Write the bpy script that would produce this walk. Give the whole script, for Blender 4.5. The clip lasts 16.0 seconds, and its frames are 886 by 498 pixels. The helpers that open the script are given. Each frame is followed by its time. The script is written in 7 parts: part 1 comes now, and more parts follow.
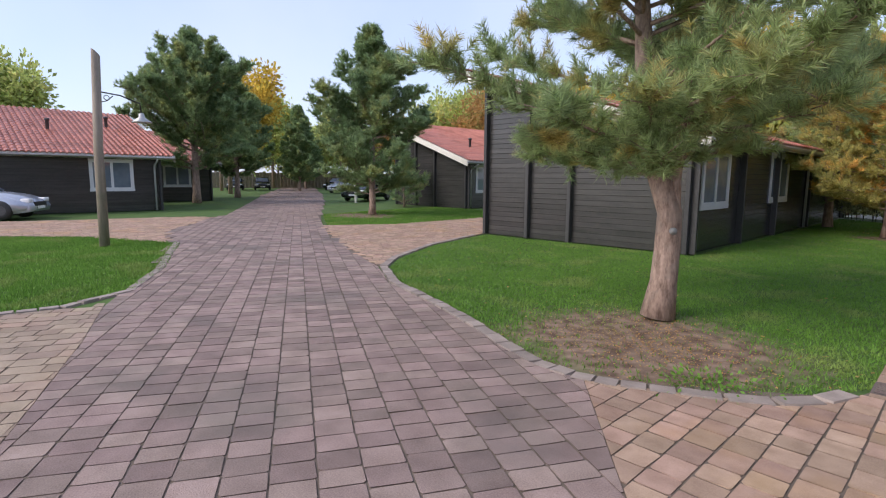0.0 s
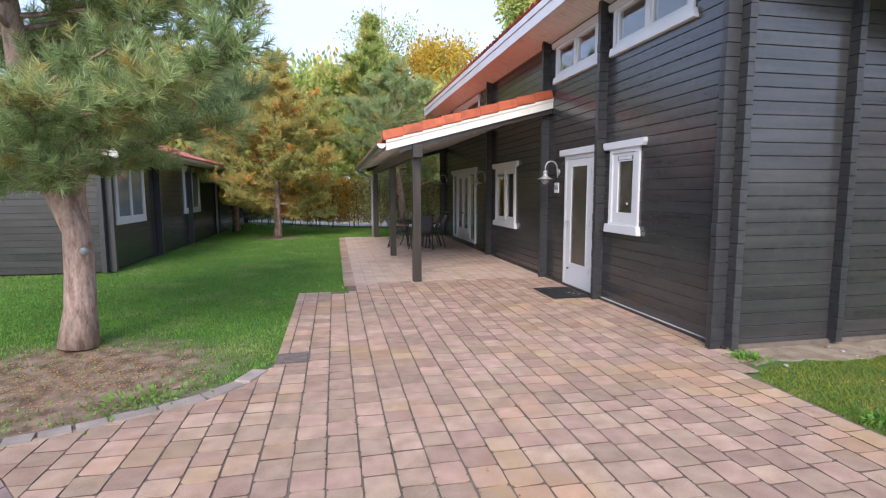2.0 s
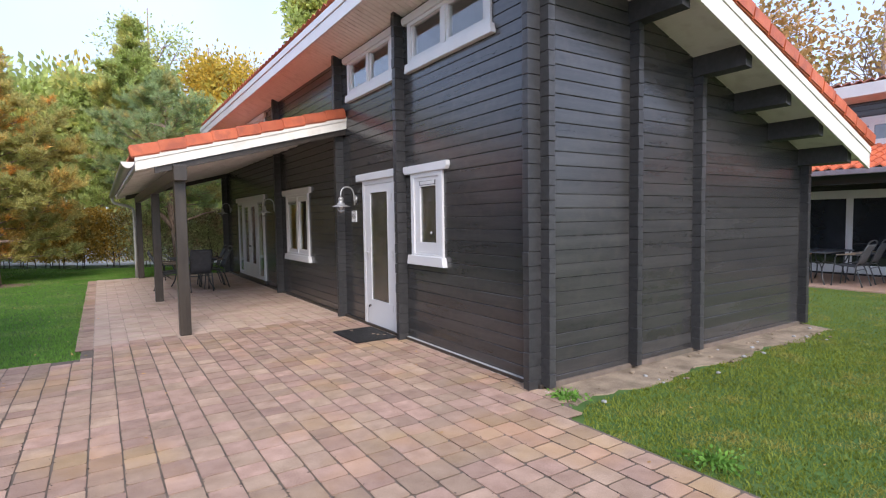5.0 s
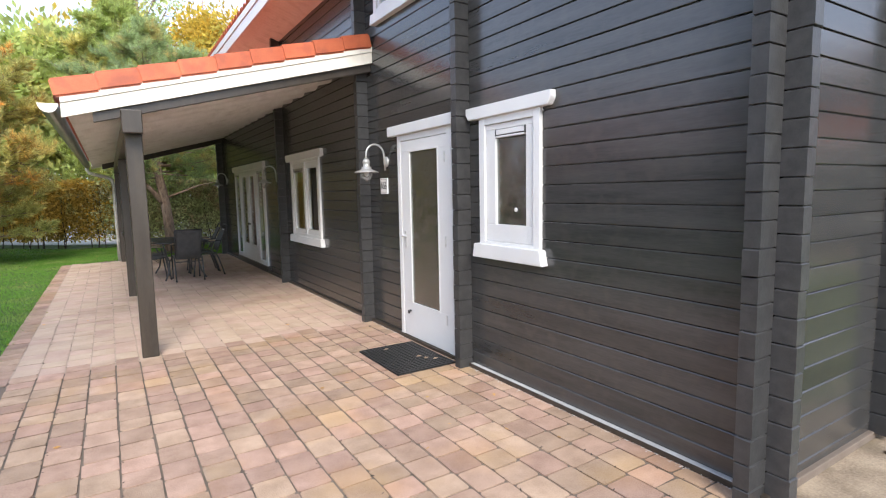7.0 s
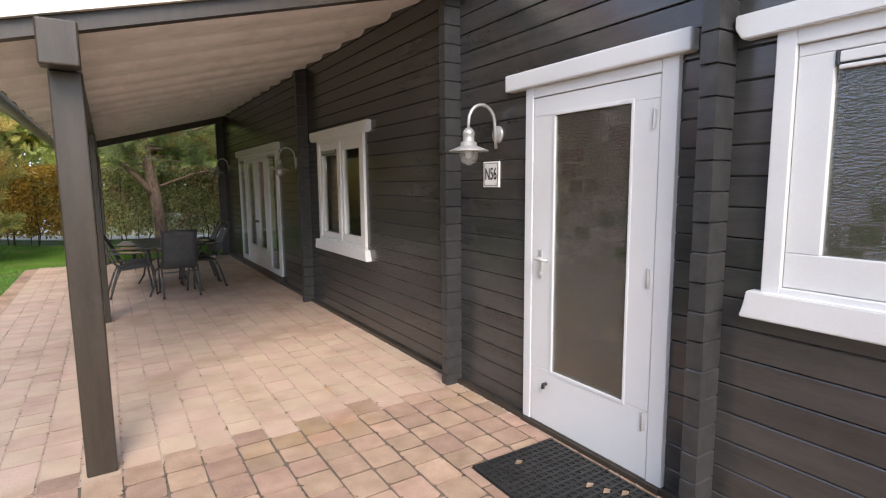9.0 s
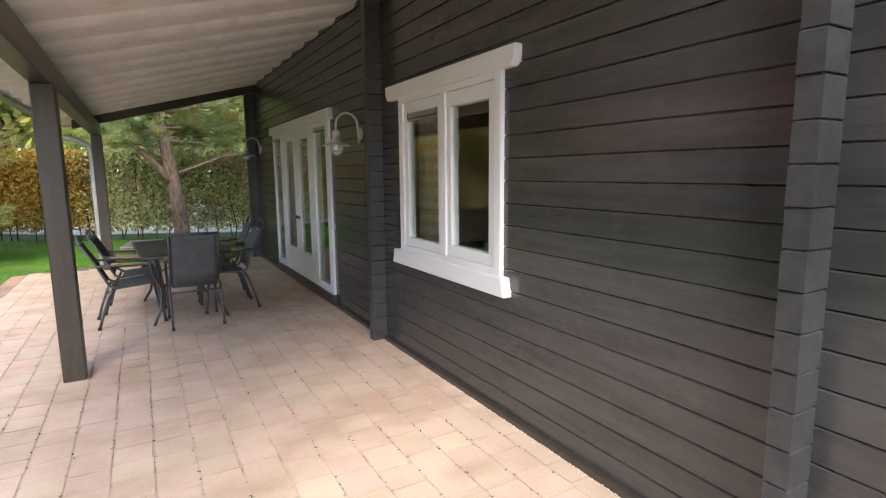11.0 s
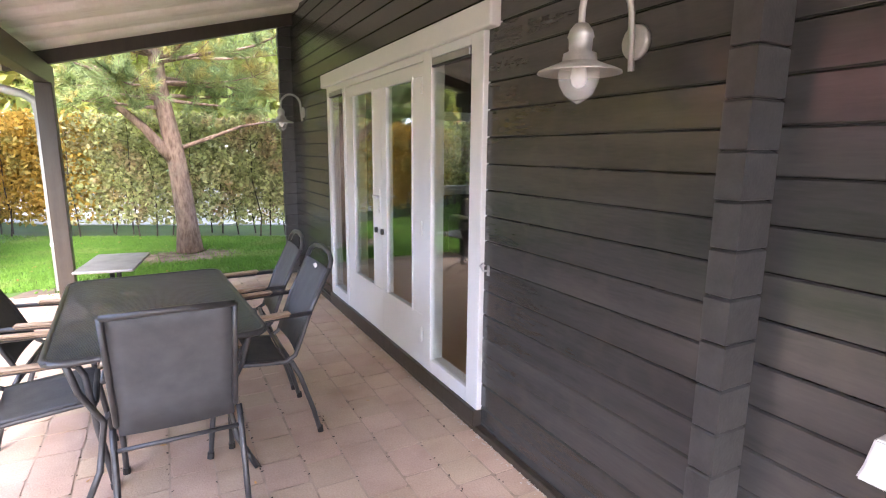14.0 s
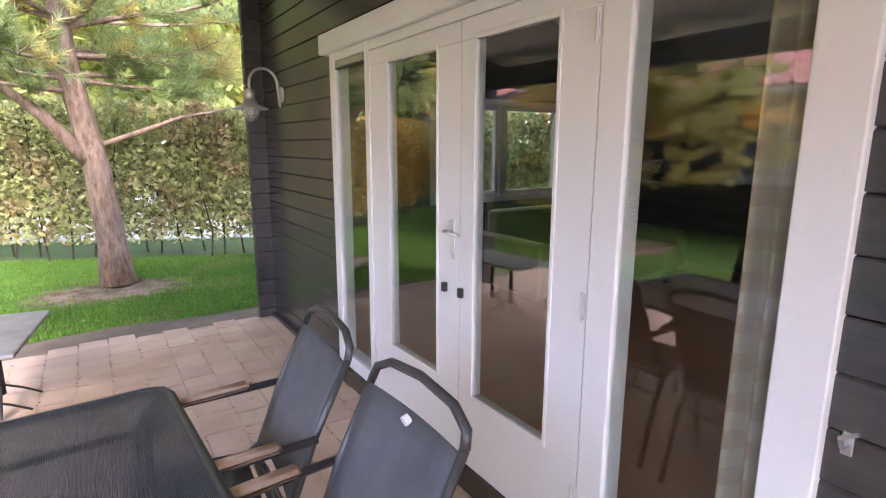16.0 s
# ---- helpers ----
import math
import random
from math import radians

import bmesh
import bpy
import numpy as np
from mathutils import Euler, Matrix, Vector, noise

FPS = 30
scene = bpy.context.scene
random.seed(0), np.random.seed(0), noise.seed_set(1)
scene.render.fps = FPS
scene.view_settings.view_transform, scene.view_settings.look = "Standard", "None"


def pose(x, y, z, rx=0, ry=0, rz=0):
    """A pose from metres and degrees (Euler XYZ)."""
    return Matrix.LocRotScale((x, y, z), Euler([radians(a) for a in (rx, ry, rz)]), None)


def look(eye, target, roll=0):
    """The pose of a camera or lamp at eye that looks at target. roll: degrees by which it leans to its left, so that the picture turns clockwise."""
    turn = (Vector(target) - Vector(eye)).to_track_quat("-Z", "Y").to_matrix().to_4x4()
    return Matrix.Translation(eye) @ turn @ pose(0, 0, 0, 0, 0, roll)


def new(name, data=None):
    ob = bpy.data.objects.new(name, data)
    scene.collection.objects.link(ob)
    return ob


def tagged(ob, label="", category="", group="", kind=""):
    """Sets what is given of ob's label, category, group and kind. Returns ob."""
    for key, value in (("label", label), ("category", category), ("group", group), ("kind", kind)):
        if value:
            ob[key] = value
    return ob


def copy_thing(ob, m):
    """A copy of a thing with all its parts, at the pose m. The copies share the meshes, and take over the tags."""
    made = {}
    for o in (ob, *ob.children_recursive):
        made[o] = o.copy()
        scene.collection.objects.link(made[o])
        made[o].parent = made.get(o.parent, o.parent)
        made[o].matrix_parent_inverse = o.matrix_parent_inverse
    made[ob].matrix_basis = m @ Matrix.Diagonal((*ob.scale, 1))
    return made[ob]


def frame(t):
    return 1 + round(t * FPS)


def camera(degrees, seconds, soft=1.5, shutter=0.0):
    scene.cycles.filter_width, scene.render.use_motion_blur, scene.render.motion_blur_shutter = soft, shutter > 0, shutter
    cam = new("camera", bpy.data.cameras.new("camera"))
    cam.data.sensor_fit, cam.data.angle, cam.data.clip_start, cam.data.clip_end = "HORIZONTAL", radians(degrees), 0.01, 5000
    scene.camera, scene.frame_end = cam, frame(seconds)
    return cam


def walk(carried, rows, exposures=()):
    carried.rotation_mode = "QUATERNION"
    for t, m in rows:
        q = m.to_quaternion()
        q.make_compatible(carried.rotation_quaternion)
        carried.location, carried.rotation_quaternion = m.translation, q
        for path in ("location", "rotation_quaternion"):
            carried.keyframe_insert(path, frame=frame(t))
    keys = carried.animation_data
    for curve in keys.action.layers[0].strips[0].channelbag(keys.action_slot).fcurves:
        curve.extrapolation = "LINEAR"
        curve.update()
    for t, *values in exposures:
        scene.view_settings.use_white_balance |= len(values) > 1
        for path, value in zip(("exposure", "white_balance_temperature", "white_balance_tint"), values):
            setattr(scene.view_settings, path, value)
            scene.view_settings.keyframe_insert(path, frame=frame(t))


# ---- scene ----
cam = camera(80.0, 16.0, soft=1.15)
PATH = [
    (0, (0.338, 0.812, 1.48), (-1.08, 2.198, 1.215), 0.4),
    (0.5, (0.368, 0.833, 1.488), (-0.596, 2.565, 1.228), 0.6),
    (1, (0.403, 0.845, 1.482), (-0.023, 2.784, 1.241), 0.7),
    (1.5, (0.435, 0.787, 1.496), (0.515, 2.773, 1.271), 0.4),
    (2, (0.455, 0.745, 1.519), (0.853, 2.692, 1.3), -0.1),
    (2.5, (0.469, 0.727, 1.52), (1.098, 2.616, 1.329), -0.3),
    (3, (0.481, 0.719, 1.535), (1.325, 2.529, 1.418), -0.5),
    (3.5, (0.525, 0.74, 1.555), (1.56, 2.451, 1.505), -0.9),
    (4, (0.602, 0.923, 1.536), (1.688, 2.602, 1.481), -0.8),
    (6.5, (1.412, 3.286, 1.502), (2.474, 4.968, 1.293), -1.0),
    (7, (1.555, 3.862, 1.496), (2.614, 5.545, 1.279), -1.1),
    (7.5, (1.646, 4.439, 1.494), (2.704, 6.122, 1.278), -1.0),
    (8, (1.746, 5.031, 1.498), (2.805, 6.713, 1.278), -1.0),
    (8.5, (1.837, 5.619, 1.509), (2.895, 7.301, 1.288), -1.0),
    (9, (1.913, 6.237, 1.511), (2.975, 7.913, 1.263), -0.5),
    (9.5, (2.008, 6.847, 1.516), (3.07, 8.521, 1.255), -0.4),
    (12, (2.454, 9.819, 1.418), (3.372, 11.568, 1.104), -0.1),
    (12.5, (2.526, 10.389, 1.424), (3.437, 12.137, 1.087), 0.3),
    (13, (2.624, 10.937, 1.442), (3.540, 12.678, 1.085), 0.4),
    (13.5, (2.652, 11.486, 1.449), (3.568, 13.227, 1.088), 0.5),
    (14, (2.709, 12.008, 1.457), (3.627, 13.748, 1.095), 0.5),
    (14.5, (2.698, 12.518, 1.460), (3.622, 14.255, 1.099), 0.7),
    (15, (2.752, 12.998, 1.464), (3.705, 14.718, 1.097), 0.4),
    (15.5, (2.774, 13.423, 1.483), (3.766, 15.120, 1.113), 0.4),
    (16, (2.831, 13.791, 1.492), (3.919, 15.425, 1.107), 0.2),
]
EXPOSURES = [(0, 0.58, 6500, 17), (1, 0.98, 6200, 15), (2.5, 1.03, 6100, 16), (4, 0.8, 6050, 18), (6.5, 1.43, 6350, 11), (7.5, 1.48, 6350, 10), (8.5, 1.36, 6500, 13), (9.5, 1.45, 6550, 12), (12, 2.42, 6050, 11), (13, 2.72, 6100, 14), (14.5, 3.63, 6300, 25), (15.3, 3.62, 6250, 26), (16, 3.55, 6250, 27)]
walk(cam, [(t, look(eye, target, roll)) for t, eye, target, roll in PATH], EXPOSURES)

# ---- sky and sun ----
world = bpy.data.worlds.new("sky")
scene.world = world
world.use_nodes = True
wn, wl = world.node_tree.nodes, world.node_tree.links
wn.clear()
w_out, w_bg = wn.new("ShaderNodeOutputWorld"), wn.new("ShaderNodeBackground")
w_sky = wn.new("ShaderNodeTexSky")
w_sky.sky_type, w_sky.sun_disc = "NISHITA", False
w_sky.sun_elevation, w_sky.sun_rotation = radians(38), radians(197)
w_sky.air_density, w_sky.dust_density, w_sky.ozone_density = 1.0, 1.2, 2.0
w_map, w_noise, w_ramp, w_mix = wn.new("ShaderNodeTexCoord"), wn.new("ShaderNodeTexNoise"), wn.new("ShaderNodeMapRange"), wn.new("ShaderNodeMix")
w_noise.inputs["Scale"].default_value, w_noise.inputs["Detail"].default_value = 1.6, 5
w_ramp.inputs[1].default_value, w_ramp.inputs[2].default_value = 0.3, 0.72
w_ramp.inputs[3].default_value, w_ramp.inputs[4].default_value = 0.32, 0.74
w_mix.data_type = "RGBA"
w_mix.inputs[7].default_value = (3.95, 4.5, 5.9, 1)
wl.new(w_map.outputs["Generated"], w_noise.inputs["Vector"])
wl.new(w_noise.outputs["Fac"], w_ramp.inputs[0])
wl.new(w_ramp.outputs[0], w_mix.inputs[0])
wl.new(w_sky.outputs[0], w_mix.inputs[6])
wl.new(w_mix.outputs[2], w_bg.inputs[0])
w_bg.inputs[1].default_value = 0.148
wl.new(w_bg.outputs[0], w_out.inputs[0])
sun = new("sun", bpy.data.lights.new("sun", "SUN"))
sun.data.energy, sun.data.angle, sun.data.color = 1.8, radians(30), (1.0, 0.93, 0.83)
sun.matrix_world = look((0, 0, 30), (0.29 * 30, 0.957 * 30, 30 - 0.78 * 30))


# ---- materials ----
def material(name, low, high, scale=8, fine=90, rough=0.7, metal=0.0, bump=0.2, spots=None, vary=0.0, islands=0.0, stretch=(1, 1, 1), gloss=0.5, hue_shift=False, grain=0.45):
    """Two tones mixed by coarse and fine noise, with relief, optional stains (colour, scale, amount) and change from piece to piece."""
    m = bpy.data.materials.new(name)
    m.use_nodes = True
    n, l = m.node_tree.nodes, m.node_tree.links
    b = n["Principled BSDF"]
    b.inputs["Roughness"].default_value, b.inputs["Metallic"].default_value = rough, metal
    b.inputs["Specular IOR Level"].default_value = gloss
    place, mapping = n.new("ShaderNodeTexCoord"), n.new("ShaderNodeMapping")
    geo = n.new("ShaderNodeNewGeometry")
    mapping.inputs["Scale"].default_value = stretch
    l.new(geo.outputs["Position"], mapping.inputs["Vector"])
    n1, n2 = n.new("ShaderNodeTexNoise"), n.new("ShaderNodeTexNoise")
    n1.inputs["Scale"].default_value, n1.inputs["Detail"].default_value = scale, 4
    n2.inputs["Scale"].default_value, n2.inputs["Detail"].default_value = fine, 3
    l.new(mapping.outputs[0], n1.inputs["Vector"]), l.new(mapping.outputs[0], n2.inputs["Vector"])
    add = n.new("ShaderNodeMath")
    add.operation = "MULTIPLY_ADD"
    add.inputs[1].default_value = grain
    l.new(n2.outputs["Fac"], add.inputs[0]), l.new(n1.outputs["Fac"], add.inputs[2])
    spread = n.new("ShaderNodeMapRange")
    spread.inputs[1].default_value, spread.inputs[2].default_value = 0.225 + grain * 0.5, 0.775 + grain * 0.5
    l.new(add.outputs[0], spread.inputs[0])
    tone = n.new("ShaderNodeMix")
    tone.data_type = "RGBA"
    tone.inputs[6].default_value, tone.inputs[7].default_value = (*low, 1), (*high, 1)
    l.new(spread.outputs[0], tone.inputs[0])
    colour = tone.outputs[2]
    if spots:
        n3, cut, mix = n.new("ShaderNodeTexNoise"), n.new("ShaderNodeMapRange"), n.new("ShaderNodeMix")
        n3.inputs["Scale"].default_value, n3.inputs["Detail"].default_value = spots[1], 6
        l.new(geo.outputs["Position"], n3.inputs["Vector"])
        cut.inputs[1].default_value, cut.inputs[2].default_value, cut.inputs[4].default_value = 0.52, 0.66, spots[2]
        l.new(n3.outputs["Fac"], cut.inputs[0])
        mix.data_type = "RGBA"
        mix.inputs[7].default_value = (*spots[0], 1)
        l.new(cut.outputs[0], mix.inputs[0]), l.new(colour, mix.inputs[6])
        colour = mix.outputs[2]
    if vary or islands:
        hsv, rng = n.new("ShaderNodeHueSaturation"), n.new("ShaderNodeMapRange")
        amount = vary or islands
        rng.inputs[3].default_value, rng.inputs[4].default_value = 1 - amount, 1 + amount
        if vary:
            info = n.new("ShaderNodeObjectInfo")
            l.new(info.outputs["Random"], rng.inputs[0])
        else:
            l.new(geo.outputs["Random Per Island"], rng.inputs[0])
        hue = n.new("ShaderNodeMath")
        hue.operation = "SINE"
        wide = n.new("ShaderNodeMath")
        wide.operation = "MULTIPLY_ADD"
        wide.inputs[1].default_value, wide.inputs[2].default_value = 0.009 if hue_shift else 0.0, 0.5
        spin = n.new("ShaderNodeMath")
        spin.operation = "MULTIPLY"
        spin.inputs[1].default_value = 173.0
        l.new(rng.outputs[0], spin.inputs[0]), l.new(spin.outputs[0], hue.inputs[0]), l.new(hue.outputs[0], wide.inputs[0]), l.new(wide.outputs[0], hsv.inputs["Hue"])
        l.new(rng.outputs[0], hsv.inputs["Value"]), l.new(colour, hsv.inputs["Color"])
        colour = hsv.outputs[0]
    l.new(colour, b.inputs["Base Color"])
    if bump:
        bp = n.new("ShaderNodeBump")
        bp.inputs["Strength"].default_value, bp.inputs["Distance"].default_value = bump, 0.01
        l.new(add.outputs[0], bp.inputs["Height"]), l.new(bp.outputs[0], b.inputs["Normal"])
    return m


def leafy(name, tones, scale=0.8, rough=0.6, islands=0.35, through_light=0.55):
    """Leaf material: tones in patches by a slow noise, each leaf a bit lighter or darker, some light let through."""
    m = material(name, tones[0], tones[1], scale=scale, fine=6, rough=rough, bump=0, spots=(tones[2], scale * 1.6, 0.9), islands=islands, gloss=0.25)
    n, l = m.node_tree.nodes, m.node_tree.links
    b, out = n["Principled BSDF"], n["Material Output"]
    src = b.inputs["Base Color"].links[0].from_socket
    tr, mix = n.new("ShaderNodeBsdfTranslucent"), n.new("ShaderNodeMixShader")
    mix.inputs[0].default_value = through_light
    l.new(src, tr.inputs[0]), l.new(b.outputs[0], mix.inputs[1]), l.new(tr.outputs[0], mix.inputs[2]), l.new(mix.outputs[0], out.inputs[0])
    return m


def glass_material(name, tint=(0.93, 0.96, 0.95), rough=0.0, ripple=0.0, min_gloss=0.07):
    m = bpy.data.materials.new(name)
    m.use_nodes = True
    n, l = m.node_tree.nodes, m.node_tree.links
    n.remove(n["Principled BSDF"])
    edge, tr, gl, mix = n.new("ShaderNodeLayerWeight"), n.new("ShaderNodeBsdfTransparent"), n.new("ShaderNodeBsdfGlossy"), n.new("ShaderNodeMixShader")
    edge.inputs[0].default_value = 0.5
    curve, fres = n.new("ShaderNodeMath"), n.new("ShaderNodeMath")
    curve.operation, fres.operation = "POWER", "MULTIPLY_ADD"
    curve.inputs[1].default_value, fres.inputs[1].default_value, fres.inputs[2].default_value = 3.5, 0.85, min_gloss
    l.new(edge.outputs["Facing"], curve.inputs[0]), l.new(curve.outputs[0], fres.inputs[0])
    tr.inputs[0].default_value = (*tint, 1)
    gl.inputs["Roughness"].default_value = rough
    l.new(fres.outputs[0], mix.inputs[0]), l.new(tr.outputs[0], mix.inputs[1]), l.new(gl.outputs[0], mix.inputs[2])
    l.new(mix.outputs[0], n["Material Output"].inputs[0])
    if ripple:
        tex, bp = n.new("ShaderNodeTexNoise"), n.new("ShaderNodeBump")
        tex.inputs["Scale"].default_value = 1.5
        bp.inputs["Strength"].default_value, bp.inputs["Distance"].default_value = ripple, 0.02
        l.new(tex.outputs["Fac"], bp.inputs["Height"]), l.new(bp.outputs[0], gl.inputs["Normal"])
    return m


def check_material(name, base, band1, band2, size):
    """Woven check cloth: bands along two axes laid over a pale ground."""
    m = material(name, base, tuple(c * 1.1 for c in base), scale=3, fine=300, rough=0.9, bump=0.1)
    n, l = m.node_tree.nodes, m.node_tree.links
    b = n["Principled BSDF"]
    geo, sep = n.new("ShaderNodeNewGeometry"), n.new("ShaderNodeSeparateXYZ")
    l.new(geo.outputs["Position"], sep.inputs[0])
    colour = b.inputs["Base Color"].links[0].from_socket
    for axis, tone, period in ((2, band1, size), (1, band2, size * 0.55)):
        w = n.new("ShaderNodeMath")
        w.operation = "PINGPONG"
        w.inputs[1].default_value = period / 2
        l.new(sep.outputs[axis], w.inputs[0])
        g = n.new("ShaderNodeMath")
        g.operation = "GREATER_THAN"
        g.inputs[1].default_value = period / 4
        l.new(w.outputs[0], g.inputs[0])
        h = n.new("ShaderNodeMath")
        h.operation = "MULTIPLY"
        h.inputs[1].default_value = 0.55
        l.new(g.outputs[0], h.inputs[0])
        mix = n.new("ShaderNodeMix")
        mix.data_type = "RGBA"
        mix.inputs[7].default_value = (*tone, 1)
        l.new(h.outputs[0], mix.inputs[0]), l.new(colour, mix.inputs[6])
        colour = mix.outputs[2]
    l.new(colour, b.inputs["Base Color"])
    return m


LOG = material("black_stained_log", (0.029, 0.0287, 0.0285), (0.053, 0.0515, 0.0495), scale=5, fine=60, rough=0.23, gloss=0.75, bump=0.07, stretch=(0.25, 0.25, 2.5), vary=0.16, spots=((0.06, 0.055, 0.047), 9, 0.3))
LOG_END = material("black_stained_log_end", (0.03, 0.03, 0.031), (0.055, 0.054, 0.053), scale=20, fine=120, rough=0.4, bump=0.15, vary=0.2, spots=((0.07, 0.07, 0.07), 14, 0.3))
LOG_FAR = material("black_stained_boarding", (0.019, 0.021, 0.025), (0.036, 0.038, 0.043), scale=3, fine=40, rough=0.45, bump=0.2, stretch=(0.3, 0.3, 2), islands=0.12)
WHITE = material("white_gloss_paint", (0.63, 0.63, 0.63), (0.71, 0.71, 0.7), scale=3, fine=120, rough=0.32, bump=0.06, spots=((0.62, 0.61, 0.58), 6, 0.25))
CREAM = material("cream_barge_paint", (0.72, 0.69, 0.60), (0.8, 0.77, 0.69), scale=3, fine=90, rough=0.45, bump=0.08, spots=((0.5, 0.47, 0.4), 5, 0.3))
CEIL = material("whitewashed_boards", (0.72, 0.68, 0.63), (0.84, 0.80, 0.76), scale=1.2, fine=25, rough=0.6, bump=0.12, stretch=(3, 0.4, 1), spots=((0.6, 0.55, 0.5), 5, 0.5))
TILE = material("orange_clay_tile", (0.42, 0.085, 0.032), (0.56, 0.15, 0.06), scale=6, fine=80, rough=0.5, bump=0.3, vary=0.16, spots=((0.25, 0.06, 0.035), 7, 0.5))
TILE_FAR = material("red_clay_pantile", (0.33, 0.105, 0.07), (0.47, 0.185, 0.13), scale=3, fine=40, rough=0.4, bump=0.25, islands=0.1, spots=((0.2, 0.06, 0.035), 1.2, 0.6))
POST = material("dark_brown_post_stain", (0.026, 0.02, 0.015), (0.052, 0.041, 0.03), scale=6, fine=70, rough=0.35, bump=0.1, stretch=(3, 3, 0.3), spots=((0.05, 0.045, 0.04), 8, 0.3))
ZINC = material("weathered_zinc", (0.34, 0.35, 0.36), (0.5, 0.51, 0.52), scale=6, fine=60, rough=0.35, metal=0.9, bump=0.1)
PIPE = material("pale_weathered_zinc", (0.46, 0.46, 0.45), (0.62, 0.62, 0.6), scale=6, fine=60, rough=0.45, metal=0.25, bump=0.1)
LAMP = material("galvanised_lamp_metal", (0.40, 0.40, 0.39), (0.52, 0.52, 0.5), scale=20, fine=150, rough=0.4, metal=0.5, bump=0.1)
STEEL = material("brushed_steel", (0.55, 0.55, 0.54), (0.7, 0.7, 0.69), scale=20, fine=150, rough=0.35, metal=0.55, bump=0.05)
BLACK = material("black_plastic", (0.012, 0.012, 0.012), (0.03, 0.03, 0.03), scale=20, fine=200, rough=0.5, bump=0.15)
TUBE = material("grey_powder_coated_steel", (0.055, 0.056, 0.058), (0.09, 0.091, 0.094), scale=15, fine=200, rough=0.38, metal=0.4, bump=0.05)
SLING = material("charcoal_textile_sling", (0.065, 0.07, 0.077), (0.105, 0.11, 0.118), scale=14, fine=400, rough=0.62, bump=0.25)
ARMWOOD = material("pale_worn_wood_arm", (0.36, 0.25, 0.16), (0.55, 0.42, 0.31), scale=8, fine=80, rough=0.5, bump=0.2, stretch=(1, 6, 6))
BRICK = material("rose_concrete_paver", (0.30, 0.195, 0.135), (0.475, 0.325, 0.235), scale=7, fine=150, rough=0.88, bump=0.7, vary=0.2, spots=((0.46, 0.28, 0.13), 1.0, 0.55), hue_shift=True, grain=1.0)
BRICKS = material("rose_concrete_pavers", (0.30, 0.195, 0.135), (0.475, 0.325, 0.235), scale=7, fine=150, rough=0.88, bump=0.7, islands=0.2, spots=((0.46, 0.28, 0.13), 1.0, 0.55), hue_shift=True, grain=1.0)
BRICKS_DRY = material("dry_pale_rose_pavers", (0.44, 0.315, 0.23), (0.56, 0.42, 0.32), scale=4, fine=120, rough=0.85, bump=0.3, islands=0.06, spots=((0.37, 0.25, 0.17), 1.6, 0.6), hue_shift=True, grain=0.9)
ROADS = material("brown_grey_concrete_pavers", (0.19, 0.135, 0.113), (0.325, 0.24, 0.205), scale=4, fine=120, rough=0.85, bump=0.45, islands=0.25, spots=((0.15, 0.125, 0.105), 0.8, 0.6), hue_shift=True, grain=1.0)
BRANCH_STONE = material("yellow_brown_pavers", (0.25, 0.185, 0.135), (0.38, 0.29, 0.21), scale=4, fine=120, rough=0.85, bump=0.45, islands=0.16, spots=((0.34, 0.23, 0.15), 1.1, 0.5), hue_shift=True, grain=1.0)
KERB = material("grey_edging_stone", (0.22, 0.18, 0.155), (0.36, 0.30, 0.255), scale=6, fine=120, rough=0.85, bump=0.4, vary=0.18)
SAND = material("joint_sand", (0.11, 0.085, 0.064), (0.19, 0.147, 0.113), scale=8, fine=200, rough=0.95, bump=0.4, spots=((0.10, 0.085, 0.06), 1.5, 0.8))
SAND_PALE = material("pale_swept_sand", (0.36, 0.27, 0.2), (0.5, 0.385, 0.3), scale=6, fine=200, rough=0.95, bump=0.3, spots=((0.2, 0.15, 0.11), 9, 0.6))
TURF = material("lawn_turf", (0.04, 0.09, 0.014), (0.08, 0.15, 0.024), scale=1.5, fine=60, rough=0.95, bump=0.5, spots=((0.075, 0.095, 0.025), 0.6, 0.5))


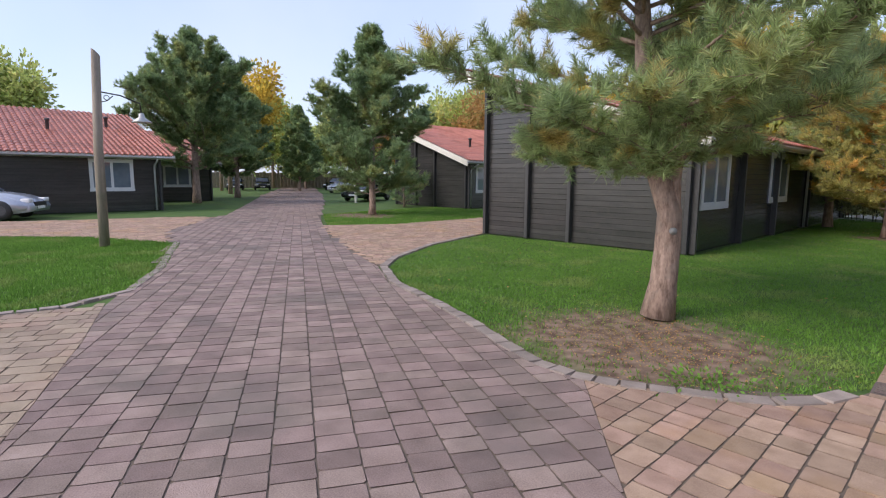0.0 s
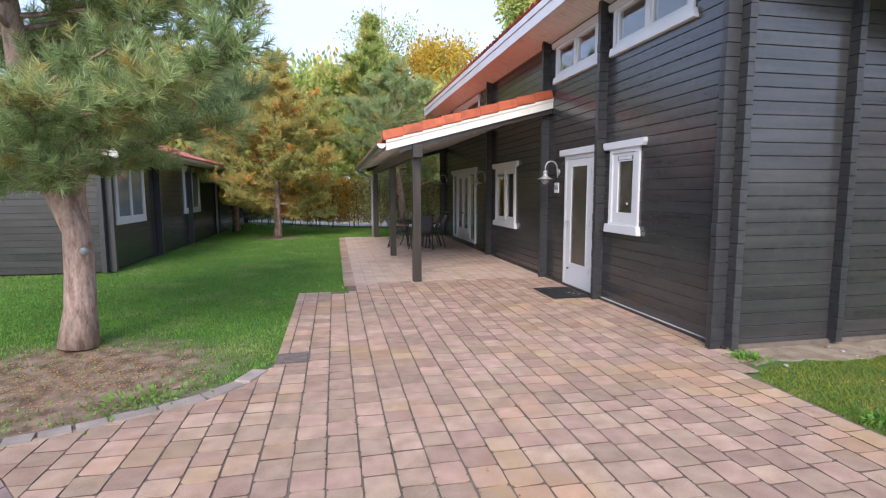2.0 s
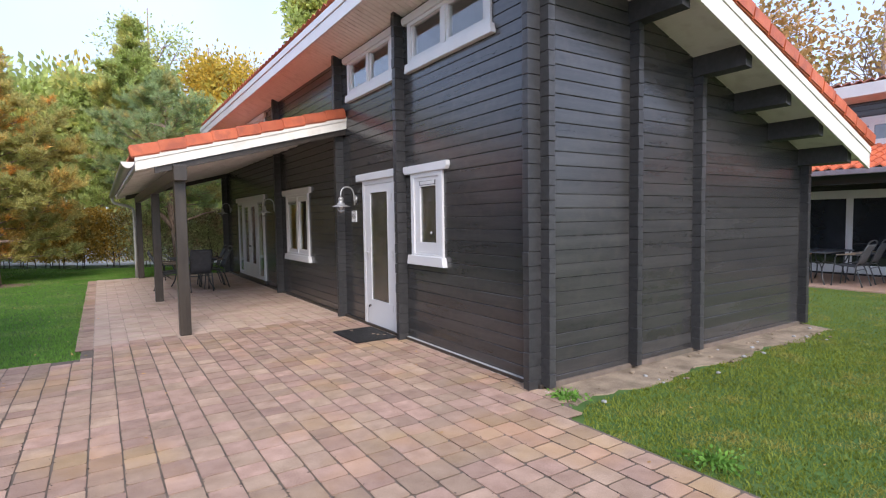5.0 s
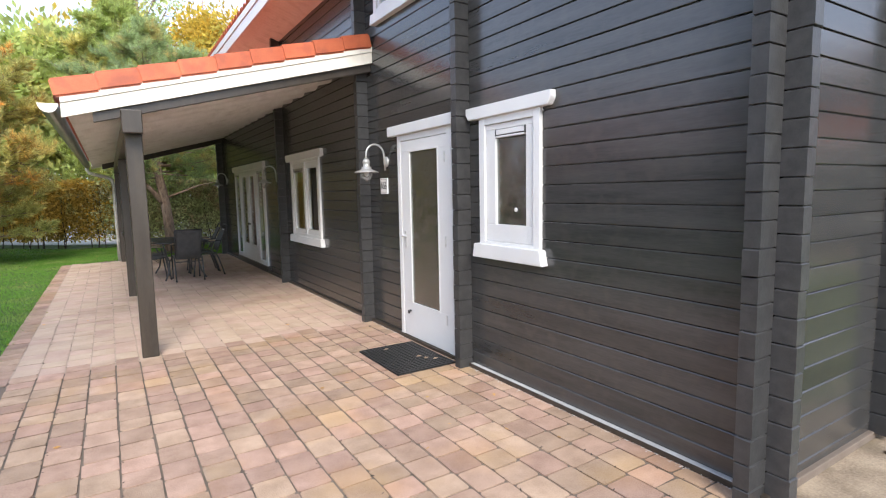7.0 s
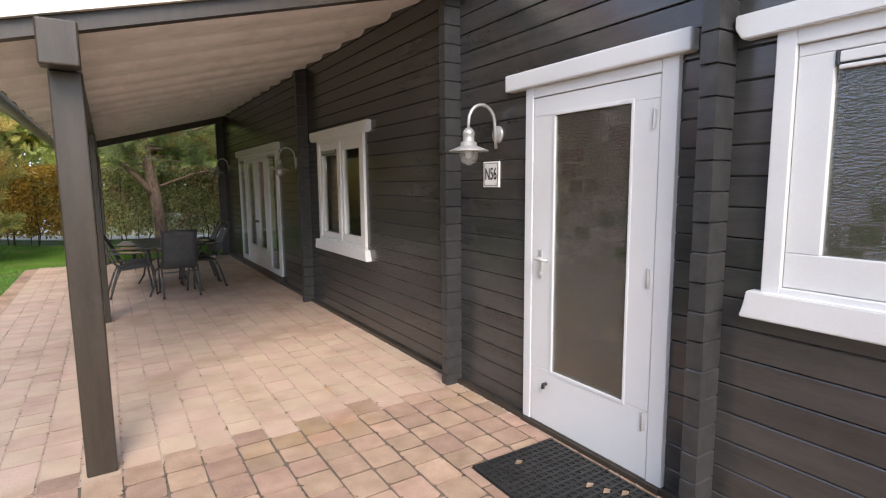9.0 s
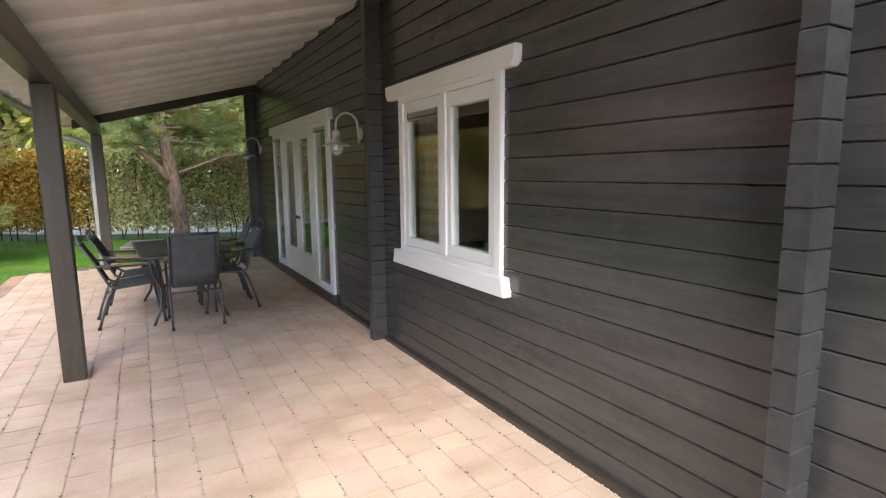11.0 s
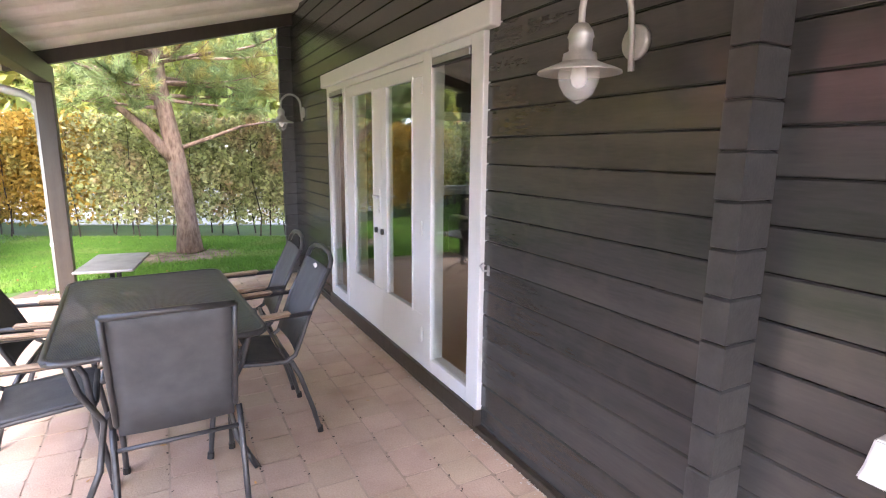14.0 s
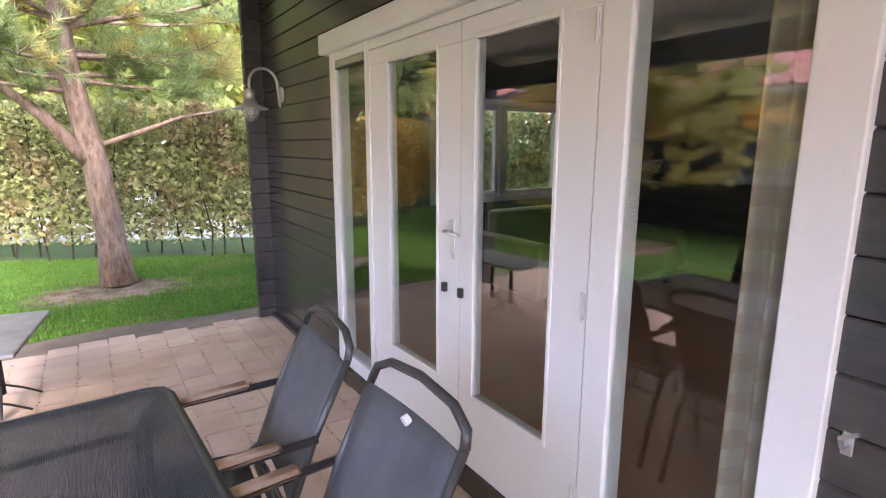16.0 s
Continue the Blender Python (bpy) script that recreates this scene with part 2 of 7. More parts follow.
def worn_soil(mat, spots):
    """Bare trodden soil under trees: (x, y, rx, ry) patches with ragged edges laid over the turf colour."""
    n, l = mat.node_tree.nodes, mat.node_tree.links
    b = n["Principled BSDF"]
    colour = b.inputs["Base Color"].links[0].from_socket
    geo, ragged, grain = n.new("ShaderNodeNewGeometry"), n.new("ShaderNodeTexNoise"), n.new("ShaderNodeTexNoise")
    ragged.inputs["Scale"].default_value, ragged.inputs["Detail"].default_value = 1.8, 7
    grain.inputs["Scale"].default_value, grain.inputs["Detail"].default_value = 7, 8
    l.new(geo.outputs["Position"], ragged.inputs["Vector"]), l.new(geo.outputs["Position"], grain.inputs["Vector"])
    tone = n.new("ShaderNodeMix")
    tone.data_type = "RGBA"
    tone.inputs[6].default_value, tone.inputs[7].default_value = (0.11, 0.065, 0.04, 1), (0.29, 0.205, 0.145, 1)
    sharp = n.new("ShaderNodeMapRange")
    sharp.inputs[1].default_value, sharp.inputs[2].default_value = 0.35, 0.65
    l.new(grain.outputs["Fac"], sharp.inputs[0]), l.new(sharp.outputs[0], tone.inputs[0])
    for x, y, rx, ry in spots:
        sub, sc, ln, add, cut, mix = (n.new(k) for k in ("ShaderNodeVectorMath", "ShaderNodeVectorMath", "ShaderNodeVectorMath", "ShaderNodeMath", "ShaderNodeMapRange", "ShaderNodeMix"))
        sub.operation, sc.operation, ln.operation, add.operation = "SUBTRACT", "MULTIPLY", "LENGTH", "MULTIPLY_ADD"
        sub.inputs[1].default_value, sc.inputs[1].default_value = (x, y, 0), (1 / rx, 1 / ry, 0)
        l.new(geo.outputs["Position"], sub.inputs[0]), l.new(sub.outputs[0], sc.inputs[0]), l.new(sc.outputs[0], ln.inputs[0])
        add.inputs[1].default_value = 0.9
        l.new(ragged.outputs["Fac"], add.inputs[0]), l.new(ln.outputs["Value"], add.inputs[2])
        cut.inputs[1].default_value, cut.inputs[2].default_value = 1.5, 1.15
        cut.inputs[3].default_value, cut.inputs[4].default_value = 0, 1
        l.new(add.outputs[0], cut.inputs[0])
        mix.data_type = "RGBA"
        l.new(cut.outputs[0], mix.inputs[0]), l.new(colour, mix.inputs[6]), l.new(tone.outputs[2], mix.inputs[7])
        colour = mix.outputs[2]
    l.new(colour, b.inputs["Base Color"])


SOIL_SPOTS = [(-1.8, 5.5, 1.45, 1.3), (2.9, 20.2, 0.9, 0.55), (-17.0, 13.3, 1.8, 1.4), (-1.4, 18.8, 0.9, 0.7)]
worn_soil(TURF, SOIL_SPOTS)
SOIL = material("bare_soil_and_needles", (0.11, 0.075, 0.05), (0.25, 0.185, 0.135), scale=3, fine=90, rough=0.95, bump=0.6, spots=((0.09, 0.05, 0.03), 2.5, 0.7))
GRASS_DRY = leafy("olive_grass_blades", ((0.15, 0.19, 0.022), (0.22, 0.26, 0.034), (0.31, 0.27, 0.06)), scale=1.3, rough=0.6, islands=0.17, through_light=0.3)
GRASS = leafy("grass_blades", ((0.11, 0.24, 0.035), (0.18, 0.34, 0.055), (0.24, 0.33, 0.085)), scale=0.7, rough=0.6, islands=0.3, through_light=0.3)
BARK = material("grey_brown_bark", (0.12, 0.075, 0.055), (0.50, 0.36, 0.28), scale=13, fine=45, rough=0.9, bump=1.0, stretch=(1.5, 1.5, 0.5), spots=((0.32, 0.26, 0.21), 6, 0.5))
NEEDLE = leafy("pine_needles", ((0.31, 0.42, 0.2), (0.45, 0.53, 0.24), (0.66, 0.52, 0.19)), scale=1.1)
NEEDLE_DARK = leafy("dark_fir_needles", ((0.22, 0.33, 0.17), (0.34, 0.44, 0.2), (0.45, 0.48, 0.19)), scale=0.6)
NEEDLE_ORANGE = leafy("rusty_fir_needles", ((0.42, 0.48, 0.18), (0.66, 0.53, 0.17), (0.92, 0.52, 0.14)), scale=0.7)
LEAF_GREEN = leafy("green_leaves", ((0.43, 0.51, 0.17), (0.57, 0.63, 0.22), (0.74, 0.66, 0.23)), scale=0.5)
LEAF_YELLOW = leafy("yellow_autumn_leaves", ((0.62, 0.46, 0.09), (0.74, 0.52, 0.08), (0.5, 0.48, 0.13)), scale=0.5)
LEAF_RUST = leafy("rust_autumn_leaves", ((0.45, 0.27, 0.1), (0.58, 0.34, 0.13), (0.32, 0.33, 0.11)), scale=0.4)
HEDGE_GREEN = leafy("beech_hedge_leaves", ((0.42, 0.46, 0.2), (0.58, 0.58, 0.3), (0.56, 0.42, 0.25)), scale=1.5, islands=0.5)
HEDGE_YELLOW = leafy("golden_beech_hedge_leaves", ((0.42, 0.285, 0.055), (0.54, 0.36, 0.075), (0.33, 0.31, 0.1)), scale=1.5, islands=0.45)
PANE = glass_material("window_glass", ripple=0.06)
BULB = material("clouded_lamp_glass", (0.75, 0.76, 0.76), (0.85, 0.86, 0.86), scale=12, fine=80, rough=0.15, bump=0)
BULB.node_tree.nodes["Principled BSDF"].inputs["Alpha"].default_value = 0.28
ROOM_WALL = material("brown_room_boards", (0.34, 0.22, 0.15), (0.46, 0.31, 0.21), scale=2, fine=40, rough=0.6, bump=0.1)
ROOM_FLOOR = material("terracotta_room_floor", (0.42, 0.23, 0.13), (0.52, 0.3, 0.18), scale=2, fine=40, rough=0.5, bump=0.1)
CURTAIN = check_material("check_curtain_cloth", (0.88, 0.78, 0.58), (0.75, 0.22, 0.11), (0.62, 0.52, 0.36), 0.1)
CURTAIN_PALE = check_material("pale_check_curtain_cloth", (0.9, 0.8, 0.62), (0.72, 0.48, 0.3), (0.7, 0.66, 0.58), 0.11)
GRAVEL = material("pale_gravel", (0.55, 0.55, 0.55), (0.76, 0.76, 0.76), scale=6, fine=140, rough=0.95, bump=0.5)


# ---- building helpers ----
def put(name, me, mat, parent=None, label=""):
    ob = new(name, me)
    if mat is not None:
        me.materials.clear()
        me.materials.append(mat)
    ob.parent = parent
    if label:
        ob["label"] = label
    return ob


def part(name, bm, mat, parent=None, label="", smooth=False):
    me = bpy.data.meshes.new(name)
    bm.to_mesh(me)
    bm.free()
    if smooth:
        me.polygons.foreach_set("use_smooth", [True] * len(me.polygons))
    return put(name, me, mat, parent, label)


def empty(name, place=(0, 0, 0), turn=0.0):
    ob = new(name)
    ob.empty_display_size = 0.1
    ob.matrix_basis = pose(*place, 0, 0, turn)
    return ob


def bm_box(bm, x0, x1, y0, y1, z0, z1):
    v = [bm.verts.new(p) for p in ((x0, y0, z0), (x1, y0, z0), (x1, y1, z0), (x0, y1, z0), (x0, y0, z1), (x1, y0, z1), (x1, y1, z1), (x0, y1, z1))]
    for f in ((0, 3, 2, 1), (4, 5, 6, 7), (0, 1, 5, 4), (1, 2, 6, 5), (2, 3, 7, 6), (3, 0, 4, 7)):
        bm.faces.new([v[i] for i in f])


def box(name, x0, x1, y0, y1, z0, z1, mat, parent=None, label="", bevel=0.005):
    bm = bmesh.new()
    bm_box(bm, min(x0, x1), max(x0, x1), min(y0, y1), max(y0, y1), min(z0, z1), max(z0, z1))
    if bevel:
        bmesh.ops.bevel(bm, geom=bm.edges[:], offset=bevel, segments=2, affect="EDGES", profile=0.5)
    return part(name, bm, mat, parent, label)


def bm_prism(bm, outline, axis, a, b):
    """Extrudes a closed outline of 2D points along an axis (0 x, 1 y, 2 z) from a to b."""
    def at(p, v):
        q = list(p)
        q.insert(axis, v)
        return bm.verts.new(q)
    lo, hi = [at(p, a) for p in outline], [at(p, b) for p in outline]
    bm.faces.new(lo[::-1]), bm.faces.new(hi)
    for i in range(len(lo)):
        j = (i + 1) % len(lo)
        bm.faces.new((lo[i], lo[j], hi[j], hi[i]))
    return lo, hi


def bm_tube(bm, pts, radii, seg=8, cap=True):
    pts = [Vector(p) for p in pts]
    if not hasattr(radii, "__len__"):
        radii = [radii] * len(pts)
    rings, side = [], None
    for i, p in enumerate(pts):
        d = (pts[min(i + 1, len(pts) - 1)] - pts[max(i - 1, 0)]).normalized()
        if side is None:
            side = d.cross(Vector((0.31, 0.17, 1))).normalized() if abs(d.z) < 0.95 else d.cross(Vector((1, 0.2, 0))).normalized()
        side = (side - d * side.dot(d)).normalized()
        up = d.cross(side)
        rings.append([bm.verts.new(p + (side * math.cos(a) + up * math.sin(a)) * radii[i]) for a in (2 * math.pi * k / seg for k in range(seg))])
    for r, s in zip(rings, rings[1:]):
        for k in range(seg):
            bm.faces.new((r[k], r[(k + 1) % seg], s[(k + 1) % seg], s[k]))
    if cap:
        bm.faces.new(rings[0][::-1]), bm.faces.new(rings[-1])


def bm_lathe(bm, profile, centre, seg=20):
    """Turns a profile of (radius, z) round the upright axis through centre."""
    cx, cy, cz = centre
    rings = []
    for r, z in profile:
        rings.append([bm.verts.new((cx + r * math.cos(a), cy + r * math.sin(a), cz + z)) for a in (2 * math.pi * k / seg for k in range(seg))])
    for r, s in zip(rings, rings[1:]):
        for k in range(seg):
            bm.faces.new((r[k], r[(k + 1) % seg], s[(k + 1) % seg], s[k]))


def mesh_from(name, verts, faces_per, count):
    """A mesh from a flat vertex array in which each run of faces_per vertices is one face."""
    me = bpy.data.meshes.new(name)
    me.vertices.add(len(verts))
    me.vertices.foreach_set("co", np.ascontiguousarray(verts, dtype=np.float32).ravel())
    me.loops.add(count * faces_per)
    me.loops.foreach_set("vertex_index", np.arange(count * faces_per, dtype=np.int32))
    me.polygons.add(count)
    me.polygons.foreach_set("loop_start", np.arange(0, count * faces_per, faces_per, dtype=np.int32))
    me.update(calc_edges=True)
    return me


# ---- ground ----
rng = np.random.default_rng(7)


def inside(pts, poly):
    """Which of the points (n, 2) lie in the polygon."""
    res = np.zeros(len(pts), bool)
    x, y = pts[:, 0], pts[:, 1]
    for (x0, y0), (x1, y1) in zip(poly, poly[1:] + poly[:1]):
        c = ((y0 > y) != (y1 > y))
        res ^= c & (x < (x1 - x0) * (y - y0) / ((y1 - y0) if y1 != y0 else 1e-9) + x0)
    return res


bm = bmesh.new()
bm_box(bm, -900, 900, -900, 900, -0.5, -0.024)
ground = tagged(part("ground", bm, TURF), "wide mown green lawn ground reaching the horizon", "ground", kind="structure")

# drive and porch floor, in rows along the house
DRIVE = [(-0.10, 5.50), (-0.10, 8.8), (0.63, 8.8), (0.63, 18.42), (4.09, 18.42), (4.09, 4.75), (3.99, 4.6), (3.79, 4.42), (3.79, -9.0), (1.5, -9.0), (0.6, 1.4), (-1.62, 4.2), (-1.0, 4.5), (-0.45, 4.8), (-0.2, 5.15)]
ROAD = [(1.5, -9.0), (0.6, 1.4), (-1.62, 4.2), (-2.05, 4.23), (-3.1, 4.62), (-4.1, 5.0), (-5.5, 5.45), (-6.75, 6.2), (-7.35, 6.42), (-10.46, 7.81), (-14.0, 9.55), (-18.4, 12.2), (-28.0, 18.3), (-40.0, 25.5), (-90.0, 54.0), (-92.0, 50.0), (-42.0, 21.0), (-24.3, 11.4), (-20.7, 9.45), (-19.6, 8.4), (-15.2, 5.5), (-12.5, 4.7), (-8.8, 3.3), (-7.3, 2.5), (-6.6, 2.16), (-5.2, 1.7), (-4.15, 1.3), (-3.2, 0.93), (-1.6, 0.2), (0.2, -0.9), (1.2, -9.0)]
SIDE = [(-7.35, 6.42), (-6.75, 6.25), (-7.4, 7.05), (-8.4, 8.9), (-9.2, 11.7), (-9.4, 24.0), (-13.2, 24.0), (-13.2, 16.4), (-13.0, 11.7), (-14.1, 9.6), (-10.46, 7.81)]
LANE = [(-12.5, 4.7), (-15.2, 5.5), (-19.6, 8.4), (-20.4, 8.0), (-21.0, 5.0), (-22.0, 2.0), (-22.0, -9.0), (-16.5, -9.0), (-16.5, 2.0), (-15.0, 3.6)]
BRANCH = [(-6.6, 2.16), (-5.2, 1.7), (-4.15, 1.3), (-3.2, 0.93), (-1.6, 0.2), (0.2, -0.9), (1.2, -9.0), (-9.0, -9.0), (-9.0, 0.6), (-6.9, 1.2), (-6.8, 1.75)]
for nm, poly, lbl in (("pavement_branch", BRANCH, "pale yellow-brown paved branch of the lane"), ("pavement_drive", DRIVE, "rose paver drive with dark sandy joints"), ("road", ROAD, "brown-grey paved lane between the cottages"), ("pavement_side", SIDE, "reddish paved side drive beside a cottage"), ("pavement_lane", LANE, "pale paved side lane with a parked car")):
    bm = bmesh.new()
    bm_prism(bm, poly, 2, -0.4, -0.0065 - 0.001 * len(nm) / 16)
    bmesh.ops.recalc_face_normals(bm, faces=bm.faces[:])
    tagged(part(nm, bm, SAND), lbl, "pavement", kind="structure")
bm = bmesh.new()
bm_prism(bm, [(1.6, -8.9), (0.9, 1.6), (-0.3, 5.2), (-1.2, 4.55), (-2.0, 4.2), (-1.2, 2.6), (0.3, 1.0), (1.0, -8.9)], 2, -0.4, -0.0092)
bmesh.ops.recalc_face_normals(bm, faces=bm.faces[:])
tagged(part("pavement_joint", bm, SAND), "sandy joint between drive and lane pavers", "pavement", kind="structure")
bm = bmesh.new()
bm_box(bm, 0.66, 4.085, 9.35, 18.40, -0.3, -0.0035)
porch_floor = tagged(part("floor_porch", bm, SAND_PALE), "pale sand-filled joints of the porch paving", "floor", kind="structure")
drive, road, side_drive, lane, branch = (bpy.data.objects[k] for k in ("pavement_drive", "road", "pavement_side", "pavement_lane", "pavement_branch"))


def paver_cells(poly, angle, width, lengths, seed, trim=None):
    """Centres and sizes of pavers laid in rows along an angle (degrees from +x), inside a polygon."""
    r = np.random.default_rng(seed)
    c, s = math.cos(radians(angle)), math.sin(radians(angle))
    p = np.array(poly)
    u, v = p[:, 0] * c + p[:, 1] * s, -p[:, 0] * s + p[:, 1] * c
    cells = []
    for k in range(int(math.floor(v.min() / width)), int(math.ceil(v.max() / width)) + 1):
        n = int((u.max() - u.min()) / min(lengths)) + 2
        ln = r.choice(lengths, n)
        e = u.min() - r.uniform(0, lengths[0]) + np.cumsum(ln)
        mid = e - ln / 2
        cells.append(np.stack([mid, np.full(n, (k + 0.5) * width), ln], 1))
    cells = np.concatenate(cells)
    xy = np.stack([cells[:, 0] * c - cells[:, 1] * s, cells[:, 0] * s + cells[:, 1] * c], 1)
    keep, cut, pieces = inside(xy, poly), np.zeros(len(xy), bool), []
    area = sum(a[0] * b[1] - b[0] * a[1] for a, b in zip(poly, poly[1:] + poly[:1]))
    close = np.where((xy[:, 0] > trim[0]) & (xy[:, 0] < trim[1]) & (xy[:, 1] > trim[2]) & (xy[:, 1] < trim[3]))[0] if trim else []
    edges = [(Vector(a), Vector(b)) for a, b in zip(poly, poly[1:] + poly[:1])]
    for i in close:
        hu, hv = cells[i, 2] / 2, width / 2
        ring = [Vector((xy[i, 0] + a * hu * c - b * hv * s, xy[i, 1] + a * hu * s + b * hv * c)) for a, b in ((-1, -1), (1, -1), (1, 1), (-1, 1))]
        for a, b in edges:
            along = (b - a).normalized()
            normal = Vector((-along.y, along.x)) * (1 if area > 0 else -1)
            d = [(p - a).dot(normal) for p in ring]
            f = [(p - a).dot(along) for p in ring]
            if not ring or min(d) > -0.004 or max(d) < 0.004 and not keep[i] or max(f) < 0 or min(f) > (b - a).length:
                continue
            if max(d) < -0.25:
                continue
            cut[i] = True
            out = []
            for k in range(len(ring)):
                p, q, dp, dq = ring[k - 1], ring[k], d[k - 1], d[k]
                if (dp > 0) != (dq > 0):
                    out.append(p.lerp(q, dp / (dp - dq)))
                if dq > 0:
                    out.append(q)
            ring = out
            if len(ring) < 3:
                break
        if cut[i] and len(ring) > 2:
            pieces.append(ring)
    keep &= ~cut
    CUT_PAVERS.append(pieces)
    return xy[keep], cells[keep, 2], angle, width


CUT_PAVERS = []


def cut_pavers(pieces, mat, parent, joint=0.011):
    """Pavers sawn to the line of a border, as one mesh of shrunken polygons with short sides."""
    bm = bmesh.new()
    for ring in pieces:
        mid = sum(ring, Vector((0, 0))) / len(ring)
        size = max((p - mid).length for p in ring)
        if size < 0.035:
            continue
        shrink = 1 - joint / 2 / size * 1.5
        top = [bm.verts.new((*(mid + (p - mid) * shrink), 0.0005)) for p in ring]
        low = [bm.verts.new((*(mid + (p - mid) * (shrink - 0.03)), -0.008)) for p in ring]
        bm.faces.new(top)
        for k in range(len(ring)):
            bm.faces.new((low[k - 1], low[k], top[k], top[k - 1]))
    bmesh.ops.recalc_face_normals(bm, faces=bm.faces[:])
    for f in bm.faces:
        if len(f.verts) > 2 and abs(f.normal.z) > 0.9 and f.normal.z < 0:
            f.normal_flip()
    return tagged(part("cut_pavers", bm, mat, parent, "pavers cut to the border line"), kind="stuff")


def joined_pavers(name, cells, mat, parent, label, joint=0.011, seed=1, depth=0.008, butt=None):
    """All these pavers as one mesh: worn tops with broken corners, each at its own slight height and tilt."""
    xy, ln, angle, width = cells
    n = len(xy)
    r = np.random.default_rng(seed)
    c, s = math.cos(radians(angle)), math.sin(radians(angle))
    hx, hy = ln / 2 - (butt or joint) / 2, np.full(n, width / 2 - joint / 2)
    z = r.normal(0, 0.0007, n)
    cut = r.uniform(0.006, 0.016, (n, 4))
    verts = np.zeros((n, 16, 3))
    k = 0
    for lvl, (ins, dz) in enumerate(((0.004, -depth), (0.0, 0.0))):
        for q, (a, b) in enumerate(((-1, -1), (1, -1), (1, 1), (-1, 1))):
            pair = ((0, 1), (1, 0)) if a == b else ((1, 0), (0, 1))
            for ca, cb in pair:
                ox = a * (hx - ins - ca * cut[:, q]) + r.normal(0, 0.0022, n)
                oy = b * (hy - ins - cb * cut[:, q]) + r.normal(0, 0.0022, n)
                verts[:, k, 0] = xy[:, 0] + ox * c - oy * s
                verts[:, k, 1] = xy[:, 1] + ox * s + oy * c
                verts[:, k, 2] = z + dz + (r.normal(0, 0.0004, n) if lvl else 0)
                k += 1
    sides = np.array([(i, (i + 1) % 8, 8 + (i + 1) % 8, 8 + i) for i in range(8)]).ravel()
    loops = (np.concatenate([np.arange(8, 16), sides])[None] + 16 * np.arange(n)[:, None]).reshape(-1)
    starts = (np.array([0] + [8 + 4 * i for i in range(8)])[None] + 40 * np.arange(n)[:, None]).reshape(-1)
    me = bpy.data.meshes.new(name)
    me.vertices.add(16 * n)
    me.vertices.foreach_set("co", verts.astype(np.float32).ravel())
    me.loops.add(len(loops))
    me.loops.foreach_set("vertex_index", loops.astype(np.int32))
    me.polygons.add(9 * n)
    me.polygons.foreach_set("loop_start", starts.astype(np.int32))
    me.polygons.foreach_set("use_smooth", [False] * (9 * n))
    me.update(calc_edges=True)
    return tagged(put(name, me, mat, parent, label), kind="stuff")


def edging(points, parent, size=(0.2, 0.12), seed=3):
    """A row of edging stones along a line of points, each stone an object."""
    r = random.Random(seed)
    bm = bmesh.new()
    bm_box(bm, -0.5, 0.5, -0.5, 0.5, -0.06, 0.0)
    bmesh.ops.bevel(bm, geom=[e for e in bm.edges if all(v.co.z > -0.01 for v in e.verts)], offset=0.05, segments=1, affect="EDGES")
    me = bpy.data.meshes.new("edging_stone")
    bm.to_mesh(me)
    bm.free()
    me.materials.append(KERB)
    pts = [Vector((*p, 0)) for p in points]
    for a, b in zip(pts, pts[1:]):
        n = max(1, round((b - a).length / size[0]))
        for k in range(n):
            m = a.lerp(b, (k + 0.5) / n)
            ob = new("edging_stone", me)
            ob.parent = parent
            ob.location = (m.x, m.y, 0.006 + r.uniform(-0.003, 0.006))
            ob.rotation_euler = (r.uniform(-0.02, 0.02), r.uniform(-0.02, 0.02), math.atan2(b.y - a.y, b.x - a.x) + r.uniform(-0.06, 0.06))
            ob.scale = ((b - a).length / n - 0.008, size[1] * r.uniform(0.9, 1.1), 1)


# ---- the cottage ----
WX, GY = 4.10, 5.07            # outer faces of the west and south log walls
EX, NY = 8.96, 18.45           # outer faces of the east and north walls
THICK, COURSE = 0.075, 0.126    # log thickness and course height
SLOPE = 0.345


def under(x):
    """Height of the roof's underside over x."""
    return 3.99 - SLOPE * (x - WX)


def log_outline(z0, z1, face, back, sign):
    """Cross-section of a log: flat face with small chamfers that make the grooves."""
    f, b = face, back
    return [(f + sign * 0.013, z0), (f + sign * 0.001, z0), (f, z0 + 0.002), (f, z1 - 0.011), (f + sign * 0.006, z1 - 0.005), (f + sign * 0.013, z1 - 0.003), (f + sign * 0.013, z1), (b, z1), (b, z0)]


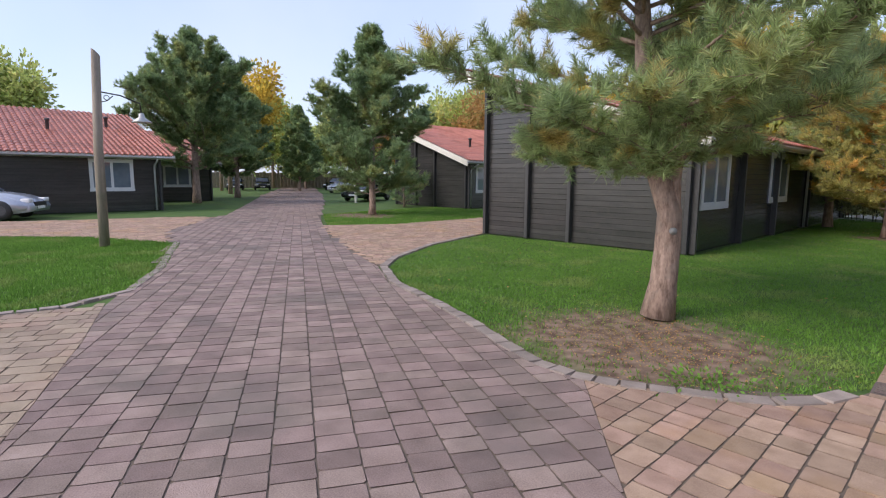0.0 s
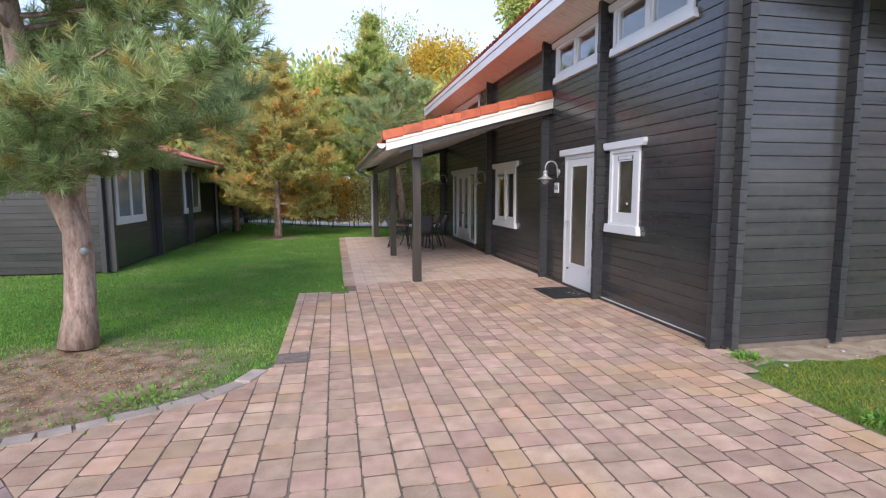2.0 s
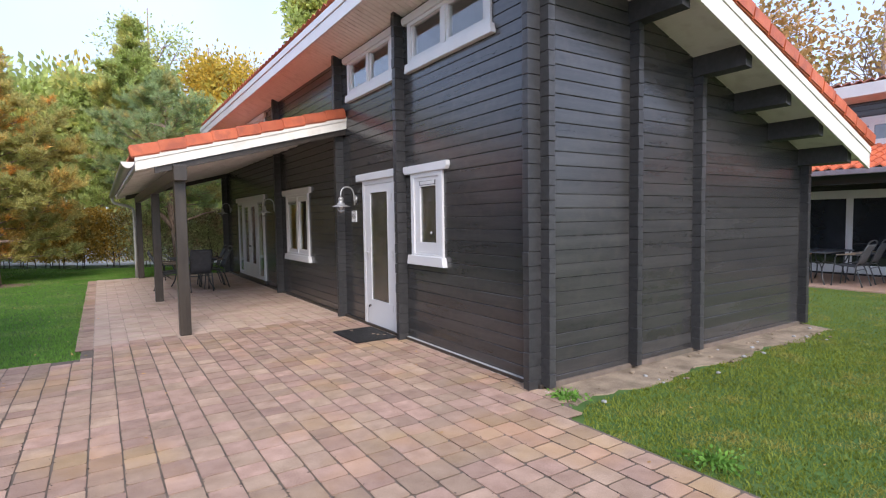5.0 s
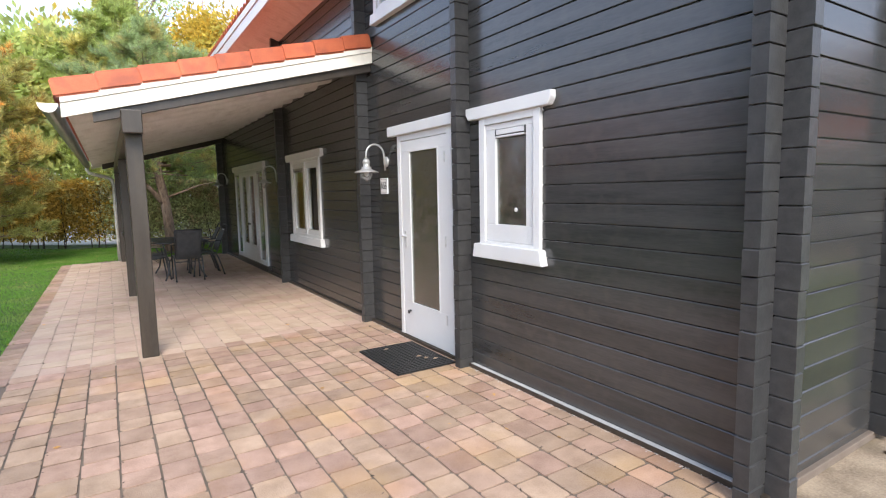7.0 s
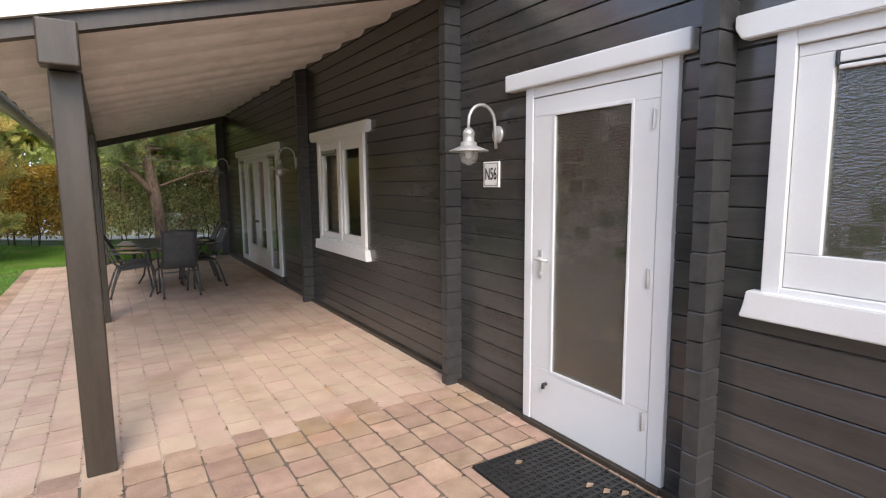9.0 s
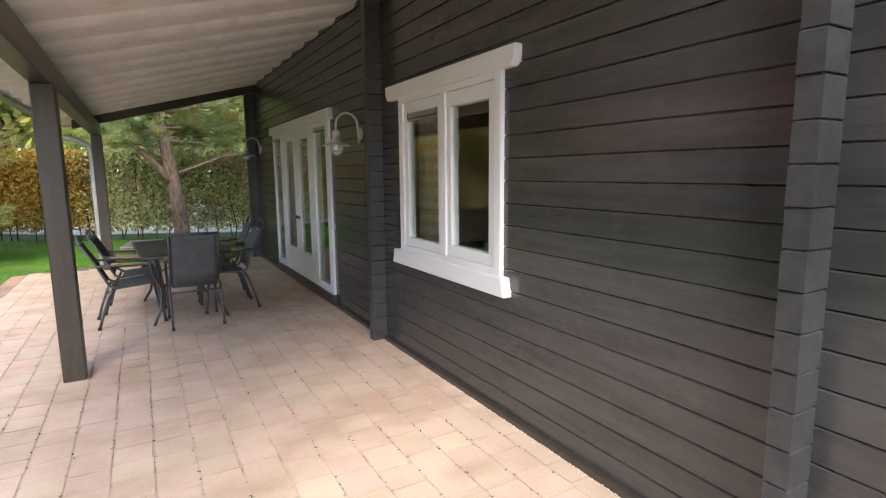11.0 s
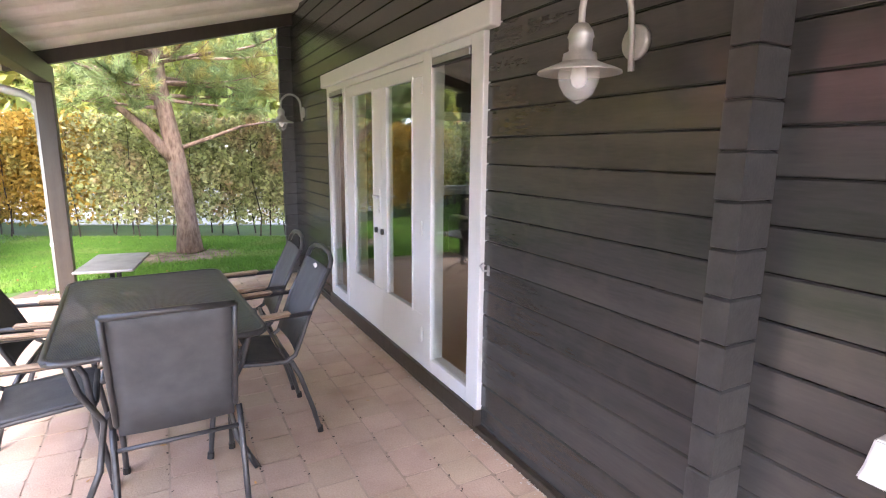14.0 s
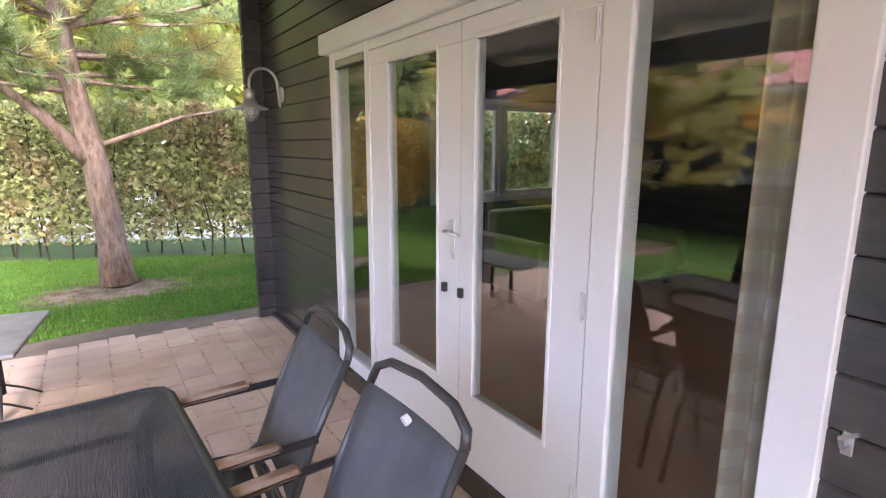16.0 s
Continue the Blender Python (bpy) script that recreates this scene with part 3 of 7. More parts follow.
def log_wall(name, label, axis, face, sign, a, b, stubs, openings, top, shift=0.0, limit=None):
    """A wall of single logs along an axis (0 x, 1 y). face: outer plane; sign: inward direction across it.
    openings: (from, to, low, high); top: height of the wall, or a function that gives where a log ends."""
    wall = tagged(empty(name), label, "wall", kind="structure")
    shared = {}
    k, z = 0, 0.02 - shift
    while z < top - 0.03:
        z0, z1 = max(z, 0.0), z + COURSE
        if z1 - z0 > 0.02:
            hi = b if limit is None else min(b, limit(z0))
            cuts = sorted({a, hi} | {v for o in openings for v in o[:2] if o[2] < z1 - 0.002 and o[3] > z0 + 0.002 and a < v < hi} | {s for s in stubs if a < s < hi})
            for p, q in zip(cuts, cuts[1:]):
                mid = (p + q) / 2
                spans = [(z0, z1)]
                for o in openings:
                    if o[0] < mid < o[1]:
                        spans = [r for lo, up in spans for r in ((lo, min(up, o[2])), (max(lo, o[3]), up)) if r[1] - r[0] > 0.012]
                for lo, up in spans:
                    key = (round(q - p, 3), round(up - lo, 3))
                    if key not in shared:
                        bm = bmesh.new()
                        bm_prism(bm, log_outline(0, up - lo, 0, sign * THICK, sign), axis, 0, q - p)
                        bmesh.ops.recalc_face_normals(bm, faces=bm.faces[:])
                        me = bpy.data.meshes.new("log")
                        bm.to_mesh(me)
                        bm.free()
                        me.materials.append(LOG)
                        shared[key] = me
                    ob = new("log", shared[key])
                    ob.parent = wall
                    ob.location = (p, face, lo) if axis == 0 else (face, p, lo)
        z += COURSE
    return wall


def log_stub(name, wall, x0, x1, y0, y1, top, shift, label="stack of notched log ends"):
    """Stack of log ends that stick out where a cross wall meets the outer wall."""
    bm = bmesh.new()
    z, r = 0.02 - shift, random.Random(name + str(x0 + y0))
    while z < top - 0.02:
        z0, z1 = max(z, 0.0), min(z + COURSE, top)
        j, c, rings = r.uniform(-0.004, 0.004), 0.012, []
        xa, ya = (x0 + j, y0) if x1 - x0 > y1 - y0 else (x0, y0 + j)
        for h, d in ((z0, 0.002), (z0 + 0.002, 0.0), (z1 - 0.010, 0.0), (z1 - 0.005, 0.005), (z1 - 0.003, c), (z1, c)):
            rings.append([bm.verts.new(p) for p in ((xa + d, ya + d, h), (x1 - d, ya + d, h), (x1 - d, y1 - d, h), (xa + d, y1 - d, h))])
        for a, b in zip(rings, rings[1:]):
            for k in range(4):
                bm.faces.new((a[k], a[(k + 1) % 4], b[(k + 1) % 4], b[k]))
        bm.faces.new(rings[0][::-1]), bm.faces.new(rings[-1])
        z += COURSE
    return part(name, bm, LOG_END, wall, label)


FRONT_HOLES = [(7.705, 8.70, 0.03, 2.05), (6.60, 7.30, 1.02, 2.05), (11.11, 12.43, 0.80, 2.02), (14.22, 16.85, 0.10, 2.02),
               (5.72, 7.32, 3.33, 3.86), (7.72, 9.16, 3.33, 3.86), (13.9, 16.6, 3.33, 3.86)]
PILASTERS = [7.50, 9.475, 12.857]
wall_west = log_wall("wall_west", "black-stained horizontal log wall with white-trimmed openings", 1, WX, 1, GY, NY, PILASTERS, FRONT_HOLES, under(WX) + 0.05)
log_stub("notched_corner", wall_west, WX - 0.14, WX, GY, GY + THICK, under(WX) + 0.08, COURSE / 2)
for yy in PILASTERS:
    log_stub("notched_corner", wall_west, WX - 0.13, WX, yy - 0.0375, yy + 0.0375, under(WX) + 0.08, COURSE / 2)
log_stub("notched_corner", wall_west, WX - 0.14, WX, NY - THICK, NY, under(WX) + 0.08, COURSE / 2)
wall_south = log_wall("wall_south", "charcoal log gable wall under a sloping roof", 0, GY, 1, WX, EX, [5.33, 6.41], [], 4.0, COURSE / 2, lambda z: WX + (3.99 - z) / SLOPE)
log_stub("notched_corner", wall_south, WX, WX + THICK, GY - 0.105, GY, under(WX) - 0.02, 0.0)
for xx in (5.33, 6.41, EX - 0.04):
    log_stub("notched_corner", wall_south, xx - 0.0375, xx + 0.0375, GY - 0.105, GY, under(xx) - 0.02, 0.0)
# unseen opening in the back wall, added to brighten the room
EAST_HOLES = [(12.9, 14.3, 0.95, 1.95)]
NORTH_HOLES = [(5.72, 7.62, 0.88, 1.98)]
wall_east = log_wall("wall_east", "low black-stained log back wall", 1, EX, -1, GY, NY, [], EAST_HOLES, under(EX) + 0.03)
wall_north = log_wall("wall_north", "black-stained log end wall", 0, NY, -1, WX, EX, [], NORTH_HOLES, 4.0, 0.07, lambda z: WX + (3.99 - z) / SLOPE)
# pale worn flashing on the base strip, then the sill under the logs
tagged(box("drip_strip", WX - 0.034, WX - 0.001, GY + 0.02, 7.44, 0.0352, 0.0392, PIPE, None, bevel=0.001), "thin pale metal strip at the foot of the log wall", "trim", kind="structure")
footing = tagged(box("footing", WX - 0.035, WX + 0.05, GY - 0.03, NY, -0.1, 0.035, POST, None, bevel=0.006), "dark stained base strip under the log wall", "trim", kind="structure")
footing_s = tagged(box("footing", WX, EX, GY - 0.03, GY + 0.05, -0.1, 0.03, SAND, None, bevel=0.006), "sandy concrete base strip under the gable", "trim", kind="structure")
box("room_floor", WX + THICK, EX - THICK, GY + THICK, NY - THICK, -0.1, 0.09, ROOM_FLOOR, None, bevel=0)
tagged(bpy.data.objects["room_floor"], "brown terracotta floor inside the cottage", "floor", kind="structure")
for nm, dims in (("partition_wall", (WX + THICK, EX - THICK, 9.435, 9.515)), ("partition_wall", (WX + THICK, 6.9, 12.82, 12.895))):
    bm = bmesh.new()
    x0, x1, y0, y1 = dims
    bm_prism(bm, [(x0, 0.09), (x1, 0.09), (x1, under(x1) - 0.005), (x0, under(x0) - 0.005)], 1, y0, y1)
    bmesh.ops.recalc_face_normals(bm, faces=bm.faces[:])
    tagged(part(nm, bm, ROOM_WALL), "plain brown boarded room partition", "wall", kind="structure")


def pantiles(name, width, run, rise, parent, label, mat=TILE_FAR, pitch=0.21, course=0.34, step=3):
    """Pantiled surface over local x 0..run (up by rise) and y 0..width: waves across, each course lapping the one below."""
    ny, nc = int(width / pitch) * step, int(math.ceil(run / course))
    ys = np.linspace(0, width, ny + 1)
    ph = (ys / pitch) % 1
    wave = 0.030 * np.sin(2 * np.pi * ph) + 0.012 * np.sin(4 * np.pi * ph + 0.6)
    verts, faces = [], []
    for k in range(nc):
        xa, xb = k * course, min(run, (k + 1) * course + 0.03)
        for x, lift in ((xa, 0.022), (xb, 0.0)):
            verts += [(x, y, rise * x / run + lift + w) for y, w in zip(ys, wave)]
        verts += [(xa, y, rise * xa / run + w - 0.012) for y, w in zip(ys, wave)]
        o, m = k * 3 * (ny + 1), ny + 1
        for i in range(ny):
            faces.append((o + i, o + m + i, o + m + i + 1, o + i + 1))
            faces.append((o + 2 * m + i, o + i, o + i + 1, o + 2 * m + i + 1))
    me = bpy.data.meshes.new(name)
    me.from_pydata(verts, [], faces)
    me.update()
    return tagged(put(name, me, mat, parent, label), kind="stuff")


def sloped_board(bm, x0, z0, x1, z1, y0, y1, height):
    """A board that runs up a slope in the xz plane, height measured upright."""
    bm_prism(bm, [(x0, z0), (x1, z1), (x1, z1 + height), (x0, z0 + height)], 1, y0, y1)


def verge_tiles(parent, x_low, z_low, x_high, z_high, y0, y1, length=0.30, mat=TILE):
    """Verge tiles one above the other along the roof's edge, each an object."""
    n = max(1, round(abs(x_high - x_low) / length))
    dx, dz = (x_high - x_low) / n, (z_high - z_low) / n
    bm = bmesh.new()
    bm_box(bm, 0, abs(dx) * 1.06, 0, y1 - y0, -0.02, 0.13)
    bmesh.ops.bevel(bm, geom=bm.edges[:], offset=0.014, segments=2, affect="EDGES")
    me = bpy.data.meshes.new("verge_tile")
    bm.to_mesh(me)
    bm.free()
    me.materials.append(mat)
    tilt = math.atan2(dz, abs(dx)) - 0.045
    for k in range(n):
        ob = new("verge_tile", me)
        ob.parent = parent
        ob.matrix_basis = Matrix.Translation((x_low + k * dx, y1 if dx < 0 else y0, z_low + k * dz + 0.012)) @ (pose(0, 0, 0, 0, 0, 180) if dx < 0 else Matrix()) @ Matrix.Rotation(-tilt, 4, "Y")


# main roof: high on the west side, falling to the east
RW, RE, RS, RN = 3.56, 9.25, 4.43, 18.95
roof = tagged(empty("roof"), "orange-red pantiled single-pitch roof with white edge boards", "roof", kind="structure")
bm = bmesh.new()
bm_prism(bm, [(RW, under(RW)), (RE, under(RE)), (RE, under(RE) + 0.16), (RW, under(RW) + 0.16)], 1, RS + 0.03, RN - 0.03)
bmesh.ops.recalc_face_normals(bm, faces=bm.faces[:])
part("roof_deck", bm, CEIL, roof, "whitewashed board soffit")
# soffit boards with open joints along the high eave
for k in range(145):
    y = RS + 0.05 + k * 0.1
    bm = bmesh.new()
    bm_prism(bm, [(RW + 0.03, under(RW + 0.03) - 0.012), (WX - 0.002, under(WX) - 0.012), (WX - 0.002, under(WX) - 0.001), (RW + 0.03, under(RW + 0.03) - 0.001)], 1, y, y + 0.092)
    bmesh.ops.recalc_face_normals(bm, faces=bm.faces[:])
    part("soffit_board", bm, CEIL, roof)
for (za, zb, off) in ((-0.14, 0.02, 0.0), (0.025, 0.13, 0.014)):
    box("fascia", RW - 0.03 - off, RW, RS, RN, under(RW) + za, under(RW) + zb, WHITE, roof, "white painted fascia board")
box("low_fascia", RE, RE + 0.03, RS, RN, under(RE) - 0.02, under(RE) + 0.14, WHITE, roof, "white painted fascia board")
for y0, y1 in ((RS, RS + 0.03), (RN - 0.03, RN)):
    for za, zb, off in ((-0.13, 0.06, 0.0), (0.065, 0.14, 0.012)):
        bm = bmesh.new()
        sloped_board(bm, RW, under(RW) + za, RE + 0.02, under(RE + 0.02) + za, y0 - off, y1 - off, zb - za)
        bmesh.ops.recalc_face_normals(bm, faces=bm.faces[:])
        part("bargeboard", bm, CREAM, roof, "cream painted bargeboard")
slab = pantiles("tile_covering", RN - RS - 0.3, RE - RW + 0.08, (RE - RW + 0.08) * SLOPE, roof, "orange-red clay pantiles", mat=TILE)
slab.matrix_basis = pose(RE + 0.05, RS + 0.15, under(RE) + 0.19, 0, 0, 0) @ Matrix.Diagonal((-1, 1, 1, 1))
verge_tiles(roof, RE + 0.06, under(RE) + 0.16, RW - 0.05, under(RW) + 0.165, RS - 0.04, RS + 0.16)
for k, xx in enumerate((4.14, 5.33, 6.41, 7.25, 8.05, 8.86)):
    bm = bmesh.new()
    bm_prism(bm, [(xx - 0.06, under(xx) - 0.19), (xx + 0.06, under(xx) - 0.21), (xx + 0.06, under(xx + 0.06)), (xx - 0.06, under(xx - 0.06))], 1, RS + 0.08, GY)
    bmesh.ops.recalc_face_normals(bm, faces=bm.faces[:])
    part("purlin", bm, LOG_END, roof, "black purlin end under the overhang")


# ---- windows and doors of the west front ----
def hanging(name, label, y0, y1, z0, z1, header, sill, panes, x=WX, inner=None, category="window", roller=(), glass=None):
    """A white window in the west wall. header, sill: (from, to, low, high) of the trim boards; panes: (from, to, low, high) of glass."""
    win = tagged(empty(name, (x, (y0 + y1) / 2, z0)), label, category, kind="structure")
    m = win.matrix_basis.inverted()

    def b(nm, xa, xb, ya, yb, za, zb, mat=WHITE, par=win, lab="", bevel=0.004):
        ob = box(nm, xa, xb, ya, yb, za, zb, mat, None, lab, bevel)
        ob.data.transform(m)
        ob.parent = par
        return ob
    if header:
        ya, yb, za, zb = header
        bm = bmesh.new()
        bm_prism(bm, [(ya + 0.03, za), (yb - 0.03, za), (yb, za + 0.045), (yb, zb), (ya, zb), (ya, za + 0.045)], 0, x - 0.05, x + 0.02)
        bmesh.ops.recalc_face_normals(bm, faces=bm.faces[:])
        bmesh.ops.bevel(bm, geom=bm.edges[:], offset=0.005, segments=2, affect="EDGES")
        bm.transform(m)
        part("header", bm, WHITE, win)
    if sill:
        ya, yb, za, zb = sill
        bm = bmesh.new()
        bm_prism(bm, [(ya, za), (yb, za), (yb - 0.012, za + 0.04), (yb - 0.025, zb), (ya + 0.025, zb), (ya + 0.012, za + 0.04)], 0, x - 0.06, x + 0.02)
        bmesh.ops.recalc_face_normals(bm, faces=bm.faces[:])
        bmesh.ops.bevel(bm, geom=bm.edges[:], offset=0.005, segments=2, affect="EDGES")
        bm.transform(m)
        part("window_sill", bm, WHITE, win)
    b("jamb", x - 0.028, x + 0.07, y0, y0 + 0.07, z0, z1)
    b("jamb", x - 0.028, x + 0.07, y1 - 0.07, y1, z0, z1)
    b("head_rail", x - 0.027, x + 0.07, y0 + 0.07, y1 - 0.07, z1 - 0.06, z1)
    b("bottom_rail", x - 0.027, x + 0.07, y0 + 0.07, y1 - 0.07, z0, z0 + 0.07)
    panes = sorted(panes)
    for k, (a, c) in enumerate(zip(panes, panes[1:])):
        b("mullion", x - 0.026, x + 0.07, (a[1] + c[0]) / 2 - 0.035, (a[1] + c[0]) / 2 + 0.035, z0 + 0.07, z1 - 0.06)
    edges = [y0 + 0.07] + [v for a, c in zip(panes, panes[1:]) for v in ((a[1] + c[0]) / 2 - 0.035, (a[1] + c[0]) / 2 + 0.035)] + [y1 - 0.07]
    for k, (pa, pb, lo, hi) in enumerate(panes):
        sa, sb = edges[2 * k], edges[2 * k + 1]
        sash = b("sash", x - 0.012, x + 0.05, sa + 0.002, sb - 0.002, z0 + 0.072, lo)
        b("sash_rail", x - 0.012, x + 0.05, sa + 0.002, sb - 0.002, hi, z1 - 0.062, par=sash)
        b("sash_stile", x - 0.0115, x + 0.05, sa + 0.002, pa, lo, hi, par=sash)
        b("sash_stile", x - 0.0115, x + 0.05, pb, sb - 0.002, lo, hi, par=sash)
        pane = b("pane", x + 0.008, x + 0.014, pa - 0.004, pb + 0.004, lo - 0.004, hi + 0.004, glass or PANE, sash, bevel=0)
        pane.visible_shadow = False
    for pa, pb, z in roller:
        cassette = b("roller_blind_box", x - 0.016, x + 0.006, pa + 0.012, pb - 0.012, z - 0.042, z - 0.004, WHITE if glass else ZINC, lab="pale roller blind cassette")
        # solid black strip stands for the shade in the gap below the cassette
        b("slit", x - 0.012, x + 0.006, pa + 0.004, pb - 0.004, z - 0.05, z - 0.042, BLACK, cassette, "black strip for the shaded gap under the cassette", 0)
        b("pull_bar", x - 0.016, x + 0.006, pa + 0.012, pb - 0.012, z - 0.064, z - 0.05, WHITE if glass else ZINC, cassette, "thin pale pull bar", 0.003)
        for ya, yb in ((pa, pa + 0.012), (pb - 0.012, pb)):
            b("end_cap", x - 0.017, x + 0.006, ya, yb, z - 0.052, z, TUBE, cassette, "dark end cap", 0.003)
    return win


PRIVACY = glass_material("patterned_privacy_glass", tint=(0.42, 0.46, 0.44), rough=0.1, min_gloss=0.19)
p_tr = next(k for k in PRIVACY.node_tree.nodes if k.type == "BSDF_TRANSPARENT")
p_mat, p_two = (PRIVACY.node_tree.nodes.new("ShaderNode" + k) for k in ("BsdfDiffuse", "MixShader"))
p_mat.inputs[0].default_value, p_two.inputs[0].default_value = (0.10, 0.092, 0.075, 1), 0.4
p_out = next(k for k in PRIVACY.node_tree.links if k.from_node == p_tr).to_socket
PRIVACY.node_tree.links.new(p_tr.outputs[0], p_two.inputs[1]), PRIVACY.node_tree.links.new(p_mat.outputs[0], p_two.inputs[2]), PRIVACY.node_tree.links.new(p_two.outputs[0], p_out)
pn, pl = PRIVACY.node_tree.nodes, PRIVACY.node_tree.links
p_tex, p_bump, p_geo = pn.new("ShaderNodeTexNoise"), pn.new("ShaderNodeBump"), pn.new("ShaderNodeNewGeometry")
p_map, p_sep, p_turn, p_cell, p_sub, p_mul = (pn.new("ShaderNode" + k) for k in ("Mapping", "SeparateXYZ", "CombineXYZ", "TexBrick", "Math", "Math"))
p_map.inputs["Scale"].default_value = (1, 0.4, 1.5)
p_tex.inputs["Scale"].default_value, p_tex.inputs["Detail"].default_value = 95, 2
p_sub.operation, p_sub.inputs[1].default_value = "SUBTRACT", 0.5
p_cell.inputs["Color1"].default_value, p_cell.inputs["Color2"].default_value, p_cell.inputs["Mortar"].default_value = (0.2, 0.2, 0.2, 1), (0.95, 0.95, 0.95, 1), (0.55, 0.55, 0.55, 1)
p_cell.inputs["Scale"].default_value, p_cell.inputs["Brick Width"].default_value, p_cell.inputs["Row Height"].default_value = 1.0, 0.11, 0.085
p_cell.inputs["Mortar Size"].default_value, p_cell.inputs["Mortar Smooth"].default_value = 0.014, 1.0
p_mul.operation = "MULTIPLY"
p_bump.inputs["Strength"].default_value, p_bump.inputs["Distance"].default_value = 0.85, 0.007
pl.new(p_geo.outputs["Position"], p_map.inputs[0]), pl.new(p_map.outputs[0], p_tex.inputs["Vector"])
pl.new(p_geo.outputs["Position"], p_sep.inputs[0]), pl.new(p_sep.outputs[1], p_turn.inputs[0]), pl.new(p_sep.outputs[2], p_turn.inputs[1]), pl.new(p_turn.outputs[0], p_cell.inputs["Vector"])
pl.new(p_tex.outputs["Fac"], p_sub.inputs[0]), pl.new(p_sub.outputs[0], p_mul.inputs[0]), pl.new(p_cell.outputs["Color"], p_mul.inputs[1])
pl.new(p_mul.outputs[0], p_bump.inputs["Height"])
pl.new(p_bump.outputs[0], next(k for k in pn if k.type == "BSDF_GLOSSY").inputs["Normal"])

window_1 = hanging("window_1", "small white-framed window with frosted glass in a black wall", 6.60, 7.30, 1.03, 2.06, (6.475, 7.45, 2.055, 2.15), (6.545, 7.365, 0.965, 1.075), [(6.76, 7.11, 1.235, 1.955)], roller=[(6.762, 7.108, 1.955)], glass=PRIVACY)
bm = bmesh.new()
bm_lathe(bm, [(0.0, 0.0), (0.016, 0.0), (0.016, 0.005), (0.01, 0.009), (0.0, 0.01)], (0, 0, 0), 14)
knob = part("suction_hook", bm, WHITE, None, "", True)
knob.matrix_basis = Matrix.Translation((WX + 0.0078, 6.89, 1.35)) @ Euler((0, radians(-90), 0)).to_matrix().to_4x4()
tagged(knob, "small white suction hook stuck on the frosted pane", "hook")
window_2 = hanging("window_2", "white two-light window with checked curtain behind glass", 11.10, 12.44, 0.82, 2.03, (10.95, 12.63, 2.01, 2.12), (11.02, 12.53, 0.74, 0.85), [(11.24, 11.675, 0.965, 1.875), (11.85, 12.315, 0.955, 1.89)], roller=[(11.855, 12.31, 1.895)])
window_3 = hanging("window_3", "high white two-light window under the eave", 5.72, 7.32, 3.34, 3.86, (5.60, 7.43, 3.84, 3.935), (5.66, 7.36, 3.26, 3.36), [(5.85, 6.45, 3.44, 3.79), (6.62, 7.2, 3.44, 3.79)])
window_4 = hanging("window_4", "high white two-light window under the eave", 7.72, 9.16, 3.34, 3.86, (7.60, 9.29, 3.84, 3.935), (7.66, 9.2, 3.26, 3.36), [(7.85, 8.37, 3.44, 3.79), (8.53, 9.04, 3.44, 3.79)])
window_5 = hanging("window_5", "high white window above the porch roof", 13.9, 16.6, 3.34, 3.86, (13.8, 16.75, 3.84, 3.935), (13.85, 16.65, 3.26, 3.36), [(14.05, 15.15, 3.44, 3.79), (15.35, 16.45, 3.44, 3.79)])
window_6 = hanging("window_6", "white window in the end wall of the living room", -0.95, 0.95, 0.88, 1.98, None, None, [(-0.82, -0.08, 1.0, 1.87), (0.08, 0.82, 1.0, 1.87)], x=0)
window_6.matrix_basis = pose(6.67, NY, 0.88, 0, 0, -90)
# window_7 fills the added east opening that lets daylight into the room
window_7 = hanging("window_7", "white back window, unseen, added to let light into the room", 12.92, 14.28, 0.97, 1.94, None, None, [(13.05, 13.5, 1.1, 1.82), (13.7, 14.15, 1.1, 1.82)], x=EX - 0.06)


def leaf(owner, name, y0, y1, z0, z1, gy0, gy1, gz0, gz1, x, glass):
    """A glazed door leaf: stiles, rails, glazing beads and pane."""
    door = box(name, x, x + 0.045, y0, y1, z0, gz0, WHITE, owner, "white painted glazed door leaf", 0.003)
    box("top_rail", x, x + 0.045, y0, y1, gz1, z1, WHITE, door, bevel=0.003)
    box("stile", x + 0.0005, x + 0.0455, y0, gy0, gz0, gz1, WHITE, door, bevel=0.003)
    box("stile", x + 0.0005, x + 0.0455, gy1, y1, gz0, gz1, WHITE, door, bevel=0.003)
    for a, b, c, d in ((gy0 - 0.014, gy0 + 0.001, gz0 - 0.014, gz1 + 0.014), (gy1 - 0.001, gy1 + 0.014, gz0 - 0.014, gz1 + 0.014)):
        box("glazing_bead", x - 0.004, x + 0.008, a, b, c, d, WHITE, door, bevel=0.003)
    for c, d in ((gz0 - 0.014, gz0 + 0.006), (gz1 - 0.006, gz1 + 0.014)):
        box("glazing_bead", x - 0.004, x + 0.008, gy0 + 0.001, gy1 - 0.001, c, d, WHITE, door, bevel=0.003)
    pane = box("pane", x + 0.009, x + 0.015, gy0 - 0.004, gy1 + 0.004, gz0 - 0.004, gz1 + 0.004, glass, door, bevel=0)
    pane.visible_shadow = False
    return door


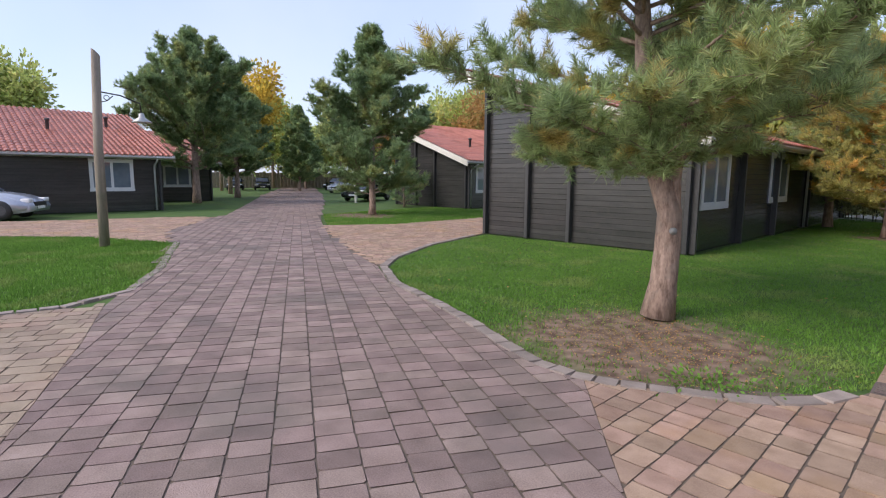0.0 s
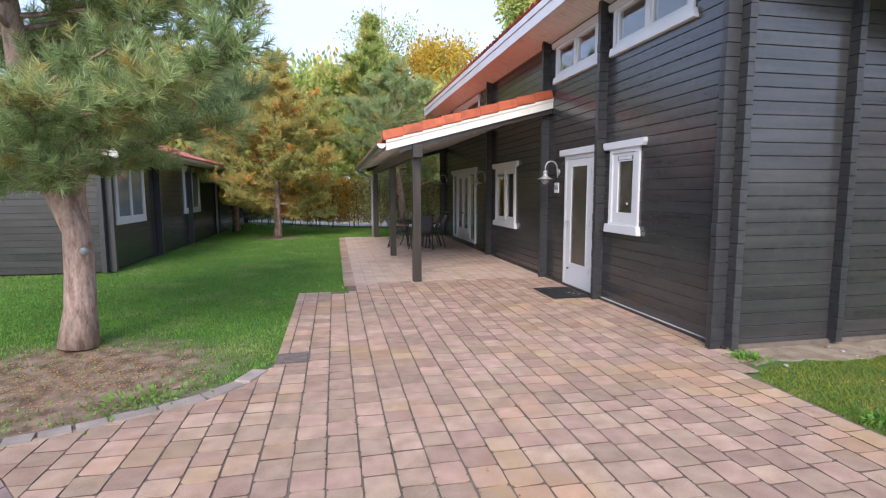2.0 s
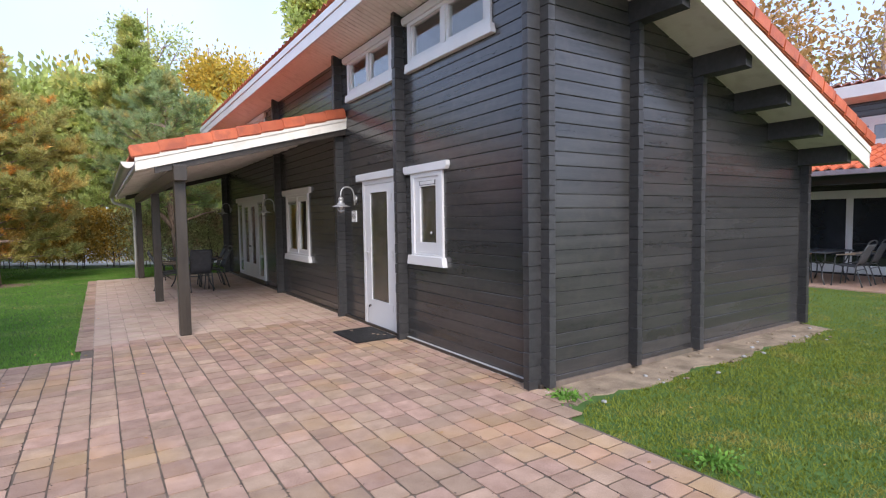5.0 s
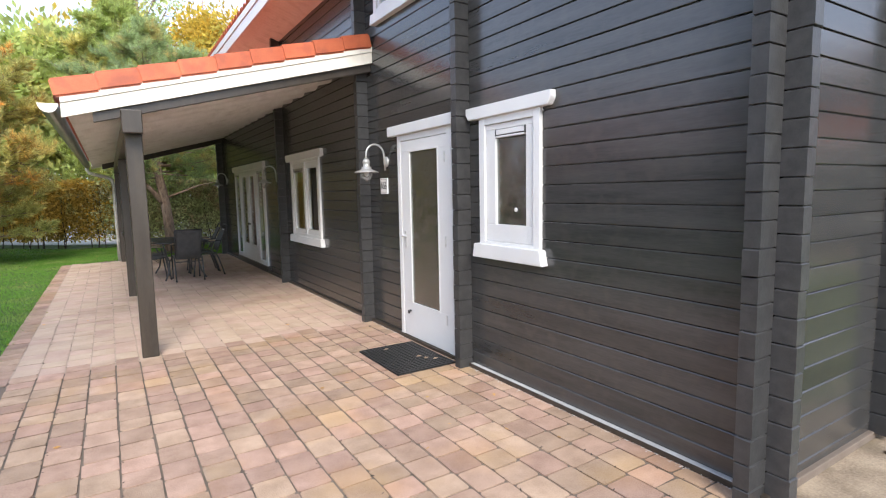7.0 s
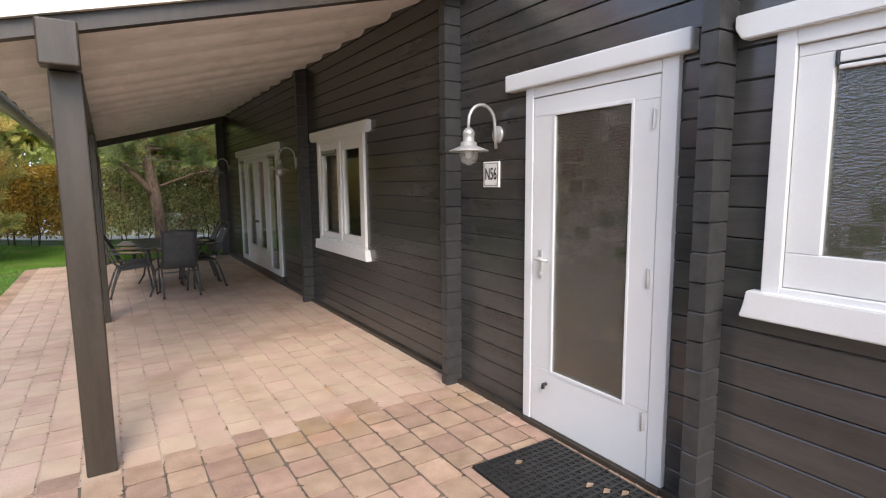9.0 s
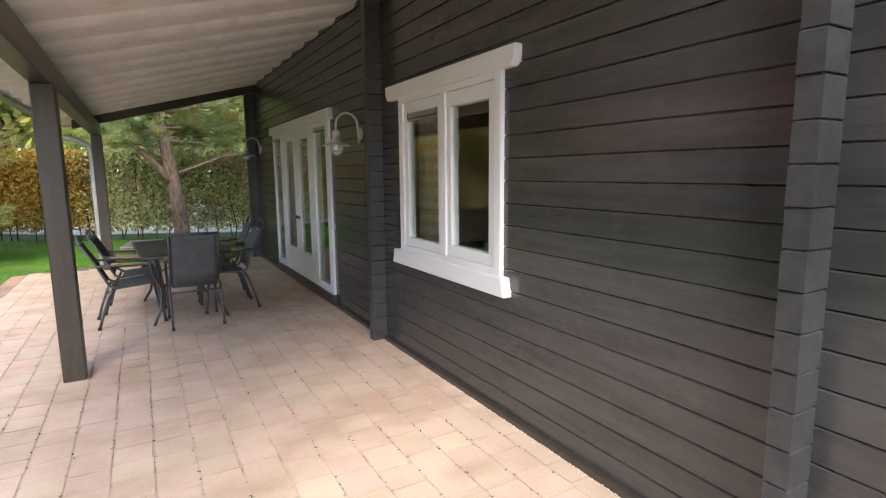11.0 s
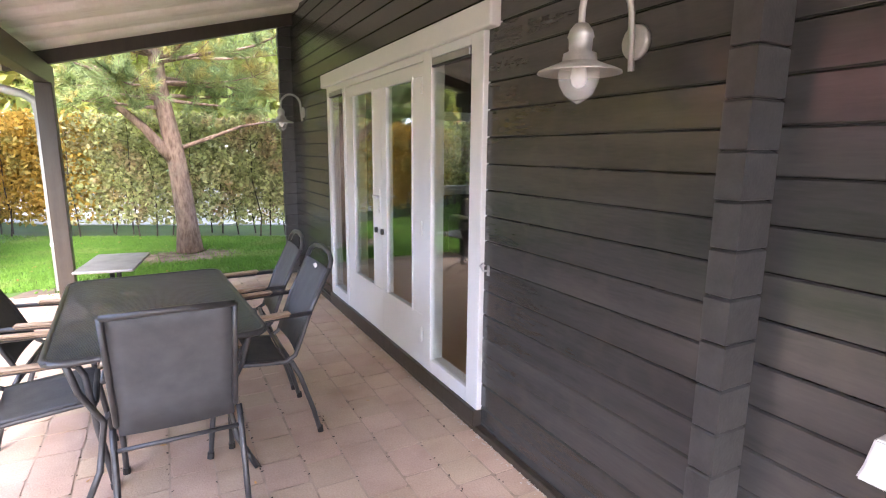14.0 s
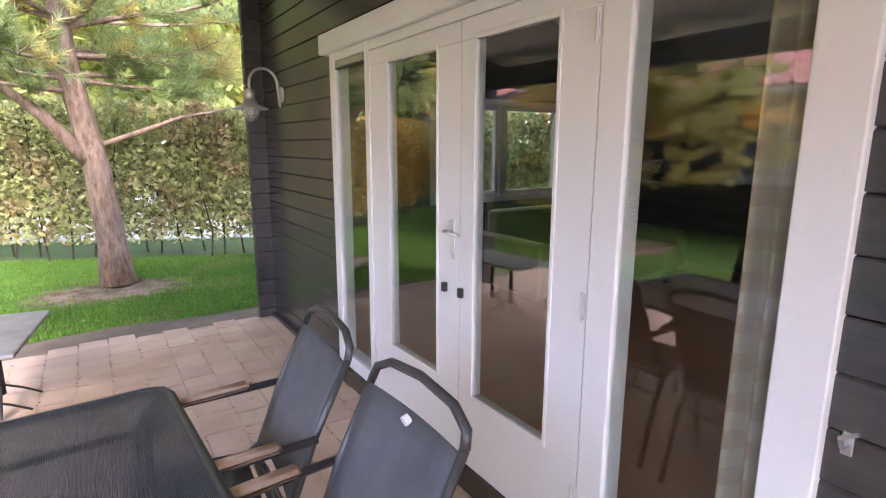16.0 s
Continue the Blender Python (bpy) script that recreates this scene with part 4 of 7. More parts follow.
def lever(owner, x, y, z, turn=1):
    plate = box("handle_plate", x - 0.006, x, y - 0.017, y + 0.017, z - 0.12, z + 0.05, STEEL, owner, "brushed steel handle plate", 0.003)
    bm = bmesh.new()
    bm_tube(bm, [(x, y, z), (x - 0.045, y, z), (x - 0.055, y - turn * 0.015, z), (x - 0.055, y - turn * 0.11, z)], 0.009, 8)
    part("lever", bm, STEEL, plate, "steel lever handle", True)
    bm = bmesh.new()
    bm_tube(bm, [(x - 0.004, y, z - 0.09), (x - 0.012, y, z - 0.09)], 0.010, 10)
    part("lock_cylinder", bm, STEEL, plate, "round lock cylinder")


def hinge(owner, x, y, z):
    h = box("hinge", x - 0.006, x, y - 0.009, y + 0.009, z - 0.042, z + 0.042, STEEL, owner, "steel hinge", 0.002)
    bm = bmesh.new()
    bm_tube(bm, [(x - 0.006, y, z - 0.046), (x - 0.006, y, z + 0.046)], 0.0045, 8)
    part("hinge_pin", bm, STEEL, h)


door_1 = tagged(empty("door_1"), "closed white front door with tall patterned glass", "door", kind="structure")
DX = WX - 0.028
box("header", WX - 0.06, WX + 0.02, 7.63, 8.865, 2.06, 2.16, WHITE, door_1, bevel=0.01)
box("door_frame", DX, WX + 0.06, 7.70, 7.785, 0.03, 2.06, WHITE, door_1)
box("door_frame", DX, WX + 0.06, 8.64, 8.705, 0.03, 2.06, WHITE, door_1)
box("door_frame", DX, WX + 0.06, 7.785, 8.64, 2.0, 2.059, WHITE, door_1)
box("threshold", DX - 0.02, WX + 0.06, 7.70, 8.705, 0.0, 0.03, POST, door_1, "dark worn threshold")
d1 = leaf(door_1, "door_leaf", 7.789, 8.636, 0.035, 1.996, 7.945, 8.46, 0.385, 1.89, DX + 0.006, PRIVACY)
lever(d1, DX + 0.006, 8.565, 1.06, 1)
for zz in (0.33, 1.05, 1.80):
    hinge(d1, DX + 0.004, 7.815, zz)
bm = bmesh.new()
bm_tube(bm, [(DX + 0.004, 8.50, 0.30), (DX - 0.02, 8.50, 0.30), (DX - 0.022, 8.50, 0.275)], 0.011, 8)
part("door_stop_knob", bm, BLACK, d1, "small black door stop")
room = tagged(box("hall_screen", 5.6, 5.64, 5.16, 9.42, 0.09, under(5.64) - 0.01, ROOM_WALL, None, bevel=0), "brown boarded hall wall behind the door", "wall", kind="structure")

door_2 = tagged(empty("door_2"), "closed white double garden doors with glazed side panels", "door", kind="structure")
box("header", WX - 0.055, WX + 0.02, 14.11, 16.97, 2.015, 2.13, WHITE, door_2, bevel=0.01)
for a, b in ((14.20, 14.315), (14.753, 14.853), (16.35, 16.40), (16.79, 16.87)):
    box("door_frame", DX, WX + 0.06, a, b, 0.12, 2.015, WHITE, door_2)
for a, b in ((14.315, 14.753), (16.40, 16.79)):
    box("door_frame", DX + 0.001, WX + 0.06, a, b, 0.12, 0.205, WHITE, door_2)
for a, b in ((14.315, 14.753), (14.853, 16.35), (16.40, 16.79)):
    box("door_frame", DX + 0.001, WX + 0.06, a, b, 1.965, 2.014, WHITE, door_2)
for a, b in ((14.315, 14.753), (16.40, 16.79)):
    p = box("side_pane", DX + 0.016, DX + 0.022, a - 0.005, b + 0.005, 0.2, 1.97, PANE, door_2, bevel=0)
    p.visible_shadow = False
    blind = box("roller_blind_box", DX - 0.006, DX + 0.014, a + 0.014, b - 0.014, 1.925, 1.96, ZINC, door_2, "grey roller blind cassette")
    # shade of the gap under this cassette, made as a black strip
    box("slit", DX - 0.002, DX + 0.014, a + 0.014, b - 0.014, 1.915, 1.925, BLACK, blind, "black strip for the shaded gap under the cassette", 0)
l2 = leaf(door_2, "door_leaf", 14.857, 15.535, 0.12, 1.962, 15.02, 15.44, 0.455, 1.885, DX + 0.004, PANE)
l1 = leaf(door_2, "door_leaf", 15.54, 16.346, 0.12, 1.962, 15.715, 16.145, 0.455, 1.885, DX + 0.006, PANE)
box("threshold", DX - 0.02, WX + 0.06, 14.2, 16.87, 0.03, 0.12, POST, door_2, "dark wooden threshold")
lever(l1, DX + 0.006, 15.59, 1.14, 1)
for yy, zz in ((15.515, 0.89), (15.635, 0.89)):
    kn = box("door_catch", DX - 0.016, DX + 0.004, yy - 0.012, yy + 0.012, zz - 0.02, zz + 0.02, BLACK, l2, "small black door catch", 0.003)
for zz in (0.33, 1.0, 1.83):
    hinge(l2, DX + 0.002, 14.868, zz)
    hinge(l1, DX + 0.004, 16.335, zz)
catch = tagged(empty("wall_hook", (WX, 14.16, 0.88)), "small steel hold-back hook on the log wall", "hook")
bm = bmesh.new()
bm_tube(bm, [(0, 0, 0), (-0.03, 0, 0), (-0.05, 0, 0.03), (-0.05, -0.03, 0.05)], 0.005, 6)
part("hook", bm, ZINC, catch)
part_plate = box("plate", -0.004, 0.001, -0.011, 0.011, -0.026, 0.026, ZINC, catch, bevel=0.002)


# ---- porch ----
def porch_under(x):
    """Underside of the porch roof over x."""
    return 2.92 + 0.262 * (x - WX)


PX, PS, PN = 1.30, 9.28, 18.75
porch = tagged(empty("porch_roof"), "orange-tiled lean-to porch roof with whitewashed ceiling", "roof", kind="structure")
bm = bmesh.new()
bm_prism(bm, [(PX, porch_under(PX) + 0.06), (WX - 0.002, porch_under(WX) + 0.06), (WX - 0.002, porch_under(WX) + 0.12), (PX, porch_under(PX) + 0.12)], 1, PS + 0.04, PN - 0.04)
bmesh.ops.recalc_face_normals(bm, faces=bm.faces[:])
part("deck", bm, CEIL, porch)
y, n = PS + 0.05, 0
while y < PN - 0.1:
    y1 = min(y + 0.57, PN - 0.05)
    bm = bmesh.new()
    for xa, xb in zip((PX + 0.02,), (WX - 0.003,)):
        za, zb = porch_under(xa), porch_under(xb)
        prof = [(y, 0.045), (y + 0.03, 0.02), (y + 0.07, 0.006), (y + 0.13, 0.002), (y1, 0.045), (y1, 0.058), (y, 0.058)]
        lo, hi = [bm.verts.new((xa, p, za + q)) for p, q in prof], [bm.verts.new((xb, p, zb + q)) for p, q in prof]
        bm.faces.new(lo), bm.faces.new(hi[::-1])
        for i in range(7):
            bm.faces.new((lo[i], hi[i], hi[(i + 1) % 7], lo[(i + 1) % 7]))
        bmesh.ops.recalc_face_normals(bm, faces=bm.faces[:])
    part("ceiling_board", bm, CEIL, porch)
    y, n = y1, n + 1
for y0, y1 in ((PS, PS + 0.035), (PN - 0.035, PN)):
    bm = bmesh.new()
    sloped_board(bm, PX - 0.02, porch_under(PX - 0.02) - 0.02, WX - 0.003, porch_under(WX) - 0.02, y0, y1, 0.115)
    bmesh.ops.recalc_face_normals(bm, faces=bm.faces[:])
    part("bargeboard", bm, CREAM, porch, "cream painted bargeboard")
    bm = bmesh.new()
    off = -0.012 if y0 < 12 else 0.012
    sloped_board(bm, PX - 0.02, porch_under(PX - 0.02) + 0.098, WX - 0.003, porch_under(WX) + 0.098, y0 + off, y1 + off, 0.057)
    bmesh.ops.recalc_face_normals(bm, faces=bm.faces[:])
    part("verge_strip", bm, CREAM, porch, "cream painted strip under the verge tiles")
for y0, y1 in ((PS + 0.04, PS + 0.11), (PN - 0.5, PN - 0.42)):
    bm = bmesh.new()
    sloped_board(bm, 1.5, porch_under(1.5) - 0.10, WX - 0.003, porch_under(WX) - 0.10, y0, y1, 0.13)
    bmesh.ops.recalc_face_normals(bm, faces=bm.faces[:])
    part("end_rafter", bm, POST, porch, "dark stained end rafter")
slab = pantiles("tile_covering", PN - PS - 0.3, WX - PX + 0.06, (WX - PX + 0.06) * 0.262, porch, "orange clay pantiles", mat=TILE)
slab.matrix_basis = pose(PX - 0.07, PS + 0.15, porch_under(PX) + 0.15)
verge_tiles(porch, PX - 0.06, porch_under(PX - 0.06) + 0.155, WX - 0.02, porch_under(WX) + 0.155, PS - 0.03, PS + 0.16)
beam = tagged(box("porch_beam", 1.72, 1.84, PS + 0.06, PN - 0.2, 2.06, 2.24, POST, None, bevel=0.008), "dark brown stained timber porch beam", "beam", kind="structure")
for yy in (9.48, 13.14, 18.28):
    post = tagged(box("porch_post", 1.72, 1.86, yy - 0.07, yy + 0.07, 0.0, 2.06, POST, None, bevel=0.008), "dark brown square timber porch post", "post", "porch posts")
box("beam_end", 1.70, 1.86, PS - 0.06, PS + 0.055, 2.05, 2.25, POST, beam, "weathered beam end", 0.008)
# gutter and downpipe
gutter = tagged(empty("gutter"), "weathered zinc half-round gutter along the porch eave", "gutter")
bm = bmesh.new()
ring = [(1.20 + 0.07 * math.cos(a), porch_under(PX) + 0.075 + 0.075 * math.sin(a)) for a in np.linspace(math.pi, 2 * math.pi, 9)]
bm_prism(bm, ring + [(p[0] * 0.93 + 1.20 * 0.07, p[1] + 0.008) for p in ring[::-1]], 1, PS - 0.06, PN + 0.03)
bmesh.ops.recalc_face_normals(bm, faces=bm.faces[:])
part("gutter_trough", bm, ZINC, gutter)
for yy in (PS - 0.058, PN + 0.028):
    bm = bmesh.new()
    bm_prism(bm, ring, 1, yy - 0.003, yy + 0.003)
    bmesh.ops.recalc_face_normals(bm, faces=bm.faces[:])
    part("gutter_stop_end", bm, CREAM, gutter, "pale painted stop end")
pipe = tagged(empty("downpipe"), "grey zinc rainwater downpipe with swan neck", "downpipe")
bm = bmesh.new()
gz = porch_under(PX)
bm_tube(bm, [(1.20, 18.5, gz), (1.20, 18.5, gz - 0.05), (1.23, 18.5, gz - 0.12), (1.58, 18.5, gz - 0.22), (1.67, 18.5, gz - 0.28), (1.69, 18.5, gz - 0.4), (1.69, 18.5, 0.0)], 0.04, 10)
part("pipe", bm, PIPE, pipe, "", True)
for zz in (0.5, 1.5):
    bm = bmesh.new()
    bm_tube(bm, [(1.69, 18.5, zz - 0.015), (1.69, 18.5, zz + 0.015)], 0.047, 10)
    part("pipe_clip", bm, PIPE, pipe)


# ---- lamps, sign, mat ----
def wall_lamp(y, z, x=WX, label="galvanised swan-neck wall lamp with clear glass on a log wall"):
    """Swan-neck lamp; z is the height of the wall plate's middle."""
    lamp = tagged(empty("wall_lamp", (x, y, z)), label, "wall lamp", "wall lamps")
    bm = bmesh.new()
    bm_lathe(bm, [(0.0, 0.0), (0.055, 0.0), (0.055, 0.012), (0.045, 0.02), (0.0, 0.022)], (0, 0, 0), 20)
    bmesh.ops.rotate(bm, verts=bm.verts[:], cent=(0, 0, 0), matrix=Matrix.Rotation(radians(-90), 3, "Y"))
    part("wall_plate", bm, LAMP, lamp, "", True)
    bm = bmesh.new()
    arc = [(-0.02, 0, -0.09), (-0.032, 0, 0.06)] + [(-0.135 + 0.103 * math.cos(a), 0, 0.07 + 0.11 * math.sin(a)) for a in np.linspace(0.1, math.pi, 10)] + [(-0.238, 0, 0.02)]
    bm_tube(bm, arc, 0.0105, 10)
    part("swan_neck", bm, LAMP, lamp, "", True)
    bm = bmesh.new()
    bm_lathe(bm, [(0.0, 0.03), (0.02, 0.03), (0.034, 0.012), (0.04, -0.008), (0.036, -0.014), (0.034, -0.05), (0.05, -0.056), (0.052, -0.078), (0.06, -0.082), (0.125, -0.108), (0.128, -0.114), (0.122, -0.113), (0.05, -0.09), (0.0, -0.088)], (-0.238, 0, 0), 28)
    part("shade", bm, LAMP, lamp, "flared metal shade", True)
    bm = bmesh.new()
    bm_lathe(bm, [(0.062, -0.098), (0.064, -0.118), (0.058, -0.15), (0.042, -0.178), (0.016, -0.196), (0.002, -0.205)], (-0.238, 0, 0), 20)
    part("glass_bowl", bm, BULB, lamp, "clear pointed glass bowl", True)
    bm = bmesh.new()
    bm_lathe(bm, [(0.0, -0.09), (0.02, -0.09), (0.026, -0.125), (0.018, -0.15), (0.0, -0.158)], (-0.238, 0, 0), 12)
    part("light_bulb", bm, WHITE, lamp, "unlit white bulb", True)
    return lamp


wall_lamp(9.0, 1.82)
wall_lamp(13.31, 1.81)
wall_lamp(17.88, 1.86)

INK = material("black_enamel", (0.01, 0.01, 0.012), (0.02, 0.02, 0.022), rough=0.3, bump=0)
ENAMEL = material("white_enamel", (0.78, 0.78, 0.77), (0.84, 0.84, 0.83), rough=0.2, bump=0.03)
sign = tagged(empty("house_number_sign", (WX, 9.065, 1.565)), "white enamel house number plate reading N56", "sign")
box("plate", -0.012, 0.002, -0.085, 0.085, -0.085, 0.085, ENAMEL, sign, bevel=0.004)
for a, b, c, d in ((-0.072, 0.072, 0.071, 0.074), (-0.072, 0.072, -0.074, -0.071), (-0.074, -0.071, -0.072, 0.072), (0.071, 0.074, -0.072, 0.072)):
    box("border", -0.0135, -0.011, a, b, c, d, INK, sign, "thin black border line", 0)
text = bpy.data.curves.new("number", "FONT")
text.body, text.size, text.align_x, text.align_y, text.extrude, text.offset = "N56", 0.105, "CENTER", "CENTER", 0.0008, 0.001
num = new("number", text)
text.materials.append(INK)
num.parent, num["label"] = sign, "black lettering N56"
num.matrix_basis = Matrix.Translation((-0.0135, 0, 0)) @ Euler((radians(90), 0, radians(-90))).to_matrix().to_4x4() @ Matrix.Diagonal((0.68, 1.05, 1, 1))
for a in (-0.062, 0.062):
    for c in (-0.062, 0.062):
        bm = bmesh.new()
        bm_tube(bm, [(-0.011, a, c), (-0.015, a, c)], 0.005, 8)
        part("screw", bm, STEEL, sign)

mat_thing = tagged(empty("door_mat", (3.735, 8.0, 0.0)), "black rubber ring mat lying before the front door", "door mat")
bm = bmesh.new()
for k in range(20):
    bm_box(bm, -0.28, 0.28, -0.39 + k * 0.0405, -0.39 + k * 0.0405 + 0.014, 0.0015, 0.016)
for k in range(15):
    bm_box(bm, -0.28 + k * 0.0395, -0.28 + k * 0.0395 + 0.012, -0.39, 0.394, 0.0012, 0.014)
tagged(part("rubber_grid", bm, BLACK, mat_thing), kind="stuff")
box("base", -0.285, 0.285, -0.395, 0.4, 0.001, 0.006, BLACK, mat_thing, bevel=0.002)
for lx, ly in ((3.86, 7.84), (3.83, 7.92), (3.68, 8.28), (3.92, 7.78)):
    lf = bmesh.new()
    v = [lf.verts.new(p) for p in ((lx - 0.03, ly, 0.018), (lx, ly + 0.018, 0.026), (lx + 0.03, ly + 0.004, 0.019), (lx, ly - 0.016, 0.02))]
    lf.faces.new(v)
    bmesh.ops.solidify(lf, geom=lf.faces[:], thickness=0.001)
    tagged(part("fallen_leaf", lf, ARMWOOD), "curled pale fallen leaf on the door mat", "leaf", "leaves on the mat")

drain = tagged(empty("drain_grate", (0.05, 5.61, 0.0)), "rusty iron drain grate set into the paving edge", "drain grate")
IRON = material("rusty_cast_iron", (0.11, 0.085, 0.075), (0.22, 0.17, 0.145), scale=15, fine=120, rough=0.7, metal=0.4, bump=0.4)
box("rim", -0.15, 0.15, -0.15, 0.15, -0.05, 0.004, IRON, drain, bevel=0.004)
for k in range(6):
    box("bar", -0.13, 0.13, -0.125 + k * 0.045, -0.1 + k * 0.045, 0.003, 0.014, IRON, drain, bevel=0.003)
# flat black sheet over the solid rim paints the shade of open slots
box("slot_pit", -0.132, 0.132, -0.132, 0.132, 0.0035, 0.0055, BLACK, drain, "black sheet for the shade between the bars", 0)


# ---- porch furniture ----
def sling_chair(badge=False, arch=True):
    """High-backed garden chair that faces +x, feet on z 0."""
    ch = tagged(empty("garden_chair"), "high-backed garden chair with charcoal sling and pale wooden arms", "chair", "chairs round the porch table")
    for s in (-1, 1):
        w = 0.225 * s
        bm = bmesh.new()
        bm_tube(bm, [(0.275, w, 0.0), (0.262, w, 0.12), (0.235, w, 0.34), (0.222, w, 0.5), (0.215, w, 0.58), (0.195, w, 0.625), (0.155, w, 0.645), (0.05, w, 0.645), (-0.235, w, 0.655)], 0.0125, 8)
        part("front_leg", bm, TUBE, ch, "", True)
        bm = bmesh.new()
        bm_tube(bm, [(-0.26, w, 0.0), (-0.225, w, 0.14), (-0.165, w, 0.33), (-0.125, w, 0.415)], 0.0125, 8)
        part("rear_leg", bm, TUBE, ch, "", True)
        bm = bmesh.new()
        bm_tube(bm, [(0.245, w * 0.93, 0.432), (0.2, w * 0.93, 0.438), (0.0, w * 0.93, 0.42), (-0.1, w * 0.93, 0.41), (-0.15, w * 0.93, 0.44), (-0.175, w * 0.93, 0.5), (-0.235, w * 0.93, 0.66), (-0.34, w * 0.93, 0.87 if arch else 0.91)], 0.0115, 8)
        part("side_rail", bm, TUBE, ch, "", True)
        bm = bmesh.new()
        bm_box(bm, -0.13, 0.2, w - 0.026, w + 0.026, 0.655, 0.676)
        for v in bm.verts:
            if v.co.x > 0.15:
                v.co.z -= 0.018
        bmesh.ops.subdivide_edges(bm, edges=bm.edges[:], cuts=2, use_grid_fill=True)
        for v in bm.verts:
            if v.co.x > 0.1:
                v.co.z -= 0.05 * (v.co.x - 0.1) ** 1.0
        bmesh.ops.bevel(bm, geom=[e for e in bm.edges if len(e.link_faces) == 2 and e.calc_face_angle(0) > 0.8], offset=0.008, segments=2, affect="EDGES")
        part("armrest", bm, ARMWOOD, ch, "pale worn wooden armrest", True)
        for fx in (0.275, -0.26):
            bm = bmesh.new()
            bm_tube(bm, [(fx, w, 0.0), (fx * 0.99, w, 0.03)], 0.016, 8)
            part("foot_cap", bm, BLACK, ch, "black foot cap")
    bm = bmesh.new()
    bm_tube(bm, [(-0.34, -0.21, 0.87), (-0.352, -0.2, 0.905), (-0.362, -0.14, 0.935), (-0.366, 0, 0.948), (-0.362, 0.14, 0.935), (-0.352, 0.2, 0.905), (-0.34, 0.21, 0.87)] if arch else [(-0.34, -0.21, 0.91), (-0.342, 0, 0.912), (-0.34, 0.21, 0.91)], 0.0125, 8)
    part("top_handle", bm, TUBE, ch, "tube along the top of the backrest", True)
    for zz, xx in ((0.42, -0.12), (0.43, 0.235)):
        bm = bmesh.new()
        bm_tube(bm, [(xx, -0.215, zz), (xx, 0.215, zz)], 0.010, 8)
        part("cross_bar", bm, TUBE, ch, "", True)
    bm = bmesh.new()
    bm_tube(bm, [(-0.16, -0.225, 0.34), (-0.16, 0.225, 0.34)], 0.009, 8)
    part("cross_bar", bm, TUBE, ch, "", True)

    def sling(name, line, sag):
        bm = bmesh.new()
        cols = np.linspace(-0.205, 0.205, 9)
        grid = []
        for lift in (0, 1):
            for (x, z) in line:
                row = []
                for c in cols:
                    bow = sag * (1 - (c / 0.205) ** 2)
                    nx, nz = (1, 0.25) if name == "backrest" else (0, 1)
                    row.append(bm.verts.new((x - bow * nx + 0.004 * lift * nx, c, z - bow * nz * (1 if name != "backrest" else 0) + 0.004 * lift * nz)))
                grid.append(row)
        n = len(line)
        for lift in (0, 1):
            for i in range(n - 1):
                for j in range(8):
                    a = lift * n + i
                    bm.faces.new((grid[a][j], grid[a][j + 1], grid[a + 1][j + 1], grid[a + 1][j]))
        for i in range(n - 1):
            for j in (0, 8):
                bm.faces.new((grid[i][j], grid[i + 1][j], grid[n + i + 1][j], grid[n + i][j]))
        for i in (0, n - 1):
            for j in range(8):
                bm.faces.new((grid[i][j], grid[i][j + 1], grid[n + i][j + 1], grid[n + i][j]))
        bmesh.ops.recalc_face_normals(bm, faces=bm.faces[:])
        return part(name, bm, SLING, ch, "charcoal woven textile " + name, True)
    sling("seat", [(0.25, 0.43), (0.2, 0.442), (0.1, 0.435), (0.0, 0.424), (-0.1, 0.415)], 0.012)
    back = sling("backrest", [(-0.15 if arch else -0.135, 0.46 if arch else 0.385), (-0.185, 0.53), (-0.22, 0.62), (-0.262, 0.72), (-0.305, 0.81 if arch else 0.84), (-0.332, 0.862 if arch else 0.905)], 0.012)
    if badge:
        bm = bmesh.new()
        bm_tube(bm, [(-0.315, 0.0, 0.844), (-0.3305, 0.0, 0.85)], 0.013, 14)
        part("round_badge", bm, ENAMEL, back, "small round white badge")
    return ch


near_chair = sling_chair(arch=False)
near_chair.matrix_basis = pose(2.69, 14.34, 0, 0, 0, 91)
near_chair["label"] = "straight-topped garden chair with charcoal sling backrest"
chair = sling_chair()
chair.matrix_basis = pose(3.08, 15.39, 0, 0, 0, 177)
low_chair = Matrix.Diagonal((1.05, 1, 0.93, 1))
copy_thing(chair, pose(2.12, 14.71, 0, 0, 0, 4) @ low_chair)
copy_thing(chair, pose(2.17, 15.31, 0, 0, 0, -3) @ low_chair)
chair_b = sling_chair(True)
chair_b.matrix_basis = pose(3.08, 14.80, 0, 0, 0, 181)

table = tagged(empty("garden_table", (2.62, 14.99, 0), 3.5), "dark metal mesh garden table with curved tube legs", "table")
MESHTOP = material("dark_expanded_steel", (0.05, 0.06, 0.082), (0.085, 0.098, 0.125), scale=20, fine=200, rough=0.32, metal=0.3, bump=0.05)
TX, TY, TZ = 0.40, 0.70, 0.69
mn, ml = MESHTOP.node_tree.nodes, MESHTOP.node_tree.links
m_geo, m_wave, m_map, m_clear, m_mix = (mn.new("ShaderNode" + k) for k in ("NewGeometry", "TexWave", "MapRange", "BsdfTransparent", "MixShader"))
m_wave.inputs["Scale"].default_value, m_wave.bands_direction = 60, "X"
m_map.inputs[3].default_value, m_map.inputs[4].default_value = 0.1, 0.44
ml.new(m_geo.outputs["Position"], m_wave.inputs["Vector"]), ml.new(m_wave.outputs["Fac"], m_map.inputs[0]), ml.new(m_map.outputs[0], m_mix.inputs[0])
